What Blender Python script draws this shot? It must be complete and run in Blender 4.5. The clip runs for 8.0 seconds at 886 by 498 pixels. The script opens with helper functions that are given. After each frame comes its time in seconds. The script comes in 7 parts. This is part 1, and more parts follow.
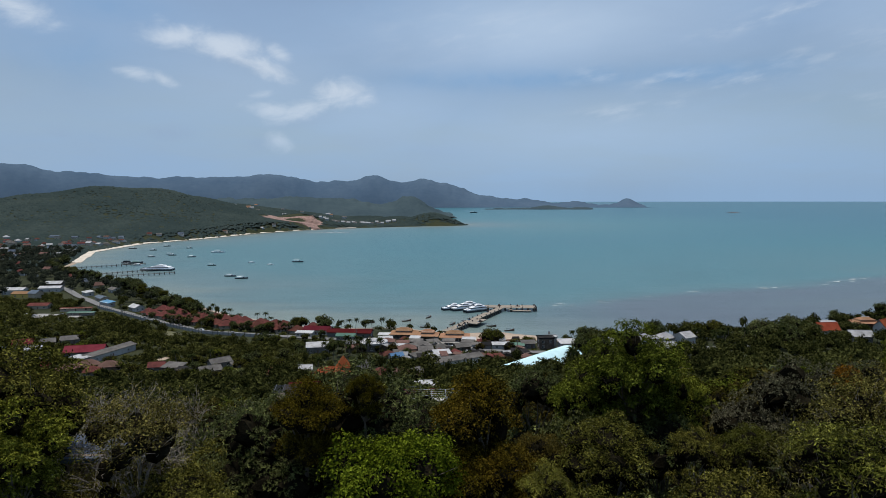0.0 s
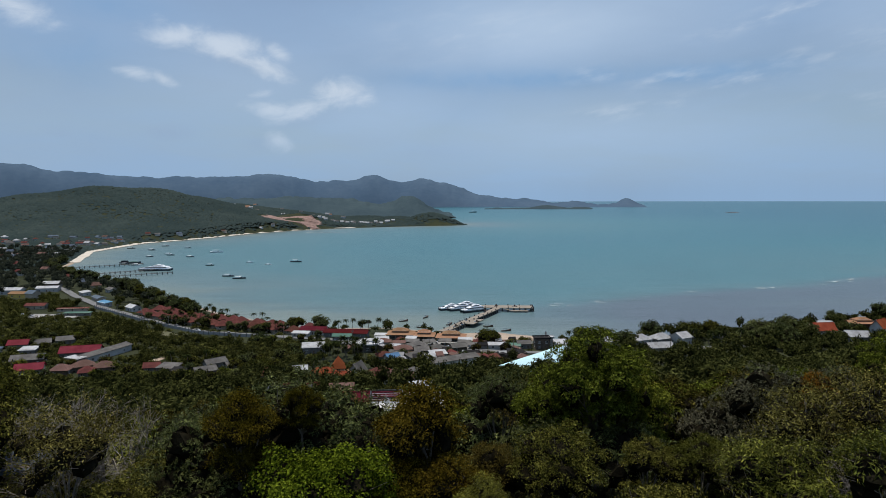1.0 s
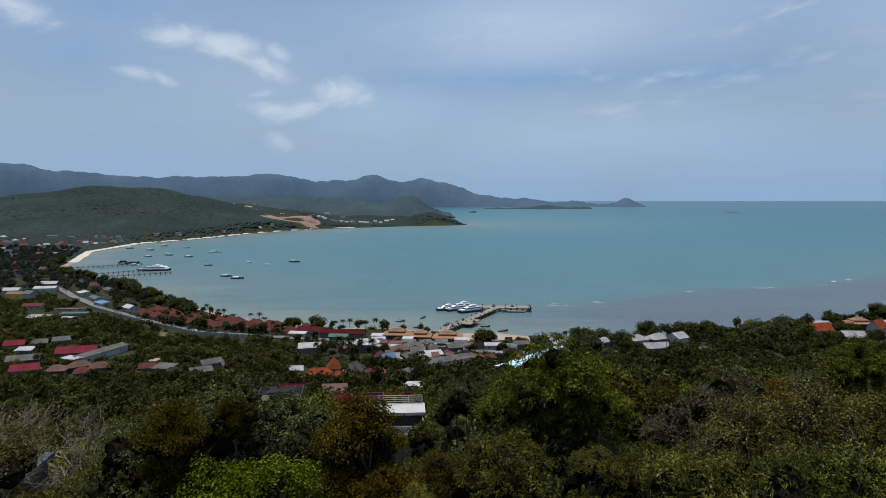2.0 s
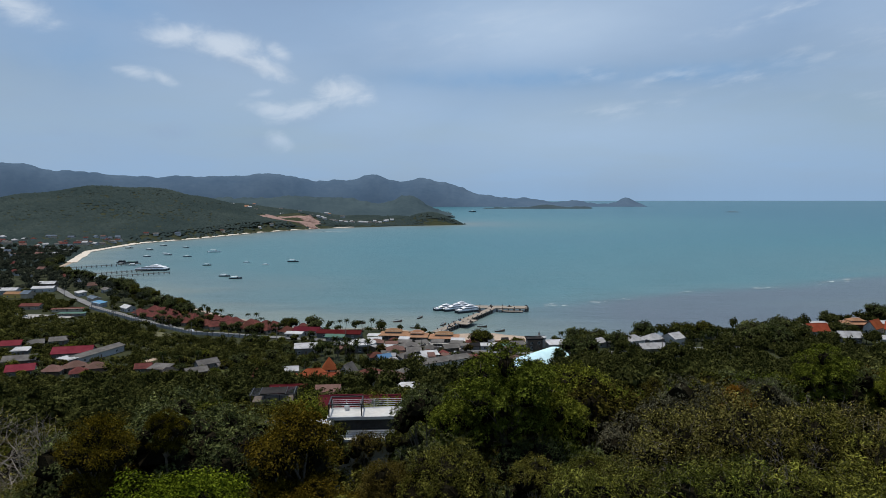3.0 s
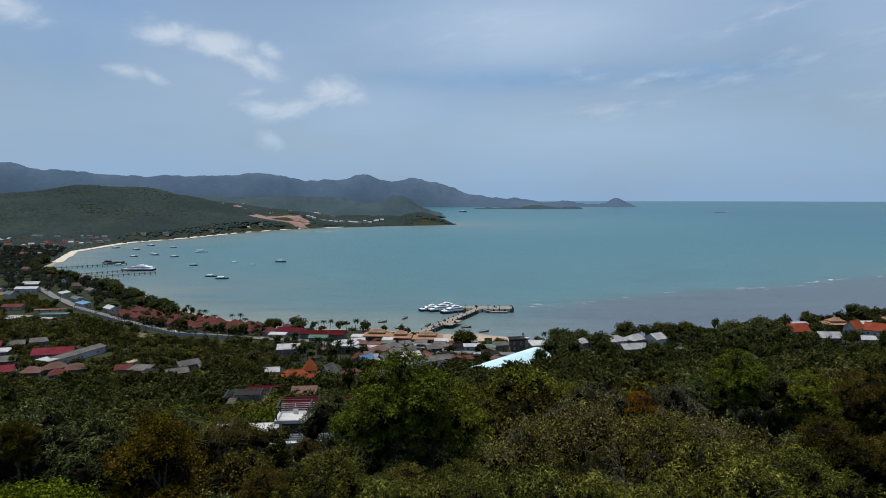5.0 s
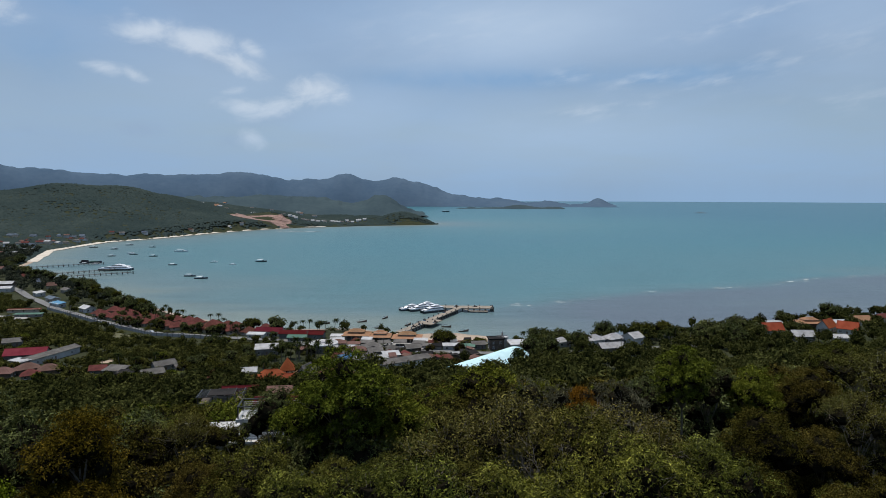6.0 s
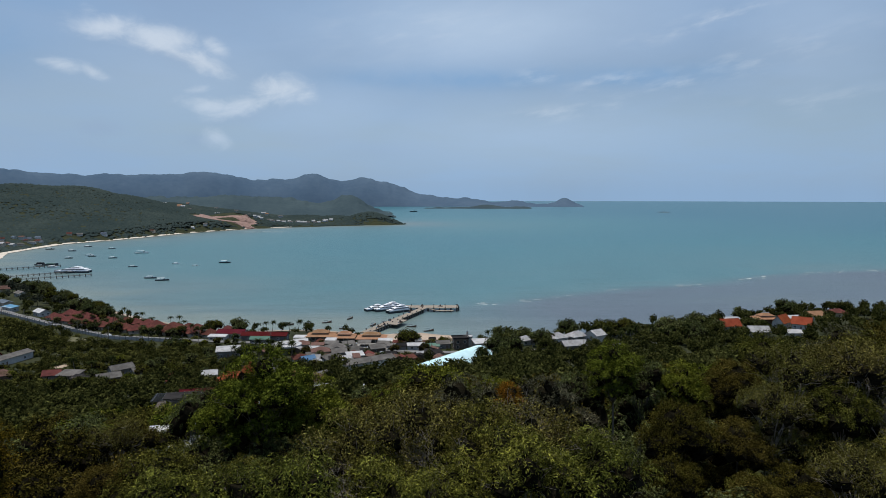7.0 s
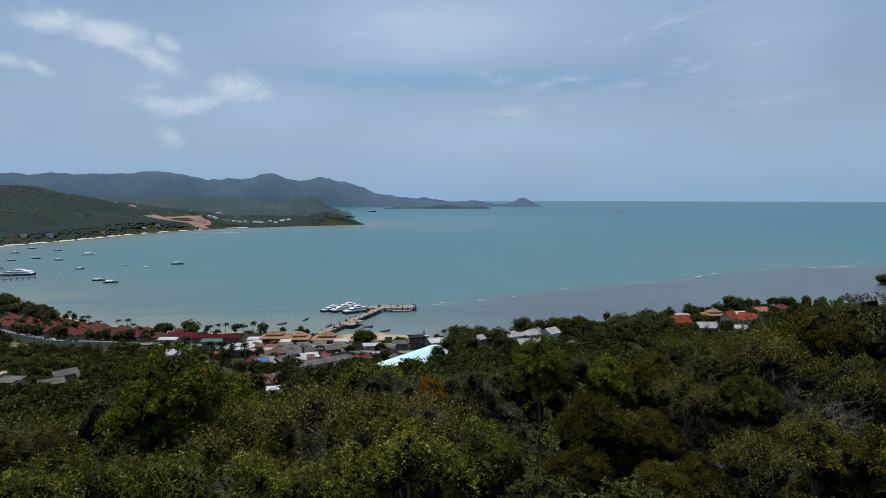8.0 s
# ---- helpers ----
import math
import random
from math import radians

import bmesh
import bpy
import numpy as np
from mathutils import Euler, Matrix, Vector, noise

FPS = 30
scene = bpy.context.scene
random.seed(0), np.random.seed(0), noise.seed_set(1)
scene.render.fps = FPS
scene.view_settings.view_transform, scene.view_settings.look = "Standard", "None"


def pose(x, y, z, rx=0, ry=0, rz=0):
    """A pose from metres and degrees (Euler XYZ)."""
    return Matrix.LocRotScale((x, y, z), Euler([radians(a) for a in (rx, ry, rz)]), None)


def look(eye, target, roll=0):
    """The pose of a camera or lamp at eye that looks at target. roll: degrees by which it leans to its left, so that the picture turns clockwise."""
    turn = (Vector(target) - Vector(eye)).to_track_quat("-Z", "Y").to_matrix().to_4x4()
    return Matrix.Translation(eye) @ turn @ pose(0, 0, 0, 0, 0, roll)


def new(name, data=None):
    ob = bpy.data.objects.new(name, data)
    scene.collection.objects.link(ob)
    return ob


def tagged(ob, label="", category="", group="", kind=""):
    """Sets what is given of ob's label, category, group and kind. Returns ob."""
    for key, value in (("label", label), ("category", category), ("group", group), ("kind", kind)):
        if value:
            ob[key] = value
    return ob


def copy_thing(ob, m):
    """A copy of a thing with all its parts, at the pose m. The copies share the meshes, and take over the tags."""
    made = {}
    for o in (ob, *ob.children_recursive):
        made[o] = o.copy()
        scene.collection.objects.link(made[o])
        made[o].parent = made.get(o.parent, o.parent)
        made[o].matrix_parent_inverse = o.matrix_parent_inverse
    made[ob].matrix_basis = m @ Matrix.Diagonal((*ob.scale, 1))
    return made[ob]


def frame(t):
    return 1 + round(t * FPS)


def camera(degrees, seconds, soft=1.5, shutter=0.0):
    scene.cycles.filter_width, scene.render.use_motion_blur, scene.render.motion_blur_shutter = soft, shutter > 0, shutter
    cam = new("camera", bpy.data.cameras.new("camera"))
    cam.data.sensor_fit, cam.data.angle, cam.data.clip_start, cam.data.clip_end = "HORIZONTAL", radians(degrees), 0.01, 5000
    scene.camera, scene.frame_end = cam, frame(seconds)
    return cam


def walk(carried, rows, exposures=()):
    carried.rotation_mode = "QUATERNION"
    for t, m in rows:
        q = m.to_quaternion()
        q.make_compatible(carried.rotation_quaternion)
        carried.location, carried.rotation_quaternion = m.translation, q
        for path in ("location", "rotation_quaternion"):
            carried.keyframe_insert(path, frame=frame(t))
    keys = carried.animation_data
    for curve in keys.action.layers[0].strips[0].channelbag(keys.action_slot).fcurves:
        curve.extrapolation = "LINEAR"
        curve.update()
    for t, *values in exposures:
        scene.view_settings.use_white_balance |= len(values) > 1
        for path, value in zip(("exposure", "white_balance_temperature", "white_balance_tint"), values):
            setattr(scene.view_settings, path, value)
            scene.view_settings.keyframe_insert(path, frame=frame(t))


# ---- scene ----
cam = camera(69.0, 8.0, soft=0.5)
PATH = [
    (0, (0.98, -0.511, 96.788), (0.963, 1.483, 96.628), -0.2),
    (0.5, (2.08, -0.299, 96.906), (2.064, 1.695, 96.746), -0.2),
    (1, (3.155, -0.082, 97.094), (3.139, 1.912, 96.933), -0.2),
    (1.5, (4.278, 0.066, 97.241), (4.262, 2.059, 97.08), -0.2),
    (3, (8.038, -0.09, 97.977), (8.021, 1.903, 97.814), -0.2),
    (3.5, (9.378, -0.319, 98.261), (9.361, 1.674, 98.098), -0.1),
    (4, (10.733, -0.458, 98.47), (10.719, 1.535, 98.307), -0.0),
    (4.5, (12.047, -0.537, 98.576), (12.042, 1.456, 98.413), -0.1),
    (6, (15.763, -1.03, 98.408), (15.824, 0.963, 98.244), 0.1),
    (6.5, (17.063, -1.172, 98.341), (17.169, 0.819, 98.177), 0.0),
    (7, (18.442, -1.18, 98.221), (18.601, 0.807, 98.057), 0.0),
    (7.5, (19.709, -1.271, 98.063), (19.929, 0.71, 97.898), 0.0),
    (8, (20.965, -1.473, 97.975), (21.248, 0.501, 97.811), 0.0),
]
walk(cam, [(t, look(eye, aim, roll)) for t, eye, aim, roll in PATH], exposures=[(0, -0.15)])

# ---- world and sun ----
SUN_HIGH, SUN_ROUND = 76.0, -38.0


def link(tree, a, b):
    tree.links.new(a, b)


def build_world():
    w = bpy.data.worlds.new("sky")
    scene.world = w
    w.use_nodes = True
    nt = w.node_tree
    nt.nodes.clear()
    n = nt.nodes.new

    def m(op, a, b=None, c=None):
        x = n("ShaderNodeMath")
        x.operation = op
        for k, v in enumerate((a, b, c)):
            if v is None:
                continue
            if isinstance(v, (int, float)):
                x.inputs[k].default_value = v
            else:
                link(nt, v, x.inputs[k])
        return x.outputs[0]

    def mixc(fac, a, b):
        x = n("ShaderNodeMix")
        x.data_type = "RGBA"
        for k, v in ((0, fac), (6, a), (7, b)):
            if isinstance(v, (tuple, float, int)):
                x.inputs[k].default_value = v
            else:
                link(nt, v, x.inputs[k])
        return x.outputs[2]

    sky = n("ShaderNodeTexSky")
    sky.sky_type = "NISHITA"
    sky.sun_disc = False
    sky.sun_elevation, sky.sun_rotation = radians(SUN_HIGH), radians(SUN_ROUND)
    sky.air_density, sky.dust_density, sky.ozone_density = 1.0, 1.6, 1.5
    co = n("ShaderNodeTexCoord")
    sep = n("ShaderNodeSeparateXYZ")
    link(nt, co.outputs["Generated"], sep.inputs[0])
    x, y, z = sep.outputs
    up = m("MAXIMUM", z, 0.02)
    # a flat sheet of cloud: the direction laid out on a plane overhead
    comb = n("ShaderNodeCombineXYZ")
    lift = m("ADD", up, 0.16)
    link(nt, m("DIVIDE", x, lift), comb.inputs[0])
    link(nt, m("DIVIDE", y, lift), comb.inputs[1])
    veil = n("ShaderNodeTexNoise")
    veil.inputs["Scale"].default_value, veil.inputs["Detail"].default_value = 0.55, 6
    veil.inputs["Roughness"].default_value = 0.55
    link(nt, comb.outputs[0], veil.inputs["Vector"])
    v1 = n("ShaderNodeMapRange")
    link(nt, veil.outputs["Fac"], v1.inputs[0])
    for k, v in ((1, 0.36), (2, 0.66), (3, 0.25), (4, 0.8)):
        v1.inputs[k].default_value = v
    col = mixc(v1.outputs[0], sky.outputs[0], VEIL)
    az = m("ARCTAN2", x, y)
    el = m("ARCSINE", z)
    uv = n("ShaderNodeCombineXYZ")
    link(nt, az, uv.inputs[0])
    link(nt, m("MULTIPLY", el, 1.7), uv.inputs[1])
    puff = n("ShaderNodeTexNoise")
    puff.inputs["Scale"].default_value, puff.inputs["Detail"].default_value = 17, 9
    puff.inputs["Roughness"].default_value, puff.inputs["Distortion"].default_value = 0.62, 0.5
    link(nt, uv.outputs[0], puff.inputs["Vector"])

    def puffs(rows):
        total = None
        for a, e, wa, we, lean, gain in rows:
            a, e = radians(a), radians(e)
            da, de = m("SUBTRACT", az, a), m("SUBTRACT", el, e)
            de = m("SUBTRACT", de, m("MULTIPLY", da, lean))
            qa, qe = m("DIVIDE", da, radians(wa)), m("DIVIDE", de, radians(we))
            r2 = m("ADD", m("MULTIPLY", qa, qa), m("MULTIPLY", qe, qe))
            g = m("MULTIPLY", m("EXPONENT", m("MULTIPLY", r2, -1.0)), gain)
            total = g if total is None else m("MAXIMUM", total, g)
        return total

    # breaks in the veil show deeper blue, and cumulus lies in front of both
    gap = m("MULTIPLY", puffs(BREAKS), m("MULTIPLY", puff.outputs["Fac"], 1.5))
    col = mixc(gap, col, BLUE)
    grey = m("MULTIPLY", puffs(SHADES), m("MULTIPLY", puff.outputs["Fac"], 1.2))
    col = mixc(grey, col, GREY)
    pale = m("MULTIPLY", puffs(PALES), m("MULTIPLY", veil.outputs["Fac"], 1.7))
    col = mixc(pale, col, PALE)
    total = puffs(PUFFS)
    k = m("ADD", m("MULTIPLY", total, 1.15), m("MULTIPLY", m("SUBTRACT", puff.outputs["Fac"], 0.5), 2.3))
    k = m("MULTIPLY", k, m("MINIMUM", m("MULTIPLY", total, 4.0), 1.0))
    pr = n("ShaderNodeMapRange")
    pr.interpolation_type = "SMOOTHSTEP"
    link(nt, k, pr.inputs[0])
    for kk, v in ((1, 0.02), (2, 1.45), (3, 0.0), (4, 0.66)):
        pr.inputs[kk].default_value = v
    col = mixc(pr.outputs[0], col, CLOUD)
    # thin streaks of high cloud, drawn out along the wind
    along, fibre = n("ShaderNodeCombineXYZ"), n("ShaderNodeTexNoise")
    link(nt, m("MULTIPLY", az, 14.0), along.inputs[0])
    link(nt, m("MULTIPLY", m("SUBTRACT", el, m("MULTIPLY", az, 0.16)), 46.0), along.inputs[1])
    link(nt, along.outputs[0], fibre.inputs["Vector"])
    fibre.inputs["Scale"].default_value, fibre.inputs["Detail"].default_value, fibre.inputs["Roughness"].default_value = 1.0, 5, 0.55
    fr = n("ShaderNodeMapRange")
    fr.interpolation_type = "SMOOTHSTEP"
    link(nt, fibre.outputs["Fac"], fr.inputs[0])
    for kk, v in ((1, 0.42), (2, 0.80), (3, 0.0), (4, 0.6)):
        fr.inputs[kk].default_value = v
    col = mixc(m("MULTIPLY", fr.outputs[0], puffs(WISPS)), col, CLOUD)
    # the whitish band of moist air low over the horizon
    low = n("ShaderNodeMapRange")
    link(nt, z, low.inputs[0])
    for kk, v in ((1, 0.0), (2, 0.16), (3, 0.75), (4, 0.0)):
        low.inputs[kk].default_value = v
    col = mixc(low.outputs[0], col, LOWAIR)
    bg = n("ShaderNodeBackground")
    bg.inputs[1].default_value = 0.1
    link(nt, col, bg.inputs[0])
    out = n("ShaderNodeOutputWorld")
    link(nt, bg.outputs[0], out.inputs[0])


VEIL, CLOUD, LOWAIR = (3.25, 4.9, 7.4, 1), (7.6, 8.4, 9.4, 1), (3.1, 4.95, 7.5, 1)
PALE = (4.9, 6.3, 8.2, 1)
PALES = [(8.0, 14.5, 15.0, 3.4, 0.0, 0.9), (12.0, 5.0, 14.0, 2.8, 0.0, 0.7), (34.0, 12.0, 6.0, 5.0, 0.0, 0.45), (-6.0, 6.5, 8.0, 3.0, 0.0, 0.45), (-16.0, 9.5, 9.0, 3.6, 0.0, 0.35)]
BLUE, GREY = (1.7, 3.7, 6.6, 1), (3.3, 4.2, 5.7, 1)
BREAKS = [(7.0, 10.1, 12.0, 0.9, 0.0, 0.7), (21.0, 9.9, 8.0, 0.8, 0.0, 0.6), (-2.0, 15.5, 9.0, 2.0, 0.0, 0.3), (-30.0, 10.5, 5.0, 2.5, 0.0, 0.3), (-27.0, 14.5, 4.0, 1.2, 0.0, 0.35)]
SHADES = [(-23.3, 5.2, 2.0, 0.8, 0.0, 0.9), (-31.0, 4.8, 1.6, 0.5, 0.0, 0.7), (-0.2, 3.9, 4.5, 0.9, 0.0, 0.7), (-16.2, 4.5, 1.4, 0.7, 0.0, 0.7), (-6.6, 4.9, 3.5, 0.9, 0.0, 0.5), (-12.0, 6.6, 3.0, 0.6, 0.2, 0.5), (-17.0, 11.0, 3.0, 0.5, -0.2, 0.4), (-33.0, 7.0, 8.0, 2.0, 0.0, 0.4), (-30.0, 3.6, 11.0, 2.8, 0.0, 0.6)]
# bearing, height, half width, half height (degrees), lean, gain
PUFFS = [(-22.6, 12.7, 2.6, 0.9, -0.05, 0.95), (-18.9, 12.3, 3.6, 1.1, -0.12, 1.0), (-15.6, 10.9, 2.3, 0.9, -0.3, 0.95), (-14.4, 11.9, 1.3, 0.7, -0.4, 0.8), (-23.6, 13.8, 0.8, 0.55, 0.0, 0.6),
         (-25.4, 9.8, 1.6, 0.6, -0.1, 0.85), (-23.6, 9.5, 1.0, 0.5, -0.3, 0.8), (-15.2, 7.4, 2.2, 0.7, -0.1, 0.85), (-12.2, 7.6, 2.6, 0.9, 0.3, 0.95), (-9.2, 8.9, 2.3, 1.2, 0.1, 1.0),
         (-7.6, 8.6, 1.4, 0.9, 0.0, 0.7), (-14.7, 4.7, 1.3, 0.9, 0.0, 0.7), (-16.0, 8.6, 1.2, 0.4, 0.2, 0.5), (-33.5, 13.6, 2.6, 1.2, -0.2, 0.85)]
WISPS = [(18.6, 9.4, 2.6, 0.7, 0.1, 1.0), (12.6, 10.2, 1.8, 0.6, 0.1, 0.9), (24.6, 9.0, 4.5, 0.7, 0.14, 1.0), (15.3, 7.2, 5.0, 0.6, 0.1, 0.85), (26.0, 13.7, 5.0, 0.6, 0.2, 0.9), (31.0, 11.0, 6.0, 1.0, 0.16, 0.7), (33.0, 7.0, 5.0, 0.8, 0.1, 0.5), (2.0, 14.0, 8.0, 2.0, 0.1, 0.35)]
build_world()
sun = new("sun", bpy.data.lights.new("sun", "SUN"))
sun.data.energy, sun.data.angle, sun.data.color = 4.8, radians(0.6), (1.0, 0.95, 0.87)
_e, _r = radians(SUN_HIGH), radians(SUN_ROUND)
sun.matrix_world = look((0, 0, 300), (-math.sin(_r) * math.cos(_e), -math.cos(_r) * math.cos(_e), 300 - math.sin(_e)))


# ---- materials ----
def mat(name, a, b, size=1.0, rough=0.7, bump=0.0, metal=0.0, spec=0.5, wobble=0.0, coords="Object", fine=8.0, island=0.0, through_light=0.0, stain=None, power=3.0):
    """Two colours mixed by broad and fine noise; size: metres of the broad patches. wobble: change from thing to thing; island: from piece to piece."""
    ma = bpy.data.materials.new(name)
    ma.use_nodes = True
    nt = ma.node_tree
    n = nt.nodes.new
    bsdf = nt.nodes["Principled BSDF"]
    co = n("ShaderNodeTexCoord")
    broad, small = n("ShaderNodeTexNoise"), n("ShaderNodeTexNoise")
    broad.inputs["Scale"].default_value, broad.inputs["Detail"].default_value = 1 / size, 4
    small.inputs["Scale"].default_value, small.inputs["Detail"].default_value = fine / size, 5
    for t in (broad, small):
        link(nt, co.outputs[coords], t.inputs["Vector"])
    add = n("ShaderNodeMath")
    add.operation = "MULTIPLY_ADD"
    link(nt, small.outputs["Fac"], add.inputs[0])
    add.inputs[1].default_value = 0.6
    link(nt, broad.outputs["Fac"], add.inputs[2])
    fac = n("ShaderNodeMapRange")
    link(nt, add.outputs[0], fac.inputs[0])
    fac.inputs[1].default_value, fac.inputs[2].default_value = 0.55, 1.05
    value = fac.outputs[0]
    if island:
        geo = n("ShaderNodeNewGeometry")
        k = n("ShaderNodeMix")
        k.inputs[0].default_value = island
        link(nt, value, k.inputs[2])
        link(nt, geo.outputs["Random Per Island"], k.inputs[3])
        pw = n("ShaderNodeMath")
        pw.operation = "POWER"
        link(nt, k.outputs[0], pw.inputs[0])
        pw.inputs[1].default_value = power
        value = pw.outputs[0]
    mx = n("ShaderNodeMix")
    mx.data_type = "RGBA"
    link(nt, value, mx.inputs[0])
    mx.inputs[6].default_value, mx.inputs[7].default_value = (*a, 1), (*b, 1)
    colour = mx.outputs[2]
    if stain:
        st = n("ShaderNodeTexNoise")
        st.inputs["Scale"].default_value, st.inputs["Detail"].default_value = 2.7 / size, 8
        link(nt, co.outputs[coords], st.inputs["Vector"])
        sr = n("ShaderNodeMapRange")
        link(nt, st.outputs["Fac"], sr.inputs[0])
        sr.inputs[1].default_value, sr.inputs[2].default_value, sr.inputs[4].default_value = 0.52, 0.72, 0.85
        sm = n("ShaderNodeMix")
        sm.data_type = "RGBA"
        link(nt, sr.outputs[0], sm.inputs[0])
        link(nt, colour, sm.inputs[6])
        sm.inputs[7].default_value = (*stain, 1)
        colour = sm.outputs[2]
    if wobble:
        info = n("ShaderNodeObjectInfo")
        hv = n("ShaderNodeHueSaturation")
        r1 = n("ShaderNodeMapRange")
        link(nt, info.outputs["Random"], r1.inputs[0])
        r1.inputs[3].default_value, r1.inputs[4].default_value = 1 - wobble, 1 + wobble
        r2 = n("ShaderNodeMapRange")
        link(nt, info.outputs["Random"], r2.inputs[0])
        r2.inputs[3].default_value, r2.inputs[4].default_value = 0.5 + wobble * 0.06, 0.5 - wobble * 0.06
        link(nt, r1.outputs[0], hv.inputs["Value"])
        link(nt, r2.outputs[0], hv.inputs["Hue"])
        link(nt, colour, hv.inputs["Color"])
        colour = hv.outputs[0]
    link(nt, colour, bsdf.inputs["Base Color"])
    bsdf.inputs["Roughness"].default_value, bsdf.inputs["Metallic"].default_value = rough, metal
    bsdf.inputs["Specular IOR Level"].default_value = spec
    if bump:
        bp = n("ShaderNodeBump")
        bp.inputs["Strength"].default_value, bp.inputs["Distance"].default_value = bump, size / fine
        link(nt, small.outputs["Fac"], bp.inputs["Height"])
        link(nt, bp.outputs[0], bsdf.inputs["Normal"])
    if through_light:
        tr = n("ShaderNodeBsdfTranslucent")
        link(nt, colour, tr.inputs[0])
        ms = n("ShaderNodeMixShader")
        ms.inputs[0].default_value = through_light
        link(nt, bsdf.outputs[0], ms.inputs[1])
        link(nt, tr.outputs[0], ms.inputs[2])
        link(nt, ms.outputs[0], nt.nodes["Material Output"].inputs[0])
    return ma


def leafy(name, a, b, wobble=0.22, rough=0.5, spec=0.0, island=0.45, power=2.6):
    return mat(name, a, b, size=1.3, rough=rough, spec=spec, wobble=wobble, island=island, through_light=0.08, power=power)


M_DARKLEAF = leafy("dark_leaf", (0.009, 0.013, 0.003), (0.235, 0.262, 0.085), rough=0.42, spec=0.03, power=2.3)
M_SILVERLEAF = leafy("silvery_leaf", (0.009, 0.010, 0.004), (0.300, 0.280, 0.165), rough=0.4, spec=0.06, power=2.5)
M_OLIVELEAF = leafy("olive_leaf", (0.011, 0.012, 0.002), (0.262, 0.256, 0.052))
M_YELLOWLEAF = leafy("yellow_leaf", (0.016, 0.013, 0.001), (0.200, 0.150, 0.020))
M_BROWNLEAF = leafy("brown_green_leaf", (0.010, 0.009, 0.002), (0.180, 0.148, 0.032))
M_RUSTLEAF = leafy("rust_leaf", (0.045, 0.024, 0.003), (0.34, 0.16, 0.020))
M_BRIGHTLEAF = leafy("bright_leaf", (0.024, 0.036, 0.002), (0.245, 0.300, 0.026))
M_FRESHLEAF = leafy("fresh_leaf", (0.018, 0.024, 0.002), (0.350, 0.385, 0.055))
M_LONGLEAF = leafy("long_leaf", (0.014, 0.016, 0.002), (0.360, 0.368, 0.060), rough=0.42, spec=0.03)
M_DRYLEAF = leafy("dry_leaf", (0.018, 0.015, 0.004), (0.345, 0.315, 0.085))
M_PALM = leafy("palm_leaf", (0.008, 0.013, 0.004), (0.09, 0.10, 0.032))
M_BARK = mat("bark", (0.06, 0.048, 0.036), (0.17, 0.145, 0.115), size=0.6, rough=0.9, bump=0.6)
M_TWIG = mat("grey_twig", (0.13, 0.11, 0.10), (0.32, 0.28, 0.245), size=0.5, rough=0.85, bump=0.3)
# near-black colour that stands in for the shade inside crowns
M_CROWNSHADE = mat("crown_shade", (0.006, 0.005, 0.003), (0.018, 0.016, 0.010), size=0.8, rough=1.0, spec=0.0, bump=0.5)
M_FOREST = mat("forest_leaf", (0.009, 0.012, 0.003), (0.120, 0.124, 0.038), size=7, rough=0.8, spec=0.0, island=0.3, through_light=0.1, fine=4, power=2.3)
M_SCRUB = mat("scrub_leaf", (0.012, 0.015, 0.004), (0.155, 0.152, 0.042), size=9, rough=0.8, spec=0.0, island=0.3, through_light=0.1, fine=4, power=2.2)
# bay and far woods: leaf colours greyed and blued to imitate haze
M_BAYWOOD = mat("hazed_bay_leaf", (0.016, 0.021, 0.017), (0.092, 0.100, 0.062), size=9, rough=0.9, spec=0.0, island=0.3, through_light=0.1, fine=4, power=1.9)
M_FARWOOD = mat("hazed_far_wood", (0.022, 0.033, 0.033), (0.042, 0.055, 0.050), size=150, rough=1.0, spec=0.0, island=0.3, fine=10, power=1.6)
M_GROUND = mat("earth_and_grass", (0.014, 0.019, 0.008), (0.036, 0.038, 0.018), size=14, rough=0.95, bump=0.4, spec=0.1, fine=12, stain=(0.030, 0.038, 0.016))


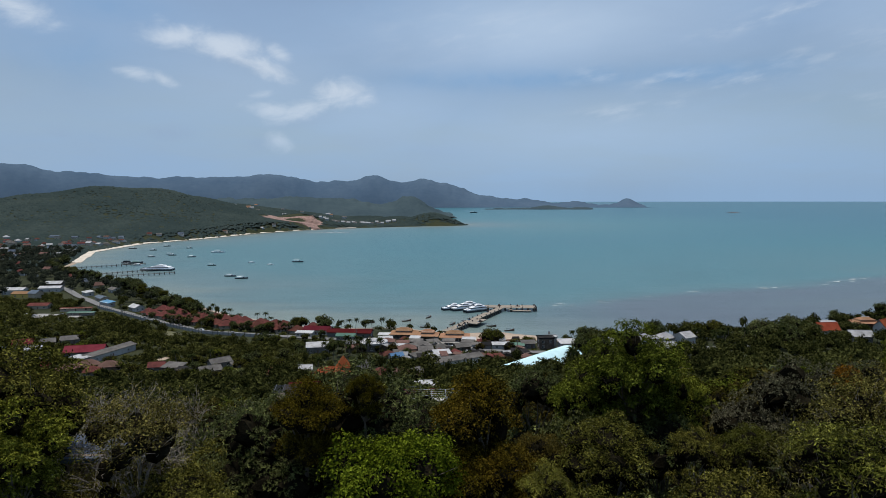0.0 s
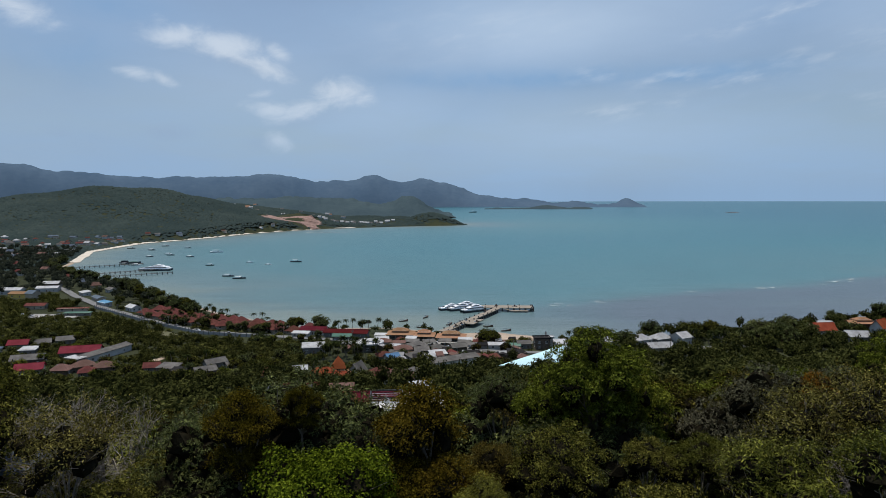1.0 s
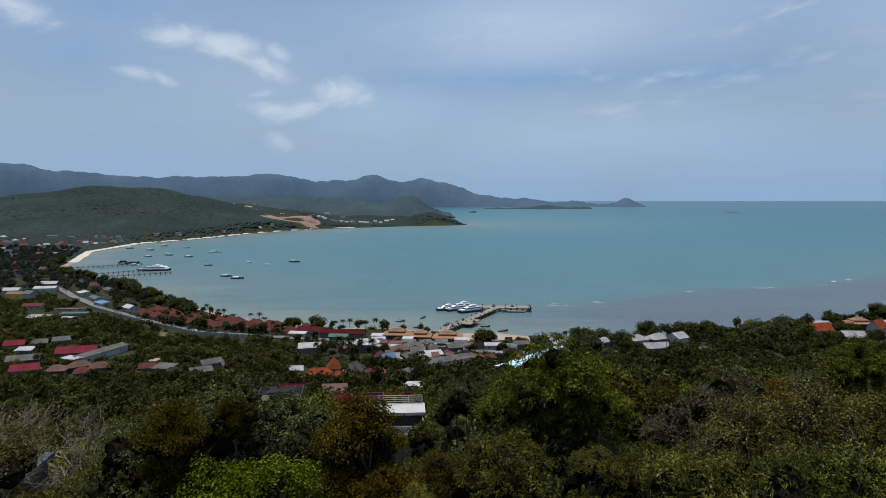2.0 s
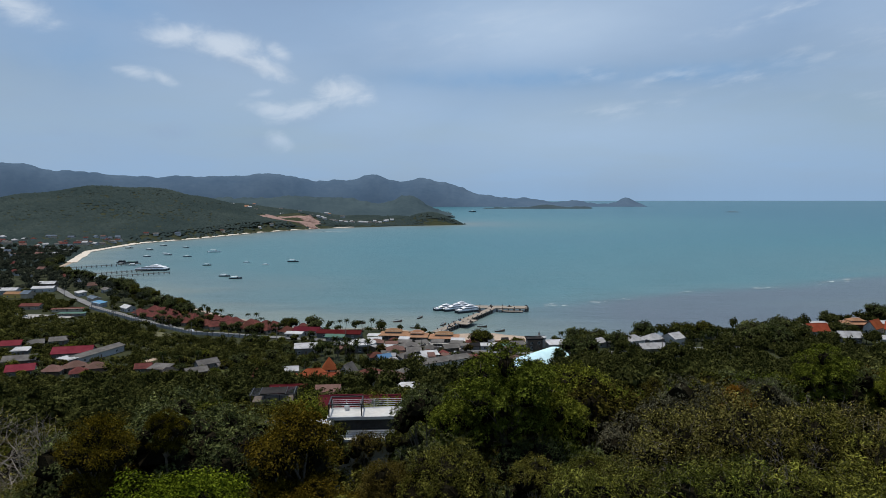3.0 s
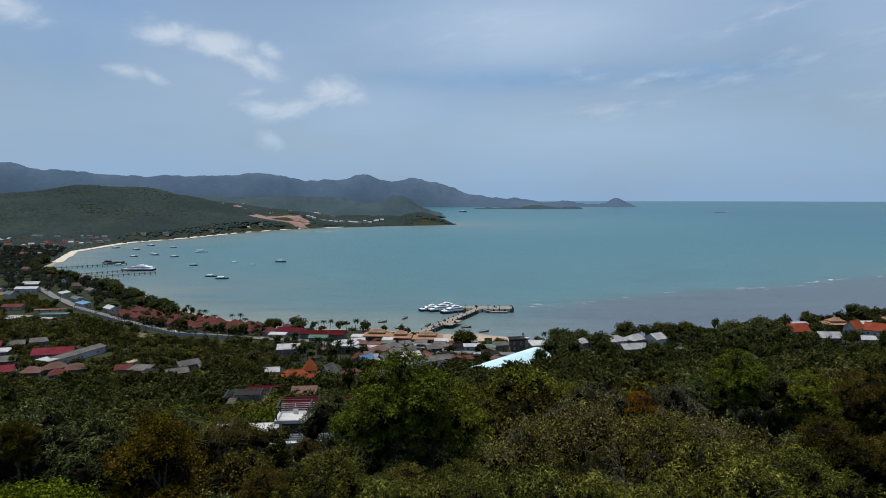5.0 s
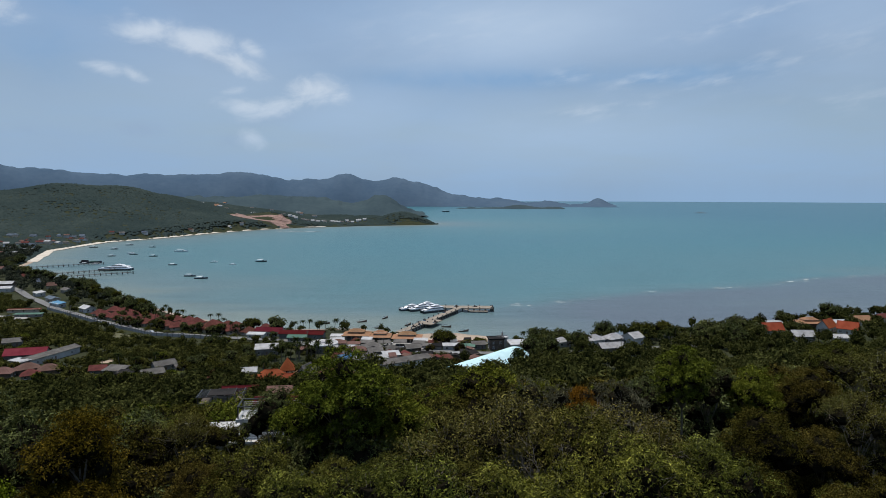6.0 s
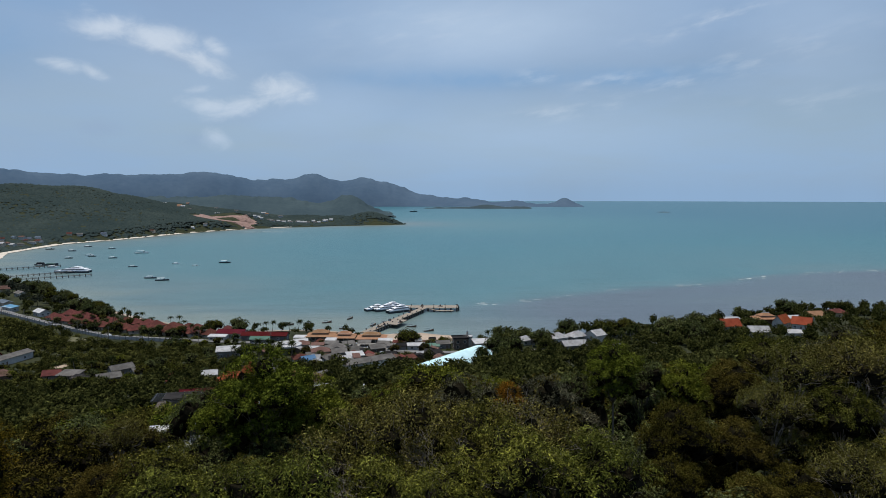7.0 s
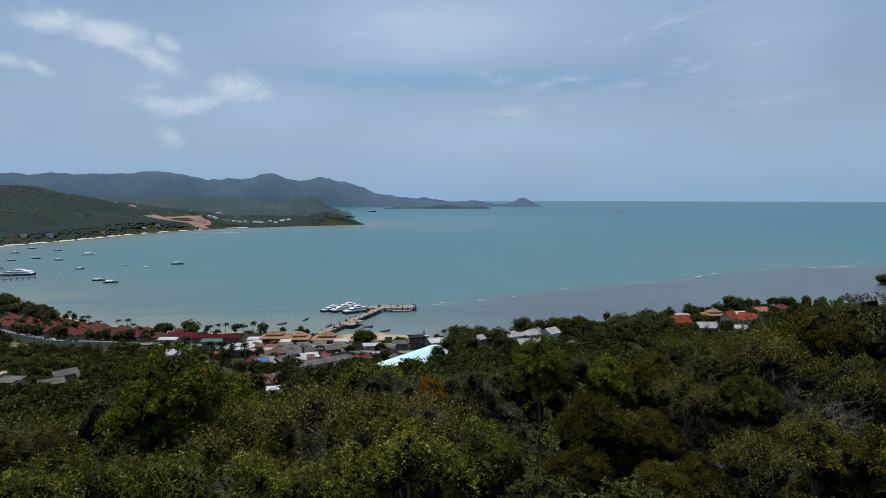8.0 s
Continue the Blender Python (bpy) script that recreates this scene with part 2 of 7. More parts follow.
# ---- mesh helpers ----
class Geo:
    """Gathers points and faces of one mesh."""

    def __init__(self):
        self.v, self.f = [], []

    def face_set(self, pts, faces):
        k = len(self.v)
        self.v.extend(tuple(p) for p in pts)
        self.f.extend(tuple(k + i for i in fc) for fc in faces)
        return self

    def box(self, x, y, z, sx, sy, sz, rz=0.0, top=(1.0, 1.0)):
        """A box that stands on z, turned by rz degrees; top: the share by which its upper face is narrower."""
        c, s_ = math.cos(radians(rz)), math.sin(radians(rz))
        pts = []
        for zz, kx, ky in ((z, 1, 1), (z + sz, *top)):
            for dx, dy in ((-1, -1), (1, -1), (1, 1), (-1, 1)):
                px, py = dx * sx / 2 * kx, dy * sy / 2 * ky
                pts.append((x + px * c - py * s_, y + px * s_ + py * c, zz))
        return self.face_set(pts, [(3, 2, 1, 0), (4, 5, 6, 7), (0, 1, 5, 4), (1, 2, 6, 5), (2, 3, 7, 6), (3, 0, 4, 7)])

    def tube(self, path, sides=6, close=True):
        """path: points with a radius."""
        k = len(self.v)
        n = len(path)
        for i, (p, r) in enumerate(path):
            p = Vector(p)
            a, b = Vector(path[max(i - 1, 0)][0]), Vector(path[min(i + 1, n - 1)][0])
            d = (b - a).normalized()
            u = d.orthogonal().normalized()
            w = d.cross(u)
            for j in range(sides):
                t = 2 * math.pi * j / sides
                self.v.append(tuple(p + r * (math.cos(t) * u + math.sin(t) * w)))
        for i in range(n - 1):
            for j in range(sides):
                j2 = (j + 1) % sides
                self.f.append((k + i * sides + j, k + i * sides + j2, k + (i + 1) * sides + j2, k + (i + 1) * sides + j))
        if close:
            self.f.append(tuple(k + j for j in reversed(range(sides))))
            self.f.append(tuple(k + (n - 1) * sides + j for j in range(sides)))
        return self

    def leaves(self, base, way, side, length, width, fold):
        """Pointed leaves, folded along the midrib, from arrays: stalk points, directions, sideways vectors."""
        k = len(self.v)
        nrm = np.cross(side, way)
        mid = base + way * (length * 0.42)[:, None] + nrm * (fold * length * 0.4)[:, None]
        tip = base + way * length[:, None] - nrm * (fold * length)[:, None]
        le = mid + side * (width / 2)[:, None]
        ri = mid - side * (width / 2)[:, None]
        self.v.extend(map(tuple, np.stack([base, ri, tip, le], axis=1).reshape(-1, 3).tolist()))
        idx = (k + np.arange(len(base) * 4)).reshape(-1, 4)
        self.f.extend(map(tuple, idx[:, [0, 1, 2]].tolist()))
        self.f.extend(map(tuple, idx[:, [0, 2, 3]].tolist()))
        return self

    def blades(self, base, way, side, length, width, fold):
        """Plain pointed leaves, one triangle each."""
        k = len(self.v)
        le = base + side * (width / 2)[:, None]
        ri = base - side * (width / 2)[:, None]
        tip = base + way * length[:, None]
        self.v.extend(map(tuple, np.stack([ri, tip, le], axis=1).reshape(-1, 3).tolist()))
        self.f.extend(map(tuple, (k + np.arange(len(base) * 3)).reshape(-1, 3).tolist()))
        return self

    def mesh(self, name, material, smooth=False):
        me = bpy.data.meshes.new(name)
        me.from_pydata(self.v, [], self.f)
        me.materials.append(material)
        if smooth:
            me.shade_smooth()
        me.update()
        return me


def part(name, geo, material, parent=None, label="", smooth=False):
    ob = new(name, geo.mesh(name, material, smooth) if isinstance(geo, Geo) else geo)
    ob.parent = parent
    return tagged(ob, label)


def thing(name, m, label, category, group="", kind=""):
    ob = new(name)
    ob.matrix_basis = m
    return tagged(ob, label, category, group, kind)


# ---- the lie of the land ----
COAST = np.array([(900, 480), (720, 660), (660, 692), (636, 664), (520, 520), (440, 500), (404, 520), (343, 506), (281, 483), (208, 461), (161, 444), (126, 433),
                  (91, 430), (60, 420), (30, 424), (2, 450), (-38, 470), (-96, 468), (-125, 483), (-184, 526), (-264, 604), (-324, 674),
                  (-446, 783), (-535, 885), (-562, 960), (-644, 1152), (-653, 1364), (-589, 1509), (-526, 1741), (-452, 1884), (-388, 1980),
                  (-293, 2047), (-173, 2118), (-20, 2190), (75, 2229), (60, 2300), (-90, 2420), (-300, 2600), (-500, 3000),
                  (-5200, 3000), (-5200, -5200), (5200, -5200), (5200, 480)], float)
RIDGE = np.array([(-90, -25), (20, 0), (160, 22)], float)
RISE_AT = [0, 20, 40, 68, 100, 150, 218, 290, 330, 370, 430]
RISE = [86, 81.5, 76, 67, 57, 43, 26.5, 11, 6, 3.4, 2.6]
# far hills: centre, height, half width left and right, half depth
HILLS = [(-1037, 2060, 128, 400, 300, 360), (-56, 2300, 36, 70, 62, 70), (-187, 2320, 24, 90, 90, 70), (-490, 2105, 42, 110, 80, 75),
         (-900, 2500, 70, 400, 300, 300), (-330, 2500, 20, 160, 160, 120)]


def segment_distance(x, y, line, closed=False):
    best = np.full(x.shape, 1e9)
    pts = np.vstack([line, line[:1]]) if closed else line
    for (ax, ay), (bx, by) in zip(pts[:-1], pts[1:]):
        t = np.clip(((x - ax) * (bx - ax) + (y - ay) * (by - ay)) / ((bx - ax) ** 2 + (by - ay) ** 2), 0, 1)
        best = np.minimum(best, np.hypot(x - ax - t * (bx - ax), y - ay - t * (by - ay)))
    return best


def inland(x, y):
    """Metres from the shoreline: positive on land, negative at sea."""
    x, y = np.asarray(x, float), np.asarray(y, float)
    d = segment_distance(x, y, COAST, True)
    inside = np.zeros(x.shape, bool)
    pts = np.vstack([COAST, COAST[:1]])
    for (ax, ay), (bx, by) in zip(pts[:-1], pts[1:]):
        if ay == by:
            continue
        cross = ((ay > y) != (by > y)) & (x < (bx - ax) * (y - ay) / (by - ay) + ax)
        inside ^= cross
    return np.where(inside, d, -d)


def land_height(x, y):
    x, y = np.asarray(x, float), np.asarray(y, float)
    d = inland(x, y)
    r = segment_distance(x, y, RIDGE)
    z = np.interp(r, RISE_AT, RISE)
    z = z + 1.2 * np.sin(x / 23.0 + 1.3) * np.cos(y / 19.0) * np.clip(z / 20, 0, 1)
    far = np.zeros(x.shape)
    for cx, cy, h, wl, wr, wy in HILLS:
        dx = (x - cx) / np.where(x < cx, wl, wr)
        far = np.maximum(far, h * np.exp(-(dx ** 2 + ((y - cy) / wy) ** 2) / 2) * (1 + 0.06 * np.sin(x / 61) * np.sin(y / 47 + x / 130)))
    z = z + far * np.clip(d / 40, 0, 1)
    shore = np.clip(d / 24, -1.0, 1)
    return np.where(d > 0, z * np.clip(shore, 0, 1) ** 0.8 + 0.02, -3 * np.abs(shore))


def height_at(x, y):
    return float(land_height(np.array([x]), np.array([y]))[0])


def sheet(name, radii, angles, height, material, centre=(10.0, 0.0)):
    """A ground sheet on rings round the camera's hill."""
    a, r = np.meshgrid(np.radians(angles), radii)
    x, y = centre[0] + r * np.sin(a), centre[1] + r * np.cos(a)
    z = height(x, y)
    n, m_ = x.shape
    pts = np.stack([x, y, z], -1).reshape(-1, 3)
    i, j = np.meshgrid(np.arange(n - 1), np.arange(m_ - 1), indexing="ij")
    k = (i * m_ + j).ravel()
    faces = np.stack([k, k + 1, k + m_ + 1, k + m_], -1)
    me = bpy.data.meshes.new(name)
    me.from_pydata(pts.tolist(), [], faces.tolist())
    me.materials.append(material)
    me.shade_smooth()
    return new(name, me), x, y


ROUND = np.concatenate([np.arange(-180, -48, 6.0), np.arange(-48, 58, 0.4), np.arange(58, 181, 6.0)])
ROUND[-1] = 180.0
LAND_RINGS = np.concatenate([[0.01, 2.0], np.geomspace(4, 2900, 250)])
ground, _, _ = sheet("ground", LAND_RINGS, ROUND, land_height, M_GROUND)
tagged(ground, "dark earth and rough grass of a wooded hillside above a bay", "ground", kind="structure")


# ---- the sea ----
def sea_height(x, y):
    """Level water; the rim is lifted so that its edge stands where the true horizon does."""
    d = np.hypot(x - 10, y)
    return 60.0 * np.clip((d - 2900) / 2000, 0, 1) ** 1.5


def sea_material():
    ma = bpy.data.materials.new("sea_water")
    ma.use_nodes = True
    nt = ma.node_tree
    n = nt.nodes.new
    bsdf = nt.nodes["Principled BSDF"]
    off, reef = n("ShaderNodeAttribute"), n("ShaderNodeAttribute")
    off.attribute_name, reef.attribute_name = "offshore", "reef"
    co = n("ShaderNodeTexCoord")
    mp = n("ShaderNodeMapping")
    mp.inputs["Scale"].default_value = (0.0035, 0.011, 1)
    link(nt, co.outputs["Object"], mp.inputs[0])
    patch = n("ShaderNodeTexNoise")
    patch.inputs["Scale"].default_value, patch.inputs["Detail"].default_value = 1.0, 7
    link(nt, mp.outputs[0], patch.inputs["Vector"])
    wob = n("ShaderNodeMath")
    wob.operation = "MULTIPLY_ADD"
    link(nt, patch.outputs["Fac"], wob.inputs[0])
    wob.inputs[1].default_value = 260
    link(nt, off.outputs["Fac"], wob.inputs[2])
    ramp = n("ShaderNodeValToRGB")
    mr = n("ShaderNodeMapRange")
    link(nt, wob.outputs[0], mr.inputs[0])
    mr.inputs[1].default_value, mr.inputs[2].default_value = 130, 3400
    link(nt, mr.outputs[0], ramp.inputs[0])
    el = ramp.color_ramp.elements
    el[0].position, el[0].color = 0.0, (0.13, 0.165, 0.15, 1)
    # the lighter far end imitates haze on the water near the horizon
    el[1].position, el[1].color = 1.0, (0.040, 0.112, 0.150, 1)
    for p, c in ((0.021, (0.082, 0.135, 0.142, 1)), (0.067, (0.052, 0.130, 0.145, 1)), (0.19, (0.034, 0.122, 0.144, 1)), (0.46, (0.027, 0.104, 0.140, 1))):
        e = el.new(p)
        e.color = c
    rf = n("ShaderNodeMix")
    rf.data_type = "RGBA"
    rw = n("ShaderNodeMath")
    rw.operation = "MULTIPLY"
    link(nt, reef.outputs["Fac"], rw.inputs[0])
    rr = n("ShaderNodeMapRange")
    link(nt, patch.outputs["Fac"], rr.inputs[0])
    rr.inputs[1].default_value, rr.inputs[2].default_value, rr.inputs[3].default_value = 0.3, 0.6, 0.75
    link(nt, rr.outputs[0], rw.inputs[1])
    link(nt, rw.outputs[0], rf.inputs[0])
    link(nt, ramp.outputs[0], rf.inputs[6])
    rf.inputs[7].default_value = (0.076, 0.096, 0.116, 1)
    streak, ms = n("ShaderNodeTexNoise"), n("ShaderNodeMapping")
    ms.inputs["Scale"].default_value = (0.012, 0.075, 1)
    ms.inputs["Rotation"].default_value = (0, 0, 0.12)
    link(nt, co.outputs["Object"], ms.inputs[0])
    streak.inputs["Scale"].default_value, streak.inputs["Detail"].default_value = 1.0, 9
    streak.inputs["Roughness"].default_value = 0.65
    link(nt, ms.outputs[0], streak.inputs["Vector"])
    sv = n("ShaderNodeMapRange")
    link(nt, streak.outputs["Fac"], sv.inputs[0])
    sv.inputs[1].default_value, sv.inputs[2].default_value, sv.inputs[3].default_value, sv.inputs[4].default_value = 0.3, 0.7, 0.84, 1.16
    hv = n("ShaderNodeHueSaturation")
    link(nt, sv.outputs[0], hv.inputs["Value"])
    link(nt, rf.outputs[2], hv.inputs["Color"])
    link(nt, hv.outputs[0], bsdf.inputs["Base Color"])
    bsdf.inputs["Roughness"].default_value = 0.32
    bsdf.inputs["Specular IOR Level"].default_value = 0.22
    waves = []
    for sx, sy, det in ((0.05, 0.16, 4), (0.4, 1.1, 5)):
        m2 = n("ShaderNodeMapping")
        m2.inputs["Scale"].default_value = (sx, sy, 1)
        m2.inputs["Rotation"].default_value = (0, 0, 0.3)
        link(nt, co.outputs["Object"], m2.inputs[0])
        w = n("ShaderNodeTexNoise")
        w.inputs["Scale"].default_value, w.inputs["Detail"].default_value = 1.0, det
        link(nt, m2.outputs[0], w.inputs["Vector"])
        waves.append(w)
    ad = n("ShaderNodeMath")
    ad.operation = "ADD"
    link(nt, waves[0].outputs["Fac"], ad.inputs[0])
    link(nt, waves[1].outputs["Fac"], ad.inputs[1])
    bp = n("ShaderNodeBump")
    bp.inputs["Strength"].default_value, bp.inputs["Distance"].default_value = 0.6, 1.0
    link(nt, ad.outputs[0], bp.inputs["Height"])
    link(nt, bp.outputs[0], bsdf.inputs["Normal"])
    return ma


REEF_EDGE = np.array([(40, 560), (117, 577), (229, 638), (299, 667), (376, 684), (479, 752), (609, 789), (722, 801), (1400, 900)], float)
sea, sx_, sy_ = sheet("water", np.concatenate([np.geomspace(330, 4900, 150)]), np.concatenate([np.arange(-50, 58.1, 0.6)]), sea_height, sea_material())
tagged(sea, "calm turquoise bay water, grey-brown over the shallow reef", "sea", kind="structure")
for key, values in (("offshore", -inland(sx_, sy_)),
                    ("reef", np.clip(0.5 + (np.interp(sx_, REEF_EDGE[:, 0], REEF_EDGE[:, 1]) - sy_) / 40, 0, 1) * np.clip((sx_ - 40) / 120, 0, 1))):
    at = sea.data.attributes.new(key, "FLOAT", "POINT")
    at.data.foreach_set("value", values.ravel().astype(np.float32))

# ---- distant ranges ----
FAR_PEAKS = [(-47, 214, 4), (-42, 176, 4), (-37.5, 201, 3.2), (-33.5, 205, 2.8), (-29.5, 182, 2.6), (-26, 149, 2.4), (-22.6, 167, 2.4), (-19.4, 151, 2.2), (-16, 197, 2.4), (-12.8, 149, 2.2), (-9.6, 155, 2), (-6.8, 174, 1.7), (-4.6, 114, 1.7), (-2.2, 162, 1.8), (0.4, 125, 1.8), (3.4, 66, 2), (7, 48, 2.2), (11, 25, 1.2), (15.4, 44, 0.8), (13.6, 13, 3.4)]
MID_PEAKS = [(-3.5, 92, 2.0), (-12.5, 80, 4.0), (-8, 50, 2.6), (-19.5, 74, 5.0), (-28, 62, 6.0), (-38, 70, 7.0)]
CAPE_PEAKS = [(8.6, 24, 1.3), (11.5, 12, 1.4), (5.0, 8, 2.5)]


def hill_range(name, peaks, near, far, base, low, high, material, label, bumps):
    """A range of hills that fills the view between two bearings, highest half way through."""
    angles = np.arange(low, high + 0.01, 0.14)
    steps = np.linspace(0, 1, 22)
    a, k = np.meshgrid(angles, steps)
    crest = base + sum(h * np.exp(-((a - c) / w) ** 2) for c, h, w in peaks)
    r = near + (far - near) * k
    rough = np.array([[noise.fractal(Vector((p * 1.3, q * 5, near)), 0.9, 2.1, 5) for p in angles] for q in steps])
    z = base + (crest - base) * np.clip(np.sin(np.pi * np.clip(k, 0, 1)) ** 0.8, 0, 1) + rough * bumps * np.sin(np.pi * k)
    edge = np.clip(np.minimum(a - low, high - a) / 0.6, 0, 1)
    z = np.where(crest < base + 2, base - 4, z) * edge + (1 - edge) * (base - 6)
    x, y = 10 + r * np.sin(np.radians(a)), r * np.cos(np.radians(a))
    n, m_ = x.shape
    i, j = np.meshgrid(np.arange(n - 1), np.arange(m_ - 1), indexing="ij")
    q = (i * m_ + j).ravel()
    me = bpy.data.meshes.new(name)
    me.from_pydata(np.stack([x, y, z], -1).reshape(-1, 3).tolist(), [], np.stack([q, q + 1, q + m_ + 1, q + m_], -1).tolist())
    me.materials.append(material)
    me.shade_smooth()
    return tagged(new(name, me), label, "hills", kind="structure")


# distance haze is mixed into the blue-grey of the far range
M_RANGE = mat("hazed_range", (0.054, 0.087, 0.130), (0.074, 0.110, 0.154), size=260, rough=1.0, spec=0.0, fine=9)
# wooded green shifted to blue-grey, so the colour carries the haze
M_MIDRANGE = mat("hazed_wooded_hills", (0.036, 0.055, 0.066), (0.055, 0.078, 0.086), size=180, rough=1.0, spec=0.0, fine=9)
hill_range("backdrop_range", FAR_PEAKS, 4150, 4880, 30, -56, 18.2, M_RANGE, "mountain range far across the bay with haze put into its blue-grey colour", 9)
hill_range("backdrop_hills", MID_PEAKS, 2950, 3700, 8, -56, 0.6, M_MIDRANGE, "green hills behind the far shore, haze put into their colour", 10)
hill_range("backdrop_cape", CAPE_PEAKS, 3900, 4140, 20, -1, 13.0, M_MIDRANGE, "low wooded cape on the far side of the bay, haze put into its colour", 4)


# ---- trees: how each kind grows ----
def lobes_of(rng, radius, height, count, flat=0.75):
    """Centres and sizes of the rounded masses that make up a crown."""
    out = [(np.array((0, 0, height - radius * 0.62)), radius * 0.62)]
    for i in range(count - 1):
        a = 2 * math.pi * (i + rng.uniform(-0.3, 0.3)) / (count - 1)
        d = radius * rng.uniform(0.45, 0.7)
        out.append((np.array((d * math.cos(a), d * math.sin(a), height - radius * rng.uniform(0.85, 1.7) * flat)), radius * rng.uniform(0.38, 0.58)))
    return out


def boughs(rng, lobes, count, share):
    """The smaller tufts that sit on the upper sides of a crown's masses, with dark clefts between them."""
    out, usual = [], sum(r for _, r in lobes) / len(lobes)
    for c, r in lobes:
        n = max(4, round(count * (r / usual) ** 1.6))
        for i in range(n):
            a, up = 2.4 * i + rng.uniform(-0.4, 0.4), 1 - 1.2 * (i + rng.uniform(0.1, 0.6)) / n
            flat = math.sqrt(max(0.0, 1 - up * up))
            out.append((c + np.array((flat * math.cos(a), flat * math.sin(a), up)) * r * rng.uniform(0.66, 0.86), usual * share * rng.uniform(0.75, 1.25)))
    return out


def tuft_arrays(rng, tufts, gap, per, length, width, spread, droop, ragged=0.35):
    """Leaves in rosettes that stand gap metres apart on every tuft and face outwards and up."""
    rs = np.random.RandomState(rng.randrange(10 ** 6))
    spots, axes = [], []
    for c, r in tufts:
        n = max(4, round(3.3 * (r / gap) ** 2))
        k = np.arange(n) + rs.uniform(0, 1, n)
        up, a = 1 - 0.88 * k / n, 2.4 * np.arange(n) + rs.uniform(-0.5, 0.5, n)
        flat = np.sqrt(np.clip(1 - up * up, 0, 1))
        d = np.stack([flat * np.cos(a), flat * np.sin(a), up], -1)
        spots.append(c + d * (r * rs.uniform(0.72, 1.14, n))[:, None])
        axes.append(d + np.array((0, 0, 0.12)))
    p, ax = np.repeat(np.concatenate(spots), per, 0), np.repeat(np.concatenate(axes), per, 0)
    n = len(p)
    ax = ax + rs.normal(size=(n, 3)) * 0.12
    ax /= np.linalg.norm(ax, axis=1)[:, None]
    t1 = np.cross(ax, np.array((0.31, 0.95, 0.05)))
    t1 /= np.linalg.norm(t1, axis=1)[:, None] + 1e-6
    t2 = np.cross(ax, t1)
    g = rs.uniform(0, 2 * np.pi, n)
    way = t1 * np.cos(g)[:, None] + t2 * np.sin(g)[:, None] + ax * rs.uniform(-0.15, 0.75, n)[:, None] + np.array((0, 0, -droop))
    way /= np.linalg.norm(way, axis=1)[:, None] + 1e-6
    side = np.cross(way, ax + rs.normal(size=(n, 3)) * ragged)
    side /= np.linalg.norm(side, axis=1)[:, None] + 1e-6
    ln = length * rs.uniform(0.65, 1.3, n)
    return p + rs.normal(size=(n, 3)) * spread * 0.5 + way * (ln * 0.12)[:, None], way, side, ln, ln * width / length, rs.uniform(0.03, 0.15, n)


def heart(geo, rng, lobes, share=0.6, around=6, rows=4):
    """A lumpy closed core inside each mass; tree() colours it near-black as shade."""
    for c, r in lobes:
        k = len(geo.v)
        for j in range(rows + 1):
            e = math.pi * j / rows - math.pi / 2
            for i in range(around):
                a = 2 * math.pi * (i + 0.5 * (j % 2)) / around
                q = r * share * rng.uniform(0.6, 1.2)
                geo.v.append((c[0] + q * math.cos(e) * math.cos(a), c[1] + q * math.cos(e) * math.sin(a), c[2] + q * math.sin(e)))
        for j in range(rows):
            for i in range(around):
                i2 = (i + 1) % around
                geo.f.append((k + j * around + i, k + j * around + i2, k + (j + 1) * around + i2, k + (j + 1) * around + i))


def limbs_of(rng, geo, lobes, trunk_r, fork, sides=6, twigs=0):
    """A tapered trunk that forks into limbs, one to each mass of leaves."""
    lean = Vector((rng.uniform(-0.25, 0.25), rng.uniform(-0.25, 0.25), 0))
    geo.tube([((-0.1, 0.05, -1.1 * fork - 3.0), trunk_r * 1.5), ((0, 0, -0.6), trunk_r * 1.2), ((0.03, 0.02, 0.5), trunk_r), (lean * 0.6 + Vector((0, 0, fork * 0.6)), trunk_r * 0.85), (lean + Vector((0, 0, fork)), trunk_r * 0.7)], sides)
    start = lean + Vector((0, 0, fork * 0.92))
    for c, r in lobes:
        c = Vector(c)
        mid = start.lerp(c, 0.5) + Vector((rng.uniform(-0.3, 0.3), rng.uniform(-0.3, 0.3), 0.25))
        geo.tube([(start, trunk_r * 0.5), (mid, trunk_r * 0.33), (c, trunk_r * 0.14)], sides - 1)
        for _ in range(twigs):
            d = Vector((rng.gauss(0, 1), rng.gauss(0, 1), rng.gauss(0.5, 0.8))).normalized()
            p = start.lerp(c, rng.uniform(0.7, 1.0))
            q = c + d * r * rng.uniform(0.8, 1.12)
            geo.tube([(p, trunk_r * 0.13), (p.lerp(q, 0.55) + Vector((rng.uniform(-0.2, 0.2), rng.uniform(-0.2, 0.2), 0.1)), trunk_r * 0.08), (q, trunk_r * 0.03)], 3, close=False)


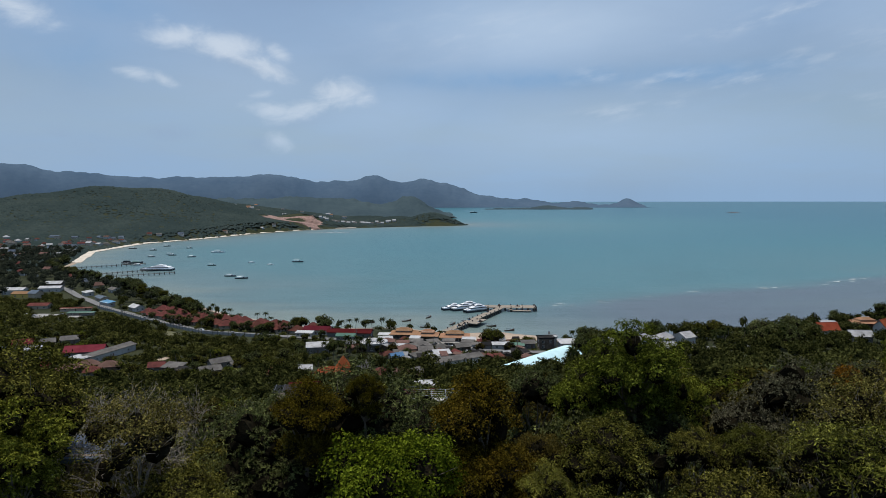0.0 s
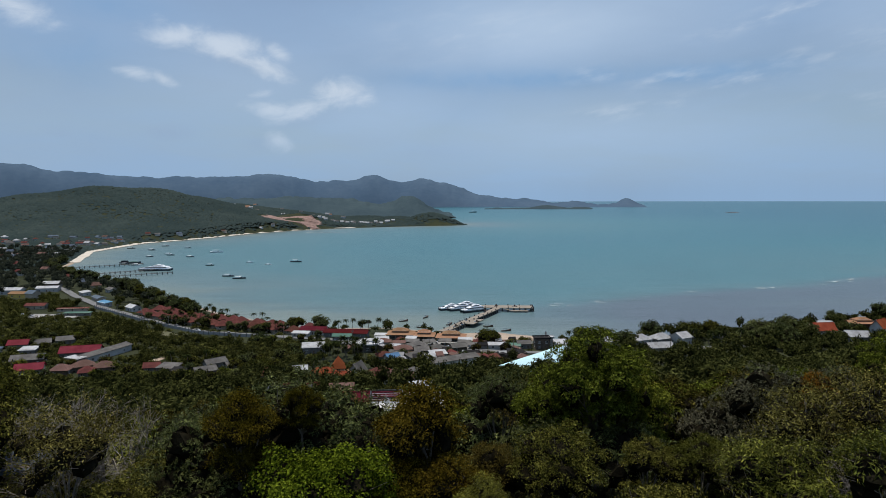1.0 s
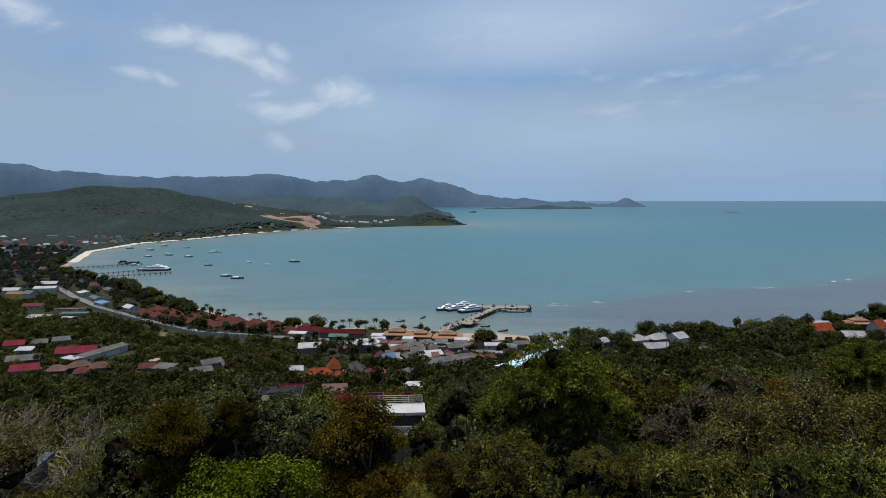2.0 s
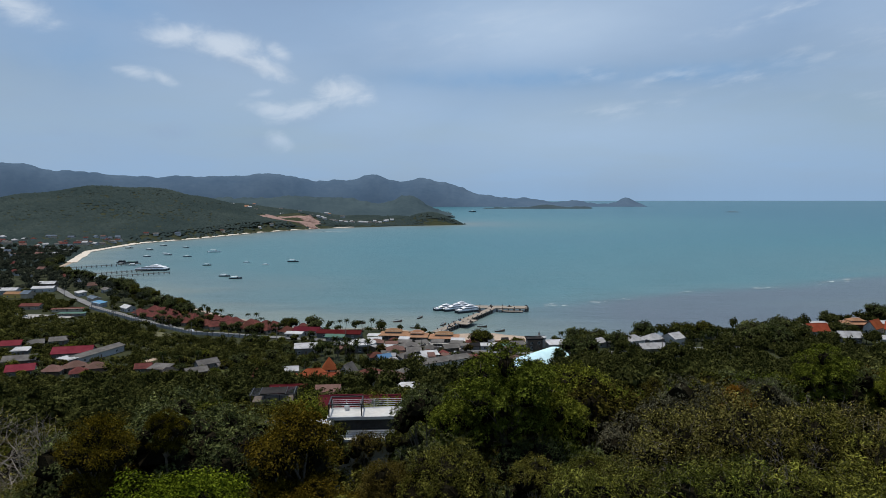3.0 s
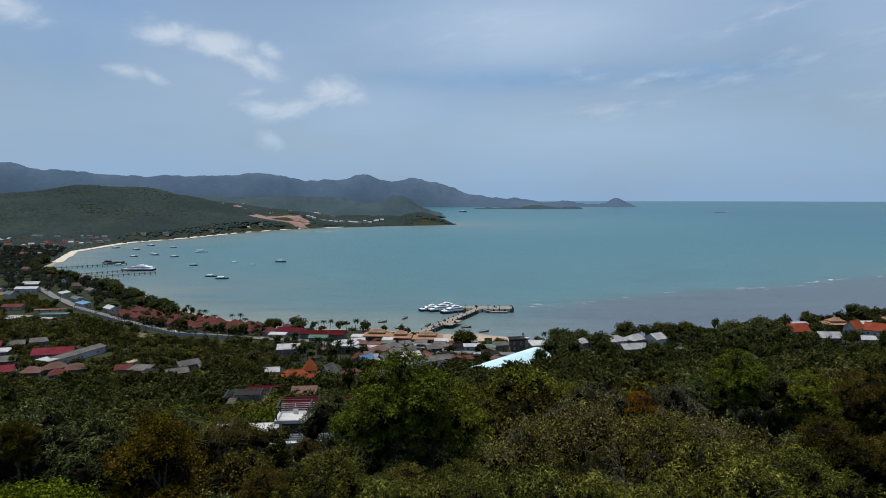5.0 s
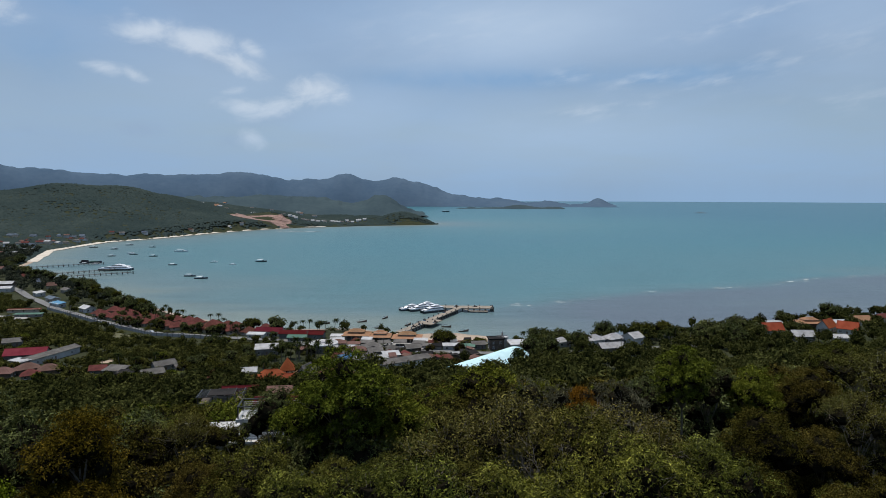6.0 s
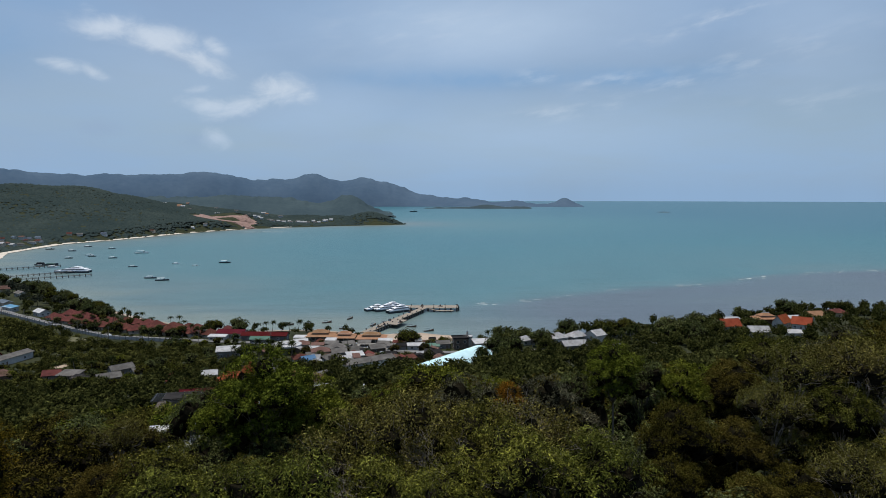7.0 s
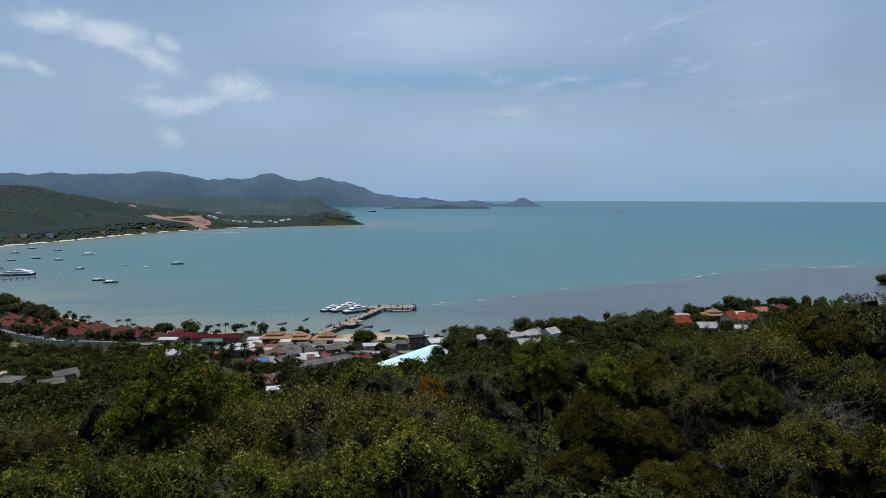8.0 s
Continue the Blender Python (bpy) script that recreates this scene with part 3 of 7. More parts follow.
def tree(name, label, seed, radius, height, lobes, gap, per, leaf, width, material, spread=0.12, droop=0.2, twigs=3, bark=None, trunk=0.16, group="", flat=0.75, core=0.62, tufts=8, share=0.36, ragged=0.35, skirt=6):
    rng = random.Random(seed)
    root = thing(name, Matrix(), label, "tree", group)
    masses = lobes_of(rng, radius, height, lobes, flat)
    for i in range(skirt):
        a = 2 * math.pi * (i + rng.uniform(-0.3, 0.3)) / skirt
        d = radius * rng.uniform(0.4, 0.62)
        masses.append((np.array((d * math.cos(a), d * math.sin(a), height - radius * rng.uniform(1.75, 2.3))), radius * rng.uniform(0.36, 0.5)))
    wood, crown = Geo(), Geo()
    limbs_of(rng, wood, masses, trunk, max(0.8, height - radius * 2.3), twigs=twigs)
    crown.leaves(*tuft_arrays(rng, boughs(rng, masses, tufts, share), gap, per, leaf, width, spread, droop, ragged))
    part("trunk", wood, bark or M_BARK, root)
    part("crown", crown, material, root)
    # the near-black core paints shade into the gaps between tufts
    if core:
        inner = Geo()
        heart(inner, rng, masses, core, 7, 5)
        part("shade_core", inner, M_CROWNSHADE, root, "near-black core that puts shade inside the crown")
    return root


def bare_tree(name, label, seed, radius, height, material):
    """A leafless thicket of forking grey twigs with a few dry leaves."""
    rng = random.Random(seed)
    root = thing(name, Matrix(), label, "tree", "trees on the hillside")
    wood, ends = Geo(), []

    def grow(p, d, r, length, depth):
        q = p + d * length
        mid = p.lerp(q, 0.5) + Vector((rng.uniform(-1, 1), rng.uniform(-1, 1), rng.uniform(-0.5, 0.8))) * length * 0.09
        wood.tube([(p, r), (mid, r * 0.8), (q, r * 0.55)], 5 if depth > 2 else 3, close=False)
        if depth == 0:
            ends.append((q, d))
            return
        for _ in range(3 if depth > 1 else 4):
            e = (d + Vector((rng.gauss(0, 0.62), rng.gauss(0, 0.62), rng.gauss(0.08, 0.4)))).normalized()
            grow(q if rng.random() < 0.6 else mid, e, r * 0.55, length * rng.uniform(0.6, 0.85), depth - 1)

    for _ in range(9):
        d = Vector((rng.gauss(0, 0.65), rng.gauss(0, 0.65), 1)).normalized()
        grow(Vector((rng.uniform(-0.3, 0.3), rng.uniform(-0.3, 0.3), -0.4)), d, 0.055, height * 0.30, 4)
    part("trunk", wood, M_TWIG, root)
    base, way = [], []
    for q, d in ends:
        if rng.random() < 0.75:
            base.append(tuple(q))
            way.append(tuple((d + Vector((rng.gauss(0, 0.6), rng.gauss(0, 0.6), -0.4))).normalized()))
    base, way = np.array(base), np.array(way)
    side = np.cross(way, np.array((0.1, 0.2, 1.0)))
    side /= np.linalg.norm(side, axis=1)[:, None]
    ln = np.full(len(base), 0.2)
    crown = Geo().leaves(base, way, side, ln, ln * 0.4, ln * 0 + 0.1)
    part("crown", crown, material, root)
    return root


FIRST = {}


def plant(kind, x, y, top=None, radius=None, turn=0.0):
    """Sets a tree of a kind down on the ground, scaled to its height and reach."""
    make, r0, h0 = KINDS[kind]
    for _ in range(8):
        if y < 300 or float(inland(np.array([x]), np.array([y]))[0]) > 4:
            break
        x, y = x - 1.2, y - 2.4
    z = height_at(x, y)
    kr = (radius or r0) / r0
    kz = kr if top is None or kind != "palm" else (top - z) / h0
    if top is not None and kind != "palm":
        z = max(top - h0 * kr, z - 0.55 * h0 * kr)
    if kind not in FIRST:
        FIRST[kind] = make(), kr, kz
        FIRST[kind][0].matrix_basis = pose(x, y, z, 0, 0, turn) @ Matrix.Diagonal((kr, kr, kz, 1))
        return FIRST[kind][0]
    proto, r1, z1 = FIRST[kind]
    return copy_thing(proto, pose(x, y, z, 0, 0, turn) @ Matrix.Diagonal((kr / r1, kr / r1, kz / z1, 1)))


HILL = "trees on the hillside"
KINDS = {
    "mango": (lambda: tree("mango_tree", "broad dark-green mango tree with glossy leaves", 1, 3.4, 9.5, 9, 0.31, 10, 0.165, 0.06, M_DARKLEAF, group=HILL, droop=0.25, share=0.38, spread=0.08, core=0.68, flat=0.6), 3.4, 9.5),
    "silver": (lambda: tree("mango_tree", "dark mango tree with long silvery drooping leaves", 2, 3.4, 9.5, 9, 0.33, 10, 0.175, 0.055, M_SILVERLEAF, group=HILL, droop=0.5, twigs=4), 3.4, 9.5),
    "yellow": (lambda: tree("flowering_tree", "slender tree with yellow-brown fine foliage", 3, 2.0, 9.0, 9, 0.19, 12, 0.12, 0.06, M_YELLOWLEAF, group=HILL, droop=0.1, spread=0.2, tufts=8, share=0.4), 2.0, 9.0),
    "rust": (lambda: tree("rusty_tree", "small tree with rust-orange leaves", 4, 1.9, 7.5, 6, 0.22, 11, 0.14, 0.07, M_RUSTLEAF, group=HILL, spread=0.22), 1.9, 7.5),
    "bright": (lambda: tree("round_tree", "dense rounded bright-green tree", 5, 2.1, 7.0, 12, 0.18, 12, 0.11, 0.065, M_BRIGHTLEAF, group=HILL, spread=0.16, droop=0.0, flat=0.5, tufts=8, share=0.4), 2.1, 7.0),
    "fresh": (lambda: tree("tall_tree", "tall open tree with light-green drooping leaves", 6, 3.4, 12.5, 14, 0.29, 10, 0.20, 0.085, M_FRESHLEAF, group=HILL, core=0.36, droop=0.35, flat=0.9, tufts=10), 3.6, 12.5),
    "olive": (lambda: tree("olive_green_tree", "olive-green scrubby tree with small leaves and pale twigs", 7, 3.2, 7.5, 10, 0.26, 10, 0.155, 0.07, M_OLIVELEAF, group=HILL, droop=0.2, twigs=5, bark=M_TWIG, trunk=0.12, spread=0.2, tufts=8), 3.2, 7.5),
    "brown": (lambda: tree("brown_green_tree", "rounded dense tree with fine brownish-green leaves", 16, 3.0, 8.0, 10, 0.24, 11, 0.14, 0.07, M_BROWNLEAF, group=HILL, droop=0.15, twigs=2, trunk=0.14, spread=0.2, tufts=8), 3.0, 8.0),
    "long": (lambda: tree("young_mango_tree", "leggy young tree with long yellow-green drooping leaves", 17, 2.2, 7.0, 9, 0.27, 9, 0.175, 0.05, M_LONGLEAF, group=HILL, core=0.6, droop=0.3, twigs=6, bark=M_TWIG, trunk=0.1, share=0.5, tufts=6, flat=0.6), 2.2, 7.0),
    "dry": (lambda: tree("half_bare_tree", "half-bare tree with dry leaves and grey branches", 8, 3.0, 7.5, 10, 0.40, 8, 0.17, 0.065, M_DRYLEAF, group=HILL, core=0.45, droop=0.2, twigs=14, bark=M_TWIG, trunk=0.13, spread=0.28, tufts=7, share=0.5, ragged=0.6), 3.0, 7.5),
    "bare": (lambda: bare_tree("bare_tree", "leafless shrub of tangled grey twigs", 9, 3.0, 7.0, M_DRYLEAF), 3.0, 7.0),
    "mid_dark": (lambda: tree("forest_tree", "dark-green forest tree on the lower slope", 11, 4.2, 9.5, 9, 0.66, 7, 0.40, 0.20, M_DARKLEAF, group=HILL, twigs=0, spread=0.3), 4.2, 9.5),
    "mid_olive": (lambda: tree("scrub_tree", "olive-green forest tree on the lower slope", 12, 3.8, 9.0, 9, 0.62, 7, 0.36, 0.18, M_OLIVELEAF, group=HILL, twigs=2, spread=0.3, bark=M_TWIG), 3.8, 9.0),
    "mid_fresh": (lambda: tree("feathery_tree", "light-green feathery forest tree on the lower slope", 13, 4.4, 9.0, 10, 0.64, 7, 0.36, 0.17, M_FRESHLEAF, group=HILL, twigs=0, spread=0.3, flat=0.55), 4.4, 9.0),
    "mid_brown": (lambda: tree("forest_tree", "brownish-green forest tree on the lower slope", 18, 4.0, 9.0, 9, 0.64, 7, 0.36, 0.18, M_BROWNLEAF, group=HILL, twigs=0, spread=0.3, flat=0.6), 4.0, 9.0),
    "shore": (lambda: tree("shore_tree", "big dark rounded shade tree by the shore", 14, 6.0, 12.0, 10, 0.95, 7, 0.75, 0.40, M_DARKLEAF, group="shade trees along the shore", twigs=1, spread=0.4, trunk=0.35), 6.0, 12.0),
    "umbrella": (lambda: tree("rain_tree", "wide flat-topped green shade tree", 15, 6.5, 10.0, 11, 0.95, 7, 0.7, 0.38, M_OLIVELEAF, group="shade trees along the shore", twigs=1, spread=0.4, trunk=0.4, flat=0.5), 6.5, 10.0),
}


def palm():
    root = thing("coconut_palm", Matrix(), "tall coconut palm with a curved grey trunk", "palm", "coconut palms")
    trunk = Geo().tube([((0, 0, -0.5), 0.24), ((0.15, 0, 2), 0.17), ((0.5, 0.1, 5), 0.14), ((1.0, 0.2, 8.2), 0.12), ((1.1, 0.2, 8.7), 0.16)], 7)
    part("trunk", trunk, M_BARK, root)
    g = Geo()
    pts, half = [], 8
    for i in range(half):
        t = i / (half - 1)
        x, z = 3.4 * t * (1 - 0.16 * t), 0.9 * math.sin(2.3 * t) - 1.5 * t * t
        w = 0.52 * math.sin(math.pi * min(1, 0.12 + 0.88 * t)) + 0.03
        pts += [(x, -w, z - 0.55 * w), (x, 0, z), (x, w, z - 0.55 * w)]
    faces = []
    for i in range(half - 1):
        k = i * 3
        # leaflets: each side is cut into slanting fingers
        faces += [(k, k + 1, k + 4), (k + 1, k + 2, k + 4)]
        faces += [(k + 1, k + 4, k + 3)] if i % 2 else [(k + 2, k + 5, k + 4)]
    g.face_set(pts, faces)
    frond = g.mesh("frond", M_PALM)
    for i in range(18):
        ob = new("frond", frond)
        ob.parent = root
        ob.matrix_basis = pose(1.1, 0.2, 8.7, 0, -46 + 78 * ((i * 7) % 18) / 17, i * 360 / 18 * 3.02 + 9)
    return root


KINDS["palm"] = (palm, 3.4, 9.2)
PALMS = "coconut palms"


# ---- clearings: houses, roads and yards keep the trees away ----
CLEAR = []


def keep_clear(x, y, r, view=34.0):
    """No tree stands within r of the place, nor for some way downhill of it towards the hilltop."""
    CLEAR.append((x, y, r, view))


def is_clear(x, y, margin=2.5, low=False):
    for cx, cy, r, view in CLEAR:
        dx, dy = x - cx, y - cy
        if dx * dx + dy * dy < (r + margin) ** 2:
            return True
        if low:
            continue
        # the strip between the place and the hilltop
        ux, uy = 10 - cx, -cy
        n = math.hypot(ux, uy)
        along = (dx * ux + dy * uy) / n
        if 0 < along < view and abs(dx * uy - dy * ux) / n < r * 0.95:
            return True
    return False


# ---- materials of the town ----
def roof_mat(name, a, b, rough=0.55, metal=0.0, stain=None):
    return mat(name, a, b, size=5, rough=rough, bump=0.25, metal=metal, spec=0.0, wobble=0.14, fine=14, stain=stain)


M_WHITEWALL = mat("white_wall_paint", (0.30, 0.295, 0.285), (0.48, 0.475, 0.46), size=4, rough=0.8, bump=0.1, wobble=0.12, stain=(0.45, 0.43, 0.4))
M_CREAMWALL = mat("cream_wall_paint", (0.32, 0.27, 0.2), (0.45, 0.38, 0.3), size=4, rough=0.8, bump=0.1, wobble=0.15, stain=(0.35, 0.3, 0.24))
M_GREYWALL = mat("bare_render", (0.085, 0.080, 0.076), (0.19, 0.18, 0.17), size=3, rough=0.9, bump=0.2, wobble=0.15, stain=(0.18, 0.17, 0.16))
M_YELLOWWALL = mat("yellow_wall_paint", (0.55, 0.38, 0.09), (0.65, 0.48, 0.15), size=3, rough=0.8, bump=0.1)
M_WOODWALL = mat("dark_timber", (0.05, 0.038, 0.03), (0.13, 0.095, 0.07), size=1.5, rough=0.8, bump=0.3, wobble=0.2)
R_RED = roof_mat("red_sheet_roof", (0.10, 0.017, 0.021), (0.15, 0.031, 0.035))
R_MAROON = roof_mat("maroon_roof", (0.055, 0.009, 0.012), (0.088, 0.016, 0.020))
R_TILE = roof_mat("red_tile_roof", (0.064, 0.025, 0.022), (0.132, 0.050, 0.041), stain=(0.055, 0.026, 0.022))
R_ORANGE = roof_mat("orange_tile_roof", (0.18, 0.045, 0.022), (0.27, 0.072, 0.036))
R_TAN = roof_mat("tan_tile_roof", (0.19, 0.105, 0.062), (0.27, 0.158, 0.096))
R_BROWN = roof_mat("brown_tile_roof", (0.089, 0.051, 0.042), (0.143, 0.089, 0.076), stain=(0.14, 0.08, 0.07))
R_GREY = roof_mat("fibre_cement_roof", (0.060, 0.057, 0.055), (0.150, 0.142, 0.134), rough=0.85, stain=(0.085, 0.075, 0.068))
R_WHITE = roof_mat("white_sheet_roof", (0.25, 0.255, 0.265), (0.42, 0.42, 0.43), stain=(0.24, 0.22, 0.20))
R_PALEBLUE = roof_mat("pale_blue_sheet_roof", (0.36, 0.52, 0.56), (0.46, 0.62, 0.66))
R_BLUE = roof_mat("blue_sheet_roof", (0.063, 0.143, 0.246), (0.107, 0.201, 0.304))
R_TEAL = roof_mat("green_sheet_roof", (0.058, 0.120, 0.094), (0.112, 0.179, 0.143))
R_BLUEGREY = roof_mat("blue_grey_sheet_roof", (0.067, 0.085, 0.112), (0.112, 0.134, 0.165))
R_DARK = roof_mat("dark_roof", (0.014, 0.014, 0.015), (0.033, 0.031, 0.031), rough=0.6)
R_PALE = roof_mat("pale_grey_roof", (0.20, 0.20, 0.205), (0.34, 0.34, 0.345), stain=(0.15, 0.14, 0.135))
M_FRAME = mat("window_frame_paint", (0.5, 0.5, 0.48), (0.7, 0.7, 0.68), size=1, rough=0.6)
M_PANE = mat("window_glass", (0.008, 0.010, 0.012), (0.02, 0.024, 0.028), size=3, rough=0.1, spec=0.35)
M_DOOR = mat("door_wood", (0.08, 0.05, 0.035), (0.16, 0.1, 0.07), size=1, rough=0.7, bump=0.2)
M_STEEL = mat("painted_steel", (0.45, 0.45, 0.46), (0.65, 0.65, 0.66), size=1, rough=0.4, metal=0.3)
M_BLACKSTEEL = mat("black_steel", (0.015, 0.015, 0.016), (0.04, 0.04, 0.042), size=1, rough=0.45, metal=0.3)
M_CONCRETE = mat("pier_concrete", (0.15, 0.125, 0.1), (0.25, 0.21, 0.165), size=5, rough=0.9, bump=0.25, stain=(0.24, 0.2, 0.16))
M_PILE = mat("weathered_pile", (0.055, 0.05, 0.045), (0.15, 0.135, 0.12), size=2, rough=0.9, bump=0.3)
M_ASPHALT = mat("worn_road", (0.085, 0.085, 0.085), (0.15, 0.148, 0.145), size=6, rough=0.9, bump=0.15, stain=(0.13, 0.125, 0.12))
M_YARD = mat("concrete_yard", (0.19, 0.18, 0.17), (0.29, 0.28, 0.26), size=9, rough=0.9, bump=0.15, stain=(0.2, 0.185, 0.17))
M_SAND = mat("beach_sand", (0.40, 0.35, 0.29), (0.55, 0.50, 0.43), size=12, rough=0.95, bump=0.2, stain=(0.36, 0.29, 0.21))
M_WETSAND = mat("damp_sand", (0.24, 0.18, 0.13), (0.36, 0.28, 0.21), size=12, rough=0.85, bump=0.2, stain=(0.24, 0.18, 0.13))
M_CLAY = mat("red_clay", (0.15, 0.088, 0.072), (0.28, 0.175, 0.145), size=24, rough=0.95, bump=0.5, stain=(0.10, 0.07, 0.05))
M_HULL = mat("white_gelcoat", (0.66, 0.67, 0.69), (0.82, 0.82, 0.83), size=4, rough=0.3, wobble=0.06)
M_DARKHULL = mat("dark_boat_paint", (0.016, 0.022, 0.032), (0.05, 0.055, 0.07), size=3, rough=0.4, wobble=0.3)
M_WOODHULL = mat("boat_timber", (0.04, 0.026, 0.018), (0.10, 0.062, 0.04), size=2, rough=0.6, wobble=0.3)
M_CARPAINT = mat("car_paint", (0.35, 0.36, 0.38), (0.42, 0.43, 0.45), size=3, rough=0.25, wobble=0.8)
M_TYRE = mat("tyre_rubber", (0.015, 0.015, 0.015), (0.03, 0.03, 0.03), size=0.5, rough=0.9)

ROOF_WORDS = {"red_sheet_roof": "red metal", "maroon_roof": "maroon metal", "red_tile_roof": "red-tiled", "orange_tile_roof": "orange-tiled", "tan_tile_roof": "tan-tiled",
              "brown_tile_roof": "brown-tiled", "fibre_cement_roof": "grey fibre-cement", "white_sheet_roof": "white sheet-metal", "pale_blue_sheet_roof": "pale-blue metal",
              "blue_sheet_roof": "blue metal", "green_sheet_roof": "green metal", "blue_grey_sheet_roof": "blue-grey metal", "dark_roof": "dark", "pale_grey_roof": "pale-grey sheet"}
WALL_WORDS = {"white_wall_paint": "white", "cream_wall_paint": "cream", "bare_render": "grey rendered", "yellow_wall_paint": "yellow", "dark_timber": "dark timber"}


# ---- houses ----
def window_meshes():
    g = Geo()
    g.box(0, 0, -0.65, 0.1, 0.12, 1.3)
    for sx_ in (-0.72, 0.72):
        g.box(sx_, 0, -0.65, 0.08, 0.12, 1.3)
    g.box(0, 0, 0.65, 1.52, 0.12, 0.08).box(0, -0.03, -0.75, 1.6, 0.2, 0.1)
    p = Geo().box(0, 0.02, -0.65, 1.4, 0.04, 1.3)
    return g.mesh("window", M_FRAME), p.mesh("pane", M_PANE), Geo().box(0, 0, 0, 1.0, 0.12, 2.05).mesh("door", M_DOOR)


WINDOW, PANE, DOOR = window_meshes()


def roof_geo(kind, w, d, z, rh, over, thick=0.18):
    g = Geo()
    a, b = w / 2 + over, d / 2 + over
    if kind == "flat":
        g.box(0, 0, z, w + over, d + over, 0.3)
        for x, y, lx, ly in ((0, -b + 0.1, 2 * a, 0.2), (0, b - 0.1, 2 * a, 0.2), (-a + 0.1, 0, 0.2, 2 * b - 0.4), (a - 0.1, 0, 0.2, 2 * b - 0.4)):
            g.box(x, y, z + 0.3, lx, ly, max(0.25, rh))
        return g
    drop = rh * over / (d / 2)
    z -= drop
    if kind == "shed":
        lo, hi = z, z + rh + drop
        top = [(-a, -b, lo), (a, -b, lo), (a, b, hi), (-a, b, hi)]
        pts = top + [(x, y, q - thick) for x, y, q in top]
        return g.face_set(pts, [(0, 1, 2, 3), (7, 6, 5, 4), (0, 4, 5, 1), (1, 5, 6, 2), (2, 6, 7, 3), (3, 7, 4, 0)])
    if kind == "curve":
        n = 10
        pts = []
        for i in range(n + 1):
            t = -1 + 2 * i / n
            y, q = b * t, z + (rh + drop) * (1 - t * t)
            pts += [(-a, y, q), (a, y, q), (a, y, q - thick), (-a, y, q - thick)]
        faces = [(0, 1, 2, 3), (4 * n + 3, 4 * n + 2, 4 * n + 1, 4 * n)]
        for i in range(n):
            k = 4 * i
            faces += [(k, k + 4, k + 5, k + 1), (k + 2, k + 6, k + 7, k + 3), (k + 1, k + 5, k + 6, k + 2), (k + 3, k + 7, k + 4, k)]
        return g.face_set(pts, [tuple(reversed(f)) for f in faces])
    ridge = a if kind == "gable" else max(0.0, a - b * (0.95 if kind == "hip" else 1.0))
    if kind == "pyramid":
        ridge = 0.05
    top = z + rh + drop
    pts = [(-a, -b, z), (a, -b, z), (a, b, z), (-a, b, z), (-ridge, 0, top), (ridge, 0, top)]
    low = [(x, y, q - thick) for x, y, q in pts]
    faces = [(0, 1, 5, 4), (2, 3, 4, 5), (1, 2, 5), (3, 0, 4)] if kind != "gable" else [(0, 1, 5, 4), (2, 3, 4, 5)]
    under = [tuple(reversed([i + 6 for i in f])) for f in faces]
    rim = [(0, 6, 7, 1), (2, 8, 9, 3)]
    rim += [(1, 7, 11, 5), (5, 11, 8, 2), (3, 9, 10, 4), (4, 10, 6, 0)] if kind == "gable" else [(1, 7, 8, 2), (3, 9, 6, 0)]
    g.face_set(pts + low, faces + under + rim)
    return g


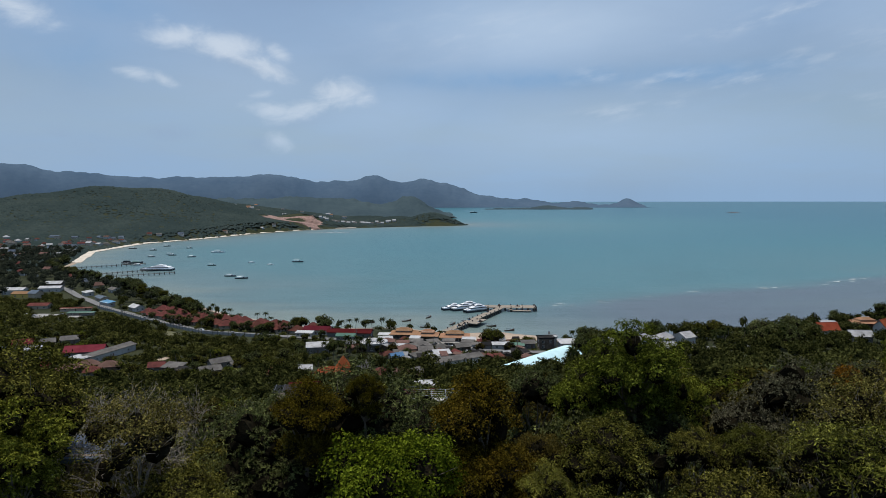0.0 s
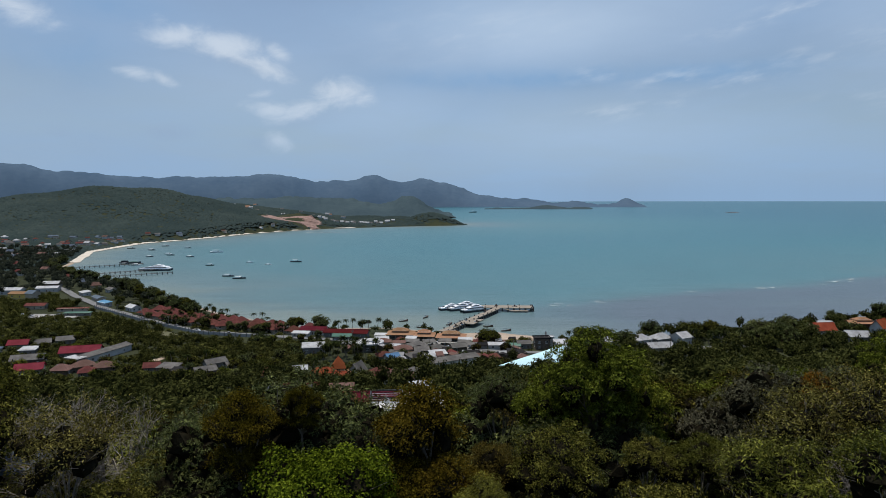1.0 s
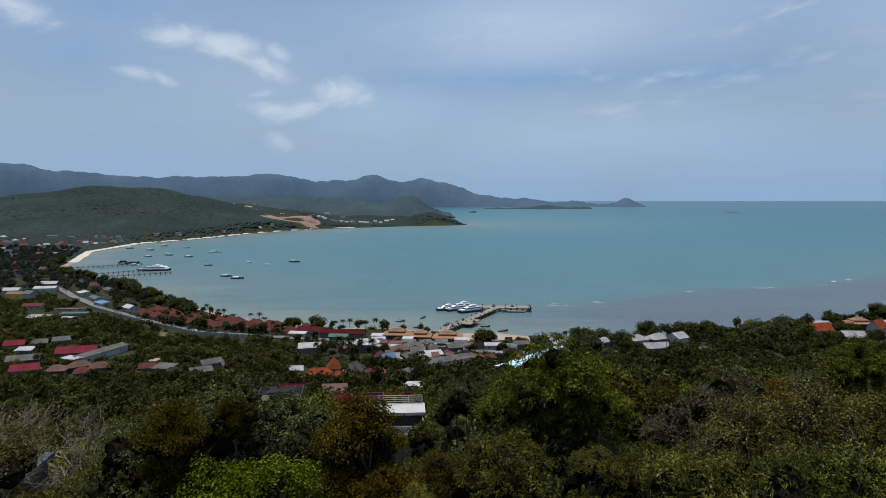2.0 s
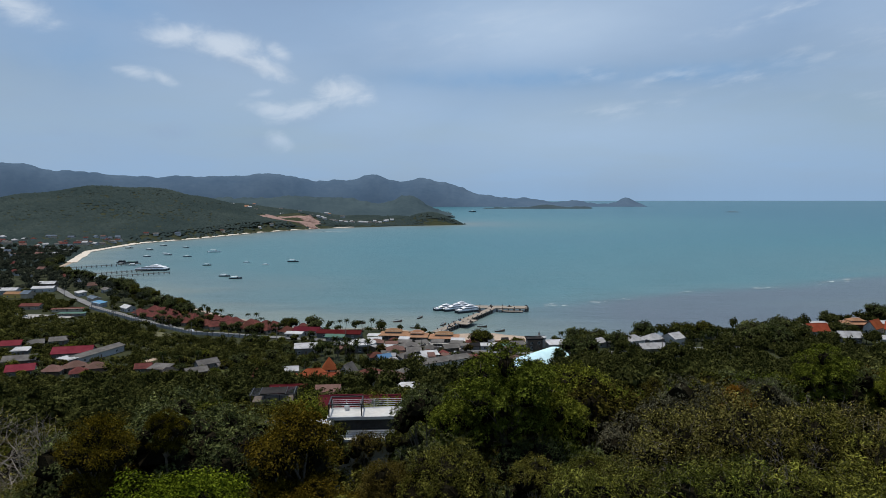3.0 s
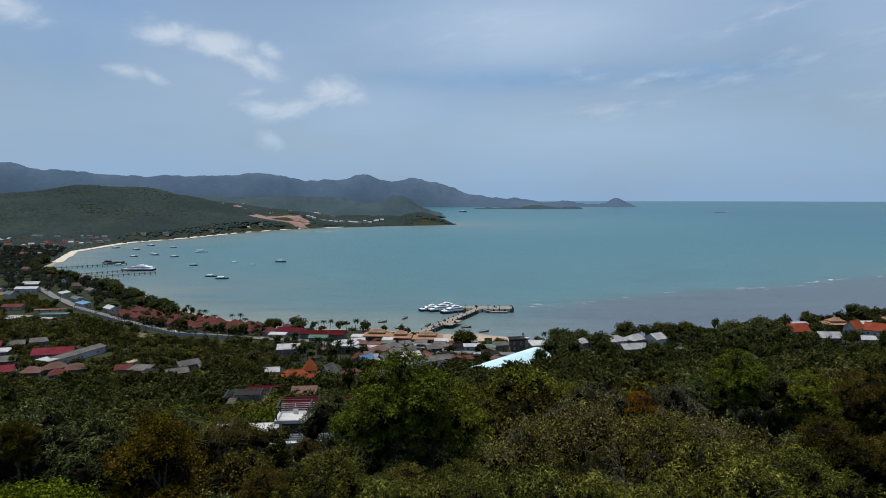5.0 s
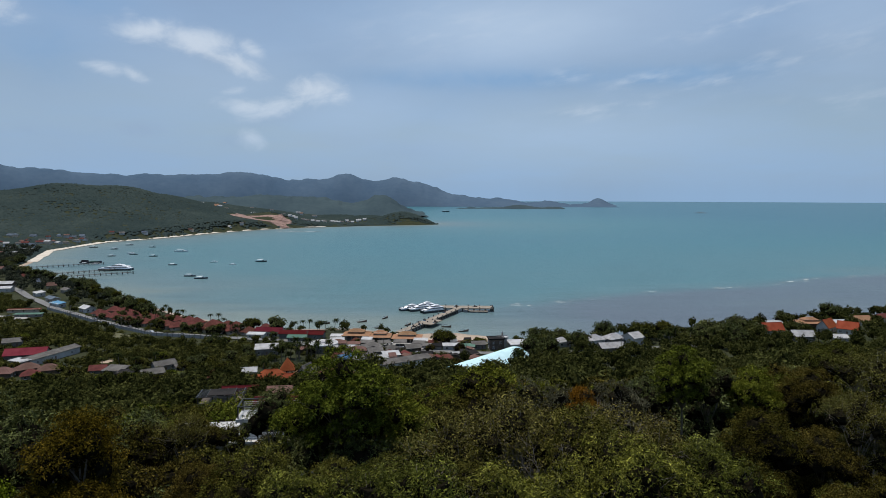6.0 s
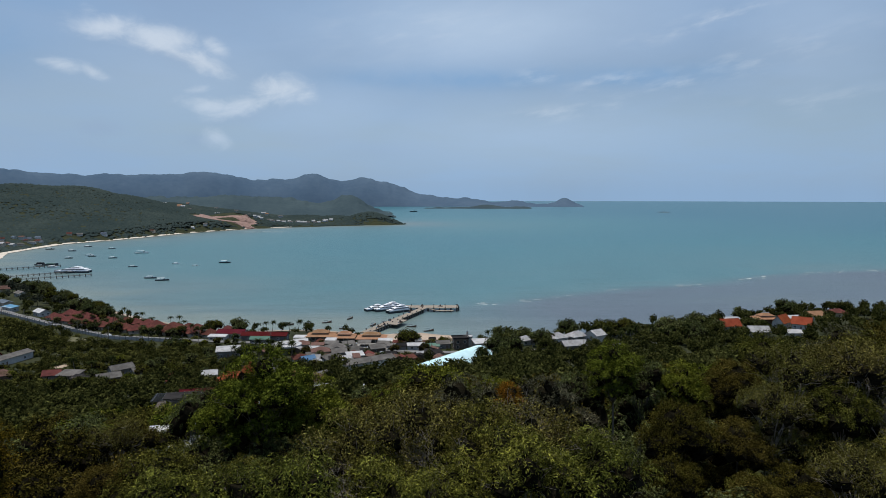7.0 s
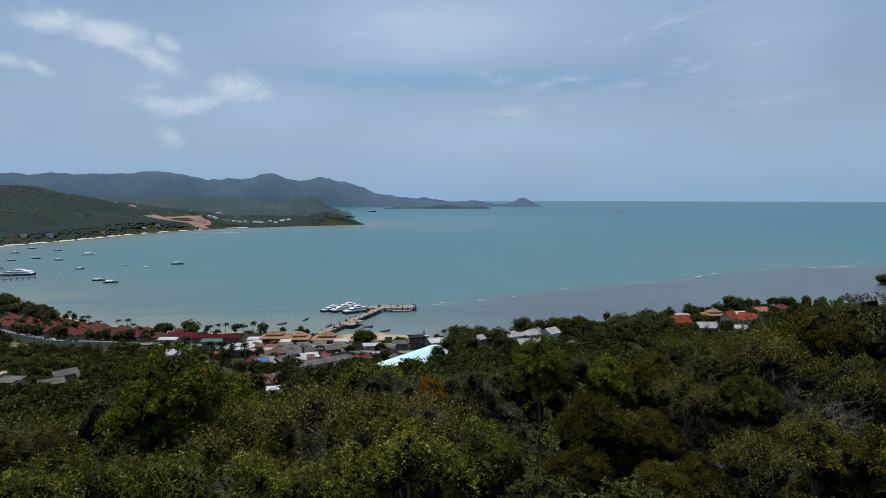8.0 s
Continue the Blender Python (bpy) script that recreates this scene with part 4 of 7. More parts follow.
def house(x, y, rz, w, d, h, kind, rh, wall, roof, over=0.7, group="houses of the shore town", name="house", base=None, windows=True, label="", clear=None, view=34.0):
    """A house: plinth and walls with gables, a roof with thickness and ridge, windows with panes, and a door."""
    z = height_at(x, y) if base is None else base
    words = ROOF_WORDS[roof.name]
    shape = {"gable": "gabled", "hip": "hipped", "flat": "flat", "shed": "sloping", "curve": "curved", "pyramid": "pyramid"}[kind]
    text = label or f"{WALL_WORDS[wall.name]} house with a {shape} {words} roof"
    root = thing(name, pose(x, y, z, 0, 0, rz), text, name.replace("_", " ") if name != "house" else "house", group)
    walls = Geo().box(0, 0, -1.5, w, d, h + 1.5)
    if kind == "gable":
        walls.face_set([(-w / 2, -d / 2, h), (-w / 2, d / 2, h), (-w / 2, 0, h + rh - 0.1), (w / 2, -d / 2, h), (w / 2, d / 2, h), (w / 2, 0, h + rh - 0.1)],
                       [(0, 2, 1), (3, 4, 5), (0, 3, 5, 2), (1, 2, 5, 4)])
    if kind == "shed":
        walls.face_set([(-w / 2, d / 2, h), (w / 2, d / 2, h), (w / 2, d / 2, h + rh - 0.2), (-w / 2, d / 2, h + rh - 0.2), (-w / 2, -d / 2, h), (w / 2, -d / 2, h)],
                       [(0, 3, 2, 1), (4, 3, 0), (5, 1, 2)])
    walls.box(0, 0, -1.5, w + 0.24, d + 0.24, 1.75)
    part("wall", walls, wall, root)
    top = part("roof", roof_geo(kind, w, d, h, rh, over), roof, root, f"{words} roof")
    if kind in ("gable", "hip"):
        a = w / 2 + over if kind == "gable" else max(0.1, w / 2 - d / 2 * 0.95)
        part("ridge_cap", Geo().box(0, 0, h + rh - 0.06, 2 * a, 0.4, 0.16, top=(1.0, 0.4)), roof, top)
    if windows:
        storeys = max(1, int(h // 3.0))
        for s_ in range(storeys):
            for side in (0, 1, 2, 3):
                long, off = (w, d) if side % 2 == 0 else (d, w)
                n = min(3, max(1, int(long // 3.6)))
                for i in range(n):
                    u = (i + 0.5) / n * long - long / 2
                    v = off / 2 + 0.03
                    px, py = ((u, -v), (v, u), (-u, v), (-v, -u))[side]
                    m = pose(px, py, s_ * 3.0 + 1.6, 0, 0, side * 90)
                    if s_ == 0 and side in (0, 2) and i == n // 2:
                        ob = new("door", DOOR)
                        ob.parent, ob.matrix_basis = root, pose(px, py, 0.02, 0, 0, side * 90)
                        continue
                    ob = new("window", WINDOW)
                    ob.parent, ob.matrix_basis = root, m
                    pn = new("pane", PANE)
                    pn.parent = ob
    keep_clear(x, y, clear or max(w, d) * 0.55, view)
    return root


def pavilion(x, y, rz, w, d, h, roof, label, group):
    """An open hall on posts with a roof in two tiers."""
    z = height_at(x, y)
    root = thing("pavilion", pose(x, y, z, 0, 0, rz), label, "pavilion", group)
    part("floor_slab", Geo().box(0, 0, -1, w, d, 1.3), M_CONCRETE, root)
    post = Geo().box(0, 0, 0.3, 0.35, 0.35, h - 0.3).mesh("post", M_WHITEWALL)
    nx, ny = max(3, int(w // 4)), 3
    for i in range(nx):
        for j in range(ny):
            if 0 < i < nx - 1 and j == 1:
                continue
            ob = new("post", post)
            ob.parent, ob.matrix_basis = root, pose(-w / 2 + 0.5 + (w - 1) * i / (nx - 1), -d / 2 + 0.5 + (d - 1) * j / (ny - 1), 0)
    part("back_wall", Geo().box(0, 0, 0.3, w * 0.7, d * 0.45, h - 0.5), M_GREYWALL, root)
    part("lower_roof", roof_geo("hip", w, d, h, d * 0.15, 1.0), roof, root)
    part("upper_wall", Geo().box(0, 0, h + d * 0.06, w * 0.55, d * 0.5, d * 0.08 + 0.5), M_WHITEWALL, root)
    up = part("upper_roof", roof_geo("hip", w * 0.6, d * 0.55, h + d * 0.13 + 0.4, d * 0.13, 0.6), roof, root)
    part("ridge_cap", Geo().box(0, 0, h + d * 0.26 + 0.36, w * 0.35, 0.4, 0.2, top=(1, 0.4)), M_WHITEWALL, up)
    keep_clear(x, y, w * 0.6)
    return root


def awning(x, y, rz, w, d, h, roof, label="open shelter with a sheet roof on thin posts"):
    z = height_at(x, y)
    root = thing("shelter", pose(x, y, z, 0, 0, rz), label, "shelter", "market shelters by the pier")
    part("roof", roof_geo("shed", w, d, h, 0.7, 0.2, 0.1), roof, root)
    post = Geo().tube([((0, 0, -0.6), 0.06), ((0, 0, h), 0.06)], 6).mesh("post", M_STEEL)
    for i in (-1, 0, 1):
        for j in (-1, 1):
            ob = new("post", post)
            ob.parent, ob.matrix_basis = root, pose(i * w * 0.46, j * d * 0.44, 0.0)
    part("counter", Geo().box(0, 0.2, 0, w * 0.7, d * 0.4, 1.1), M_WOODWALL, root)
    keep_clear(x, y, w * 0.55)


ROAD = np.array([(-420, 680), (-360, 610), (-297, 543), (-232, 487), (-171, 441), (-108, 425), (-60, 412), (-10, 390), (40, 378), (100, 374), (200, 395)], float)


def road_side(x, y):
    """Metres from the road: negative on its inland side."""
    i = int(np.argmin([abs(x - 0.5 * (a[0] + b[0])) + abs(y - 0.5 * (a[1] + b[1])) for a, b in zip(ROAD[:-1], ROAD[1:])]))
    (ax, ay), (bx, by) = ROAD[i], ROAD[i + 1]
    n = math.hypot(bx - ax, by - ay)
    return ((bx - ax) * (y - ay) - (by - ay) * (x - ax)) / n


def resample(line, step):
    out = []
    for (ax, ay), (bx, by) in zip(line[:-1], line[1:]):
        n = max(1, int(math.hypot(bx - ax, by - ay) / step))
        out += [(ax + (bx - ax) * i / n, ay + (by - ay) * i / n) for i in range(n)]
    return np.array(out + [tuple(line[-1])])


def strip(name, line, left, right, lift, material, label, category, step=12.0, over_sea=False):
    """A ribbon that follows a line on the ground."""
    p = resample(line, step)
    t = np.gradient(p, axis=0)
    t /= np.linalg.norm(t, axis=1)[:, None]
    nrm = np.stack([-t[:, 1], t[:, 0]], -1)
    for _ in range(4):
        nrm[1:-1] = (nrm[:-2] + nrm[1:-1] + nrm[2:]) / 3
    wave = np.array([1 + 0.3 * noise.noise(Vector((a / 35, b / 35, 3))) for a, b in p])
    cols = []
    for k in np.linspace(left, right, 5):
        q = p + nrm * (k * wave)[:, None]
        z = np.maximum(land_height(q[:, 0], q[:, 1]), -0.4 if over_sea else 0.05) + lift(np.hypot(q[:, 0] - 10, q[:, 1]))
        cols.append(np.column_stack([q, z]))
    g = Geo()
    n = len(p)
    g.v = [tuple(v) for c in cols for v in c]
    for j in range(4):
        for i in range(n - 1):
            g.f.append((j * n + i, j * n + i + 1, (j + 1) * n + i + 1, (j + 1) * n + i))
    me = g.mesh(name, material, True)
    return tagged(new(name, me), label, category, kind="structure")


def patch(name, x, y, rx, ry, rz, material, label, lift=0.12, kind="structure", low=-9.0):
    """A flat yard with an uneven edge."""
    r = random.Random(int(x * 7 + y))
    rings, n = 6, 22
    g = Geo()
    g.v.append((x, y, max(height_at(x, y), low) + lift))
    edge = [r.uniform(0.82, 1.12) for _ in range(n)]
    for k in range(1, rings + 1):
        for i in range(n):
            a = 2 * math.pi * i / n
            u, v = rx * edge[i] * k / rings * math.cos(a), ry * edge[i] * k / rings * math.sin(a)
            px, py = x + u * math.cos(rz) - v * math.sin(rz), y + u * math.sin(rz) + v * math.cos(rz)
            g.v.append((px, py, max(height_at(px, py), low) + lift * (1 if low < 0 else 1.25 - k / rings)))
    g.f += [(0, 1 + i, 1 + (i + 1) % n) for i in range(n)]
    for k in range(rings - 1):
        for i in range(n):
            j = (i + 1) % n
            g.f.append((1 + k * n + i, 1 + (k + 1) * n + i, 1 + (k + 1) * n + j, 1 + k * n + j))
    keep_clear(x, y, max(rx, ry) * 0.8 if rx < 3 * ry else ry, 16)
    return tagged(new(name, g.mesh(name, material, True)), label, "yard", kind=kind)


strip("road", ROAD, 1.2, 7.8, lambda d: 0.22 + 0.0009 * d, M_ASPHALT, "pale worn two-lane road along the shore", "road")
for _a, _b in zip(ROAD[:-1], ROAD[1:]):
    _n = int(math.hypot(*(_b - _a)) / 7)
    for _i in range(_n):
        CLEAR.append((*(_a + (_b - _a) * _i / _n), 5.0, 9.0))
_coast = COAST[5:35]
strip("beach", _coast[19:27], -9, 4, lambda d: 0.25 + 0.0006 * d, M_SAND, "pale sandy beach curving round the bay", "beach", over_sea=True)
strip("beach_near", _coast[1:20], -4, 2, lambda d: 0.25 + 0.0003 * d, M_WETSAND, "narrow damp sandy beach below the town", "beach", over_sea=True)
patch("sandy_landing", 33, 438, 33, 17, -0.1, M_WETSAND, "broad brown sandy landing beside the pier", 0.6, low=0.0)
patch("pier_yard", -2, 398, 24, 14, 0.5, M_YARD, "worn concrete yard behind the pier", 0.25)
patch("dirt_clearing", -166, 368, 10, 3.2, 1.0, M_WETSAND, "bare sandy clearing in the scrub", 0.2)
patch("paved_lot", -322, 508, 34, 9, -0.1, M_YARD, "pale paved lot beside the road", 0.35)
patch("village_yard", -212, 346, 24, 8, 0.3, M_YARD, "concrete yard among village houses", 0.25)
patch("parking_yard", 30, 338, 14, 6, 0.3, M_YARD, "paved yard with parked cars", 0.3)
patch("lane_yard", -70, 318, 8, 4, 1.2, M_YARD, "paved lane between houses", 0.25)
patch("hillside_clearing", 70, 236, 9, 5, 0.4, M_WETSAND, "sandy clearing with parked cars on the wooded slope", 0.3)
patch("slope_meadow", 96, 250, 16, 9, 0.2, mat("slope_grass", (0.05, 0.06, 0.018), (0.11, 0.115, 0.04), size=7, rough=0.95), "rough green meadow between trees on the slope", 0.3)
patch("garden_lawn", 158, 388, 14, 8, 0.2, mat("lawn", (0.06, 0.085, 0.02), (0.12, 0.14, 0.045), size=6, rough=0.95), "open lawn among palms", 0.2)
patch("grass_verge", -190, 438, 26, 5, -0.65, mat("dry_grass", (0.045, 0.048, 0.018), (0.10, 0.09, 0.04), size=6, rough=0.95), "strip of dry grass inside the wall", 0.2)

W, C, G, D, Y = M_WHITEWALL, M_CREAMWALL, M_GREYWALL, M_WOODWALL, M_YELLOWWALL
VILLAGE = [
    (-216, 377, 14, 25, 11, 4.2, "gable", 2.8, W, R_RED), (-203, 377, 74, 36, 8.5, 4.0, "gable", 1.2, W, R_GREY), (-208, 357, 74, 7, 9, 4.4, "shed", 0.6, W, R_WHITE),
    (-236, 359, 20, 19, 11, 4.0, "gable", 2.0, C, R_GREY), (-221, 337, 22, 15, 10, 3.8, "gable", 2.4, W, R_RED), (-204, 337, 8, 11, 9, 3.4, "hip", 2.3, C, R_BROWN),
    (-197, 346, 40, 12, 9, 3.4, "hip", 2.3, C, R_BROWN), (-188, 333, 25, 9, 8, 3.2, "hip", 2.2, W, R_TILE), (-184, 343, 20, 12, 9, 3.4, "hip", 2.3, C, R_BROWN),
    (-268, 399, 15, 13, 9, 3.6, "gable", 2.2, W, R_RED), (-256, 404, 30, 10, 8, 3.4, "gable", 1.8, D, R_GREY), (-246, 412, 25, 12, 8, 3.4, "gable", 1.8, G, R_GREY),
    (-252, 384, 10, 10, 8, 3.4, "shed", 0.8, W, R_WHITE), (-276, 385, 10, 11, 9, 3.4, "hip", 2.0, W, R_BLUEGREY), (-146, 337, -10, 12, 8, 3.8, "shed", 1.0, D, R_GREY),
    (-157, 341, 15, 9, 7, 3.4, "gable", 1.8, W, R_TILE), (-138, 331, -5, 9, 6, 3.2, "shed", 0.6, D, R_DARK), (-124, 329, 35, 12, 10, 3.6, "gable", 1.6, C, R_GREY),
    (-126, 349, 45, 13, 7, 3.6, "gable", 1.8, W, R_GREY), (-116, 345, 45, 6, 5, 3.2, "gable", 1.2, W, R_GREY), (-89, 319, 30, 9, 9, 3.6, "hip", 2.4, W, R_TILE),
    (-75, 327, 12, 11, 8, 3.8, "gable", 1.4, G, R_WHITE), (-79, 386, 12, 15, 11, 4.2, "shed", 1.0, W, R_WHITE), (-42, 313, 70, 8, 7, 3.8, "gable", 4.4, W, R_GREY),
    (-46, 303, 70, 4.5, 4, 3.2, "gable", 2.4, Y, R_TAN), (-30, 307, 10, 12, 9, 4.0, "hip", 2.6, Y, R_TILE), (-21, 300, 5, 15, 9, 3.8, "hip", 2.6, C, R_BROWN),
    (-14, 311, 20, 9, 8, 3.6, "hip", 2.4, G, R_GREY), (-90, 441, -8, 18, 8, 3.6, "gable", 1.8, W, R_MAROON), (-66, 431, -8, 30, 7, 3.6, "gable", 1.6, G, R_MAROON),
    (-97, 431, -8, 11, 4, 3.2, "shed", 0.6, W, R_WHITE), (-67, 420, -5, 14, 6, 3.4, "gable", 1.2, G, R_TEAL), (-29, 360, 30, 7, 6, 3.4, "gable", 1.6, W, R_BLUE),
    (-34, 366, 20, 8, 7, 3.4, "hip", 1.8, G, R_TILE), (-15, 362, 25, 10, 9, 3.6, "hip", 2.0, G, R_GREY), (-3, 368, 15, 9, 7, 3.4, "shed", 0.8, W, R_WHITE),
    (-24, 380, 10, 10, 8, 4.0, "hip", 1.8, C, R_BROWN), (-13, 378, 10, 8, 7, 3.6, "gable", 1.6, G, R_GREY), (-38, 402, 5, 9, 7, 3.6, "hip", 1.6, W, R_BROWN),
    (-16, 392, 20, 11, 9, 3.4, "hip", 2.0, D, R_GREY), (-4, 386, 40, 9, 8, 3.2, "hip", 1.8, D, R_GREY), (9, 388, 20, 9, 7, 3.4, "gable", 1.6, D, R_GREY),
    (5, 344, 30, 29, 8.5, 4.6, "gable", 1.4, W, R_GREY), (61, 394, 5, 9, 7, 6.6, "flat", 0.5, D, R_DARK), (74, 391, 8, 10, 8, 4.6, "shed", 1.0, W, R_WHITE),
    (33, 394, 0, 10, 6, 3.2, "gable", 1.0, W, R_WHITE), (43, 391, 0, 8, 5, 3.0, "shed", 0.6, G, R_TEAL), (50, 396, 10, 8, 6, 3.4, "gable", 1.4, G, R_GREY),
    (66, 402, 0, 6, 5, 6.0, "flat", 0.4, W, R_WHITE), (126, 407, 25, 11, 9, 3.8, "hip", 2.6, W, R_PALE), (140, 411, 25, 12, 9, 3.8, "hip", 2.6, G, R_PALE),
    (152, 408, 30, 9, 10, 5.0, "gable", 2.6, W, R_PALE), (130, 383, 10, 15, 9, 3.6, "gable", 2.2, G, R_PALE), (104, 402, 20, 9, 8, 3.6, "hip", 2.0, W, R_PALE),
    (257, 433, 6, 14, 7.5, 4.6, "gable", 4.2, W, R_ORANGE), (266, 412, -8, 13, 8, 4.6, "gable", 3.0, G, R_PALE), (289, 409, -5, 9, 7, 4.0, "gable", 1.6, W, R_WHITE),
    (303, 444, 35, 13, 8, 4.4, "gable", 4.6, W, R_ORANGE), (314, 437, -40, 12, 8, 4.4, "gable", 4.2, W, R_ORANGE), (276, 466, 5, 12, 7, 3.4, "gable", 1.2, W, R_WHITE),
    (320, 462, 5, 16, 8, 3.6, "gable", 1.4, W, R_WHITE), (345, 470, 5, 14, 9, 4.0, "gable", 2.6, W, R_TAN), (372, 480, -15, 13, 9, 4.0, "hip", 2.4, C, R_TILE),
    (-300, 560, -38, 16, 6, 3.4, "shed", 0.8, W, R_BLUE), (-320, 588, -45, 18, 7, 3.4, "gable", 1.2, C, R_BLUEGREY), (-262, 535, -40, 12, 8, 3.6, "gable", 1.8, W, R_WHITE),
    (-312, 533, 10, 24, 3, 2.6, "shed", 0.4, C, R_TILE), (-296, 512, 3, 20, 4, 2.6, "shed", 0.4, G, R_TEAL), (-350, 545, 5, 16, 9, 3.4, "gable", 1.6, C, R_TILE),
    (-405, 610, 0, 22, 10, 4.0, "gable", 1.6, Y, R_TAN), (-430, 632, 5, 20, 12, 4.6, "gable", 1.8, W, R_WHITE), (-404, 648, 10, 20, 10, 4.2, "gable", 1.6, W, R_WHITE),
    (-420, 680, 10, 16, 12, 4.6, "gable", 2.0, D, R_WHITE), (-335, 640, -40, 12, 8, 3.6, "gable", 1.6, W, R_GREY), (-352, 622, -45, 14, 7, 3.4, "shed", 0.8, W, R_WHITE),
    (-57, 304, 8, 14, 8, 3.8, "hip", 3.4, C, R_ORANGE), (-52, 317, 8, 6, 6, 6.6, "pyramid", 4.6, C, R_ORANGE), (-49, 299, 8, 7, 5, 3.2, "gable", 2.6, C, R_ORANGE),
    (-64, 298, 8, 6, 6, 3.0, "pyramid", 2.8, C, R_ORANGE)]
# inland walls take darker materials, which puts eave shade into their colour
EAVE_SHADED = {W: G, C: D}
for _h in VILLAGE:
    _inland = _h[0] < -60 and _h[1] < 425
    if _inland and _h[3] < 34:
        _h = (*_h[:3], _h[3] * 0.85, _h[4] * 0.85, *_h[5:8], EAVE_SHADED.get(_h[8], _h[8]), _h[9])
    house(*_h, view=15 if _inland else 34)

# houses on the slope, reached by the terraces
house(-13.6, 126, 5, 7.4, 6, 6.6, "gable", 2.2, W, R_MAROON, base=49.6, view=24)
house(-6.0, 125, 5, 7.6, 6, 6.4, "gable", 2.4, W, R_MAROON, base=49.9, view=24)
house(-52.0, 236, 8, 12.5, 7, 4.4, "gable", 2.4, W, R_MAROON, base=21.2, view=24)
house(-34.0, 218, 6, 7.6, 6, 3.8, "shed", 1.4, C, R_BROWN, base=27.0, view=24)
house(-2.8, 256, 4, 19, 7, 4.6, "shed", 0.9, W, R_WHITE, base=16.4, view=24)
house(-13.0, 25.2, 4, 3.3, 1.9, 6.6, "shed", 0.12, D, R_BLUEGREY, base=80.0, over=0.2, windows=False, view=3, clear=2.0, name="shed", group="",
      label="small grey shed with a blue-grey sheet roof among shrubs")

# the red-roofed bungalows of a resort, between road and sea
for _i in range(15):
    _t = _i / 14
    for _row, _off in enumerate((13, 27)):
        _p = np.array((-243.0, 513.0)) * (1 - _t) + np.array((-106.0, 446.0)) * _t
        _bow = 9.5 * math.sin(math.pi * _t)
        _n = np.array((0.44, 0.90))
        _j = random.Random(_i * 10 + _row)
        _q = _p + _n * (_off - 14 - _bow * 0.9) + np.array((4.0 * _row + _j.uniform(-3, 3), _j.uniform(-2.5, 2.5)))
        if float(inland(np.array([_q[0]]), np.array([_q[1]]))[0]) < 11:
            continue
        house(float(_q[0]), float(_q[1]), -26 + 17 * ((_i * 3 + _row) % 6), 7.2 + _j.uniform(0, 2.6), 7.2 + _j.uniform(0, 1.4), 3.0 + _j.uniform(0, 0.7), "hip", 2.7, C, R_TILE, group="red-roofed resort bungalows", name="bungalow",
              label="resort bungalow with a hipped red-tiled roof", over=1.1)

PIERSIDE = "ferry pavilions by the pier"
pavilion(-29, 428, -4, 17, 12, 3.6, R_TAN, "open ferry pavilion with a two-tier tan-tiled roof", PIERSIDE)
pavilion(-13, 424, -4, 13, 12, 3.3, R_TAN, "open ferry pavilion with a two-tier tan-tiled roof", PIERSIDE)
pavilion(5, 420, -4, 18, 12, 3.6, R_TAN, "open ferry pavilion with a two-tier tan-tiled roof", PIERSIDE)
pavilion(297, 455, 0, 17, 12, 5.0, R_TAN, "shore pavilion with a two-tier orange-tan roof", "")
for _x, _y, _w, _d, _r in ((-42, 424, 8, 5, R_WHITE), (-40, 412, 9, 5, R_WHITE), (-21, 414, 7, 5, R_WHITE), (14, 411, 9, 6, R_WHITE), (-20, 404, 9, 6, R_GREY), (-9, 403, 8, 6, R_GREY),
                           (1, 405, 8, 6, R_GREY), (13, 401, 8, 6, R_GREY), (-28, 400, 8, 5, R_BROWN), (18, 393, 6, 5, R_GREY), (-30, 390, 7, 5, R_WHITE), (22, 404, 6, 4, R_TILE)):
    awning(_x, _y, (_x * 7) % 30 - 12, _w, _d, 3.0, _r)


def market_clutter():
    """Lean-to shops and sheds packed between the pier and the shore road."""
    r = random.Random(12)
    taken = [(c[0], c[1], c[2]) for c in CLEAR if -75 < c[0] < 75 and 325 < c[1] < 440]
    made = 0
    for _ in range(900):
        x, y = r.uniform(-62, 46), r.uniform(352, 417)
        w, d = r.uniform(3.2, 7.0), r.uniform(2.8, 5)
        if (x < -30 and y < 384) or any((x - a) ** 2 + (y - b) ** 2 < (0.75 * q + 0.6 * w) ** 2 for a, b, q in taken):
            continue
        taken.append((x, y, w * 0.55))
        house(x, y, r.choice([-8, 5, 18, 30, 75]) + r.uniform(-6, 6), w, d, r.uniform(2.6, 3.6), r.choice(["shed", "gable", "shed", "hip"]), r.uniform(0.5, 1.5), r.choice([G, D, D, D]),
              r.choice([R_GREY, R_BROWN, R_DARK, R_PALE, R_DARK, R_GREY, R_TILE, R_BROWN]), over=0.5, windows=False, name="shop", group="shops and sheds by the pier", view=6)
        made += 1
        if made >= 40:
            return


market_clutter()


def utility_pole():
    """A concrete pole with two cross-arms and insulators."""
    root = thing("utility_pole", Matrix(), "grey concrete utility pole with cross-arms beside the road", "utility pole", "utility poles along the road")
    part("pole", Geo().tube([((0, 0, -0.8), 0.2), ((0, 0, 9.2), 0.12)], 8), M_CONCRETE, root)
    for z in (8.0, 8.8):
        arm = Geo().box(0, 0, z, 2.2, 0.14, 0.14)
        for x in (-1.0, -0.4, 0.4, 1.0):
            arm.tube([((x, 0, z + 0.14), 0.06), ((x, 0, z + 0.38), 0.04)], 6)
        part("cross_arm", arm, M_PILE, root)
    return root


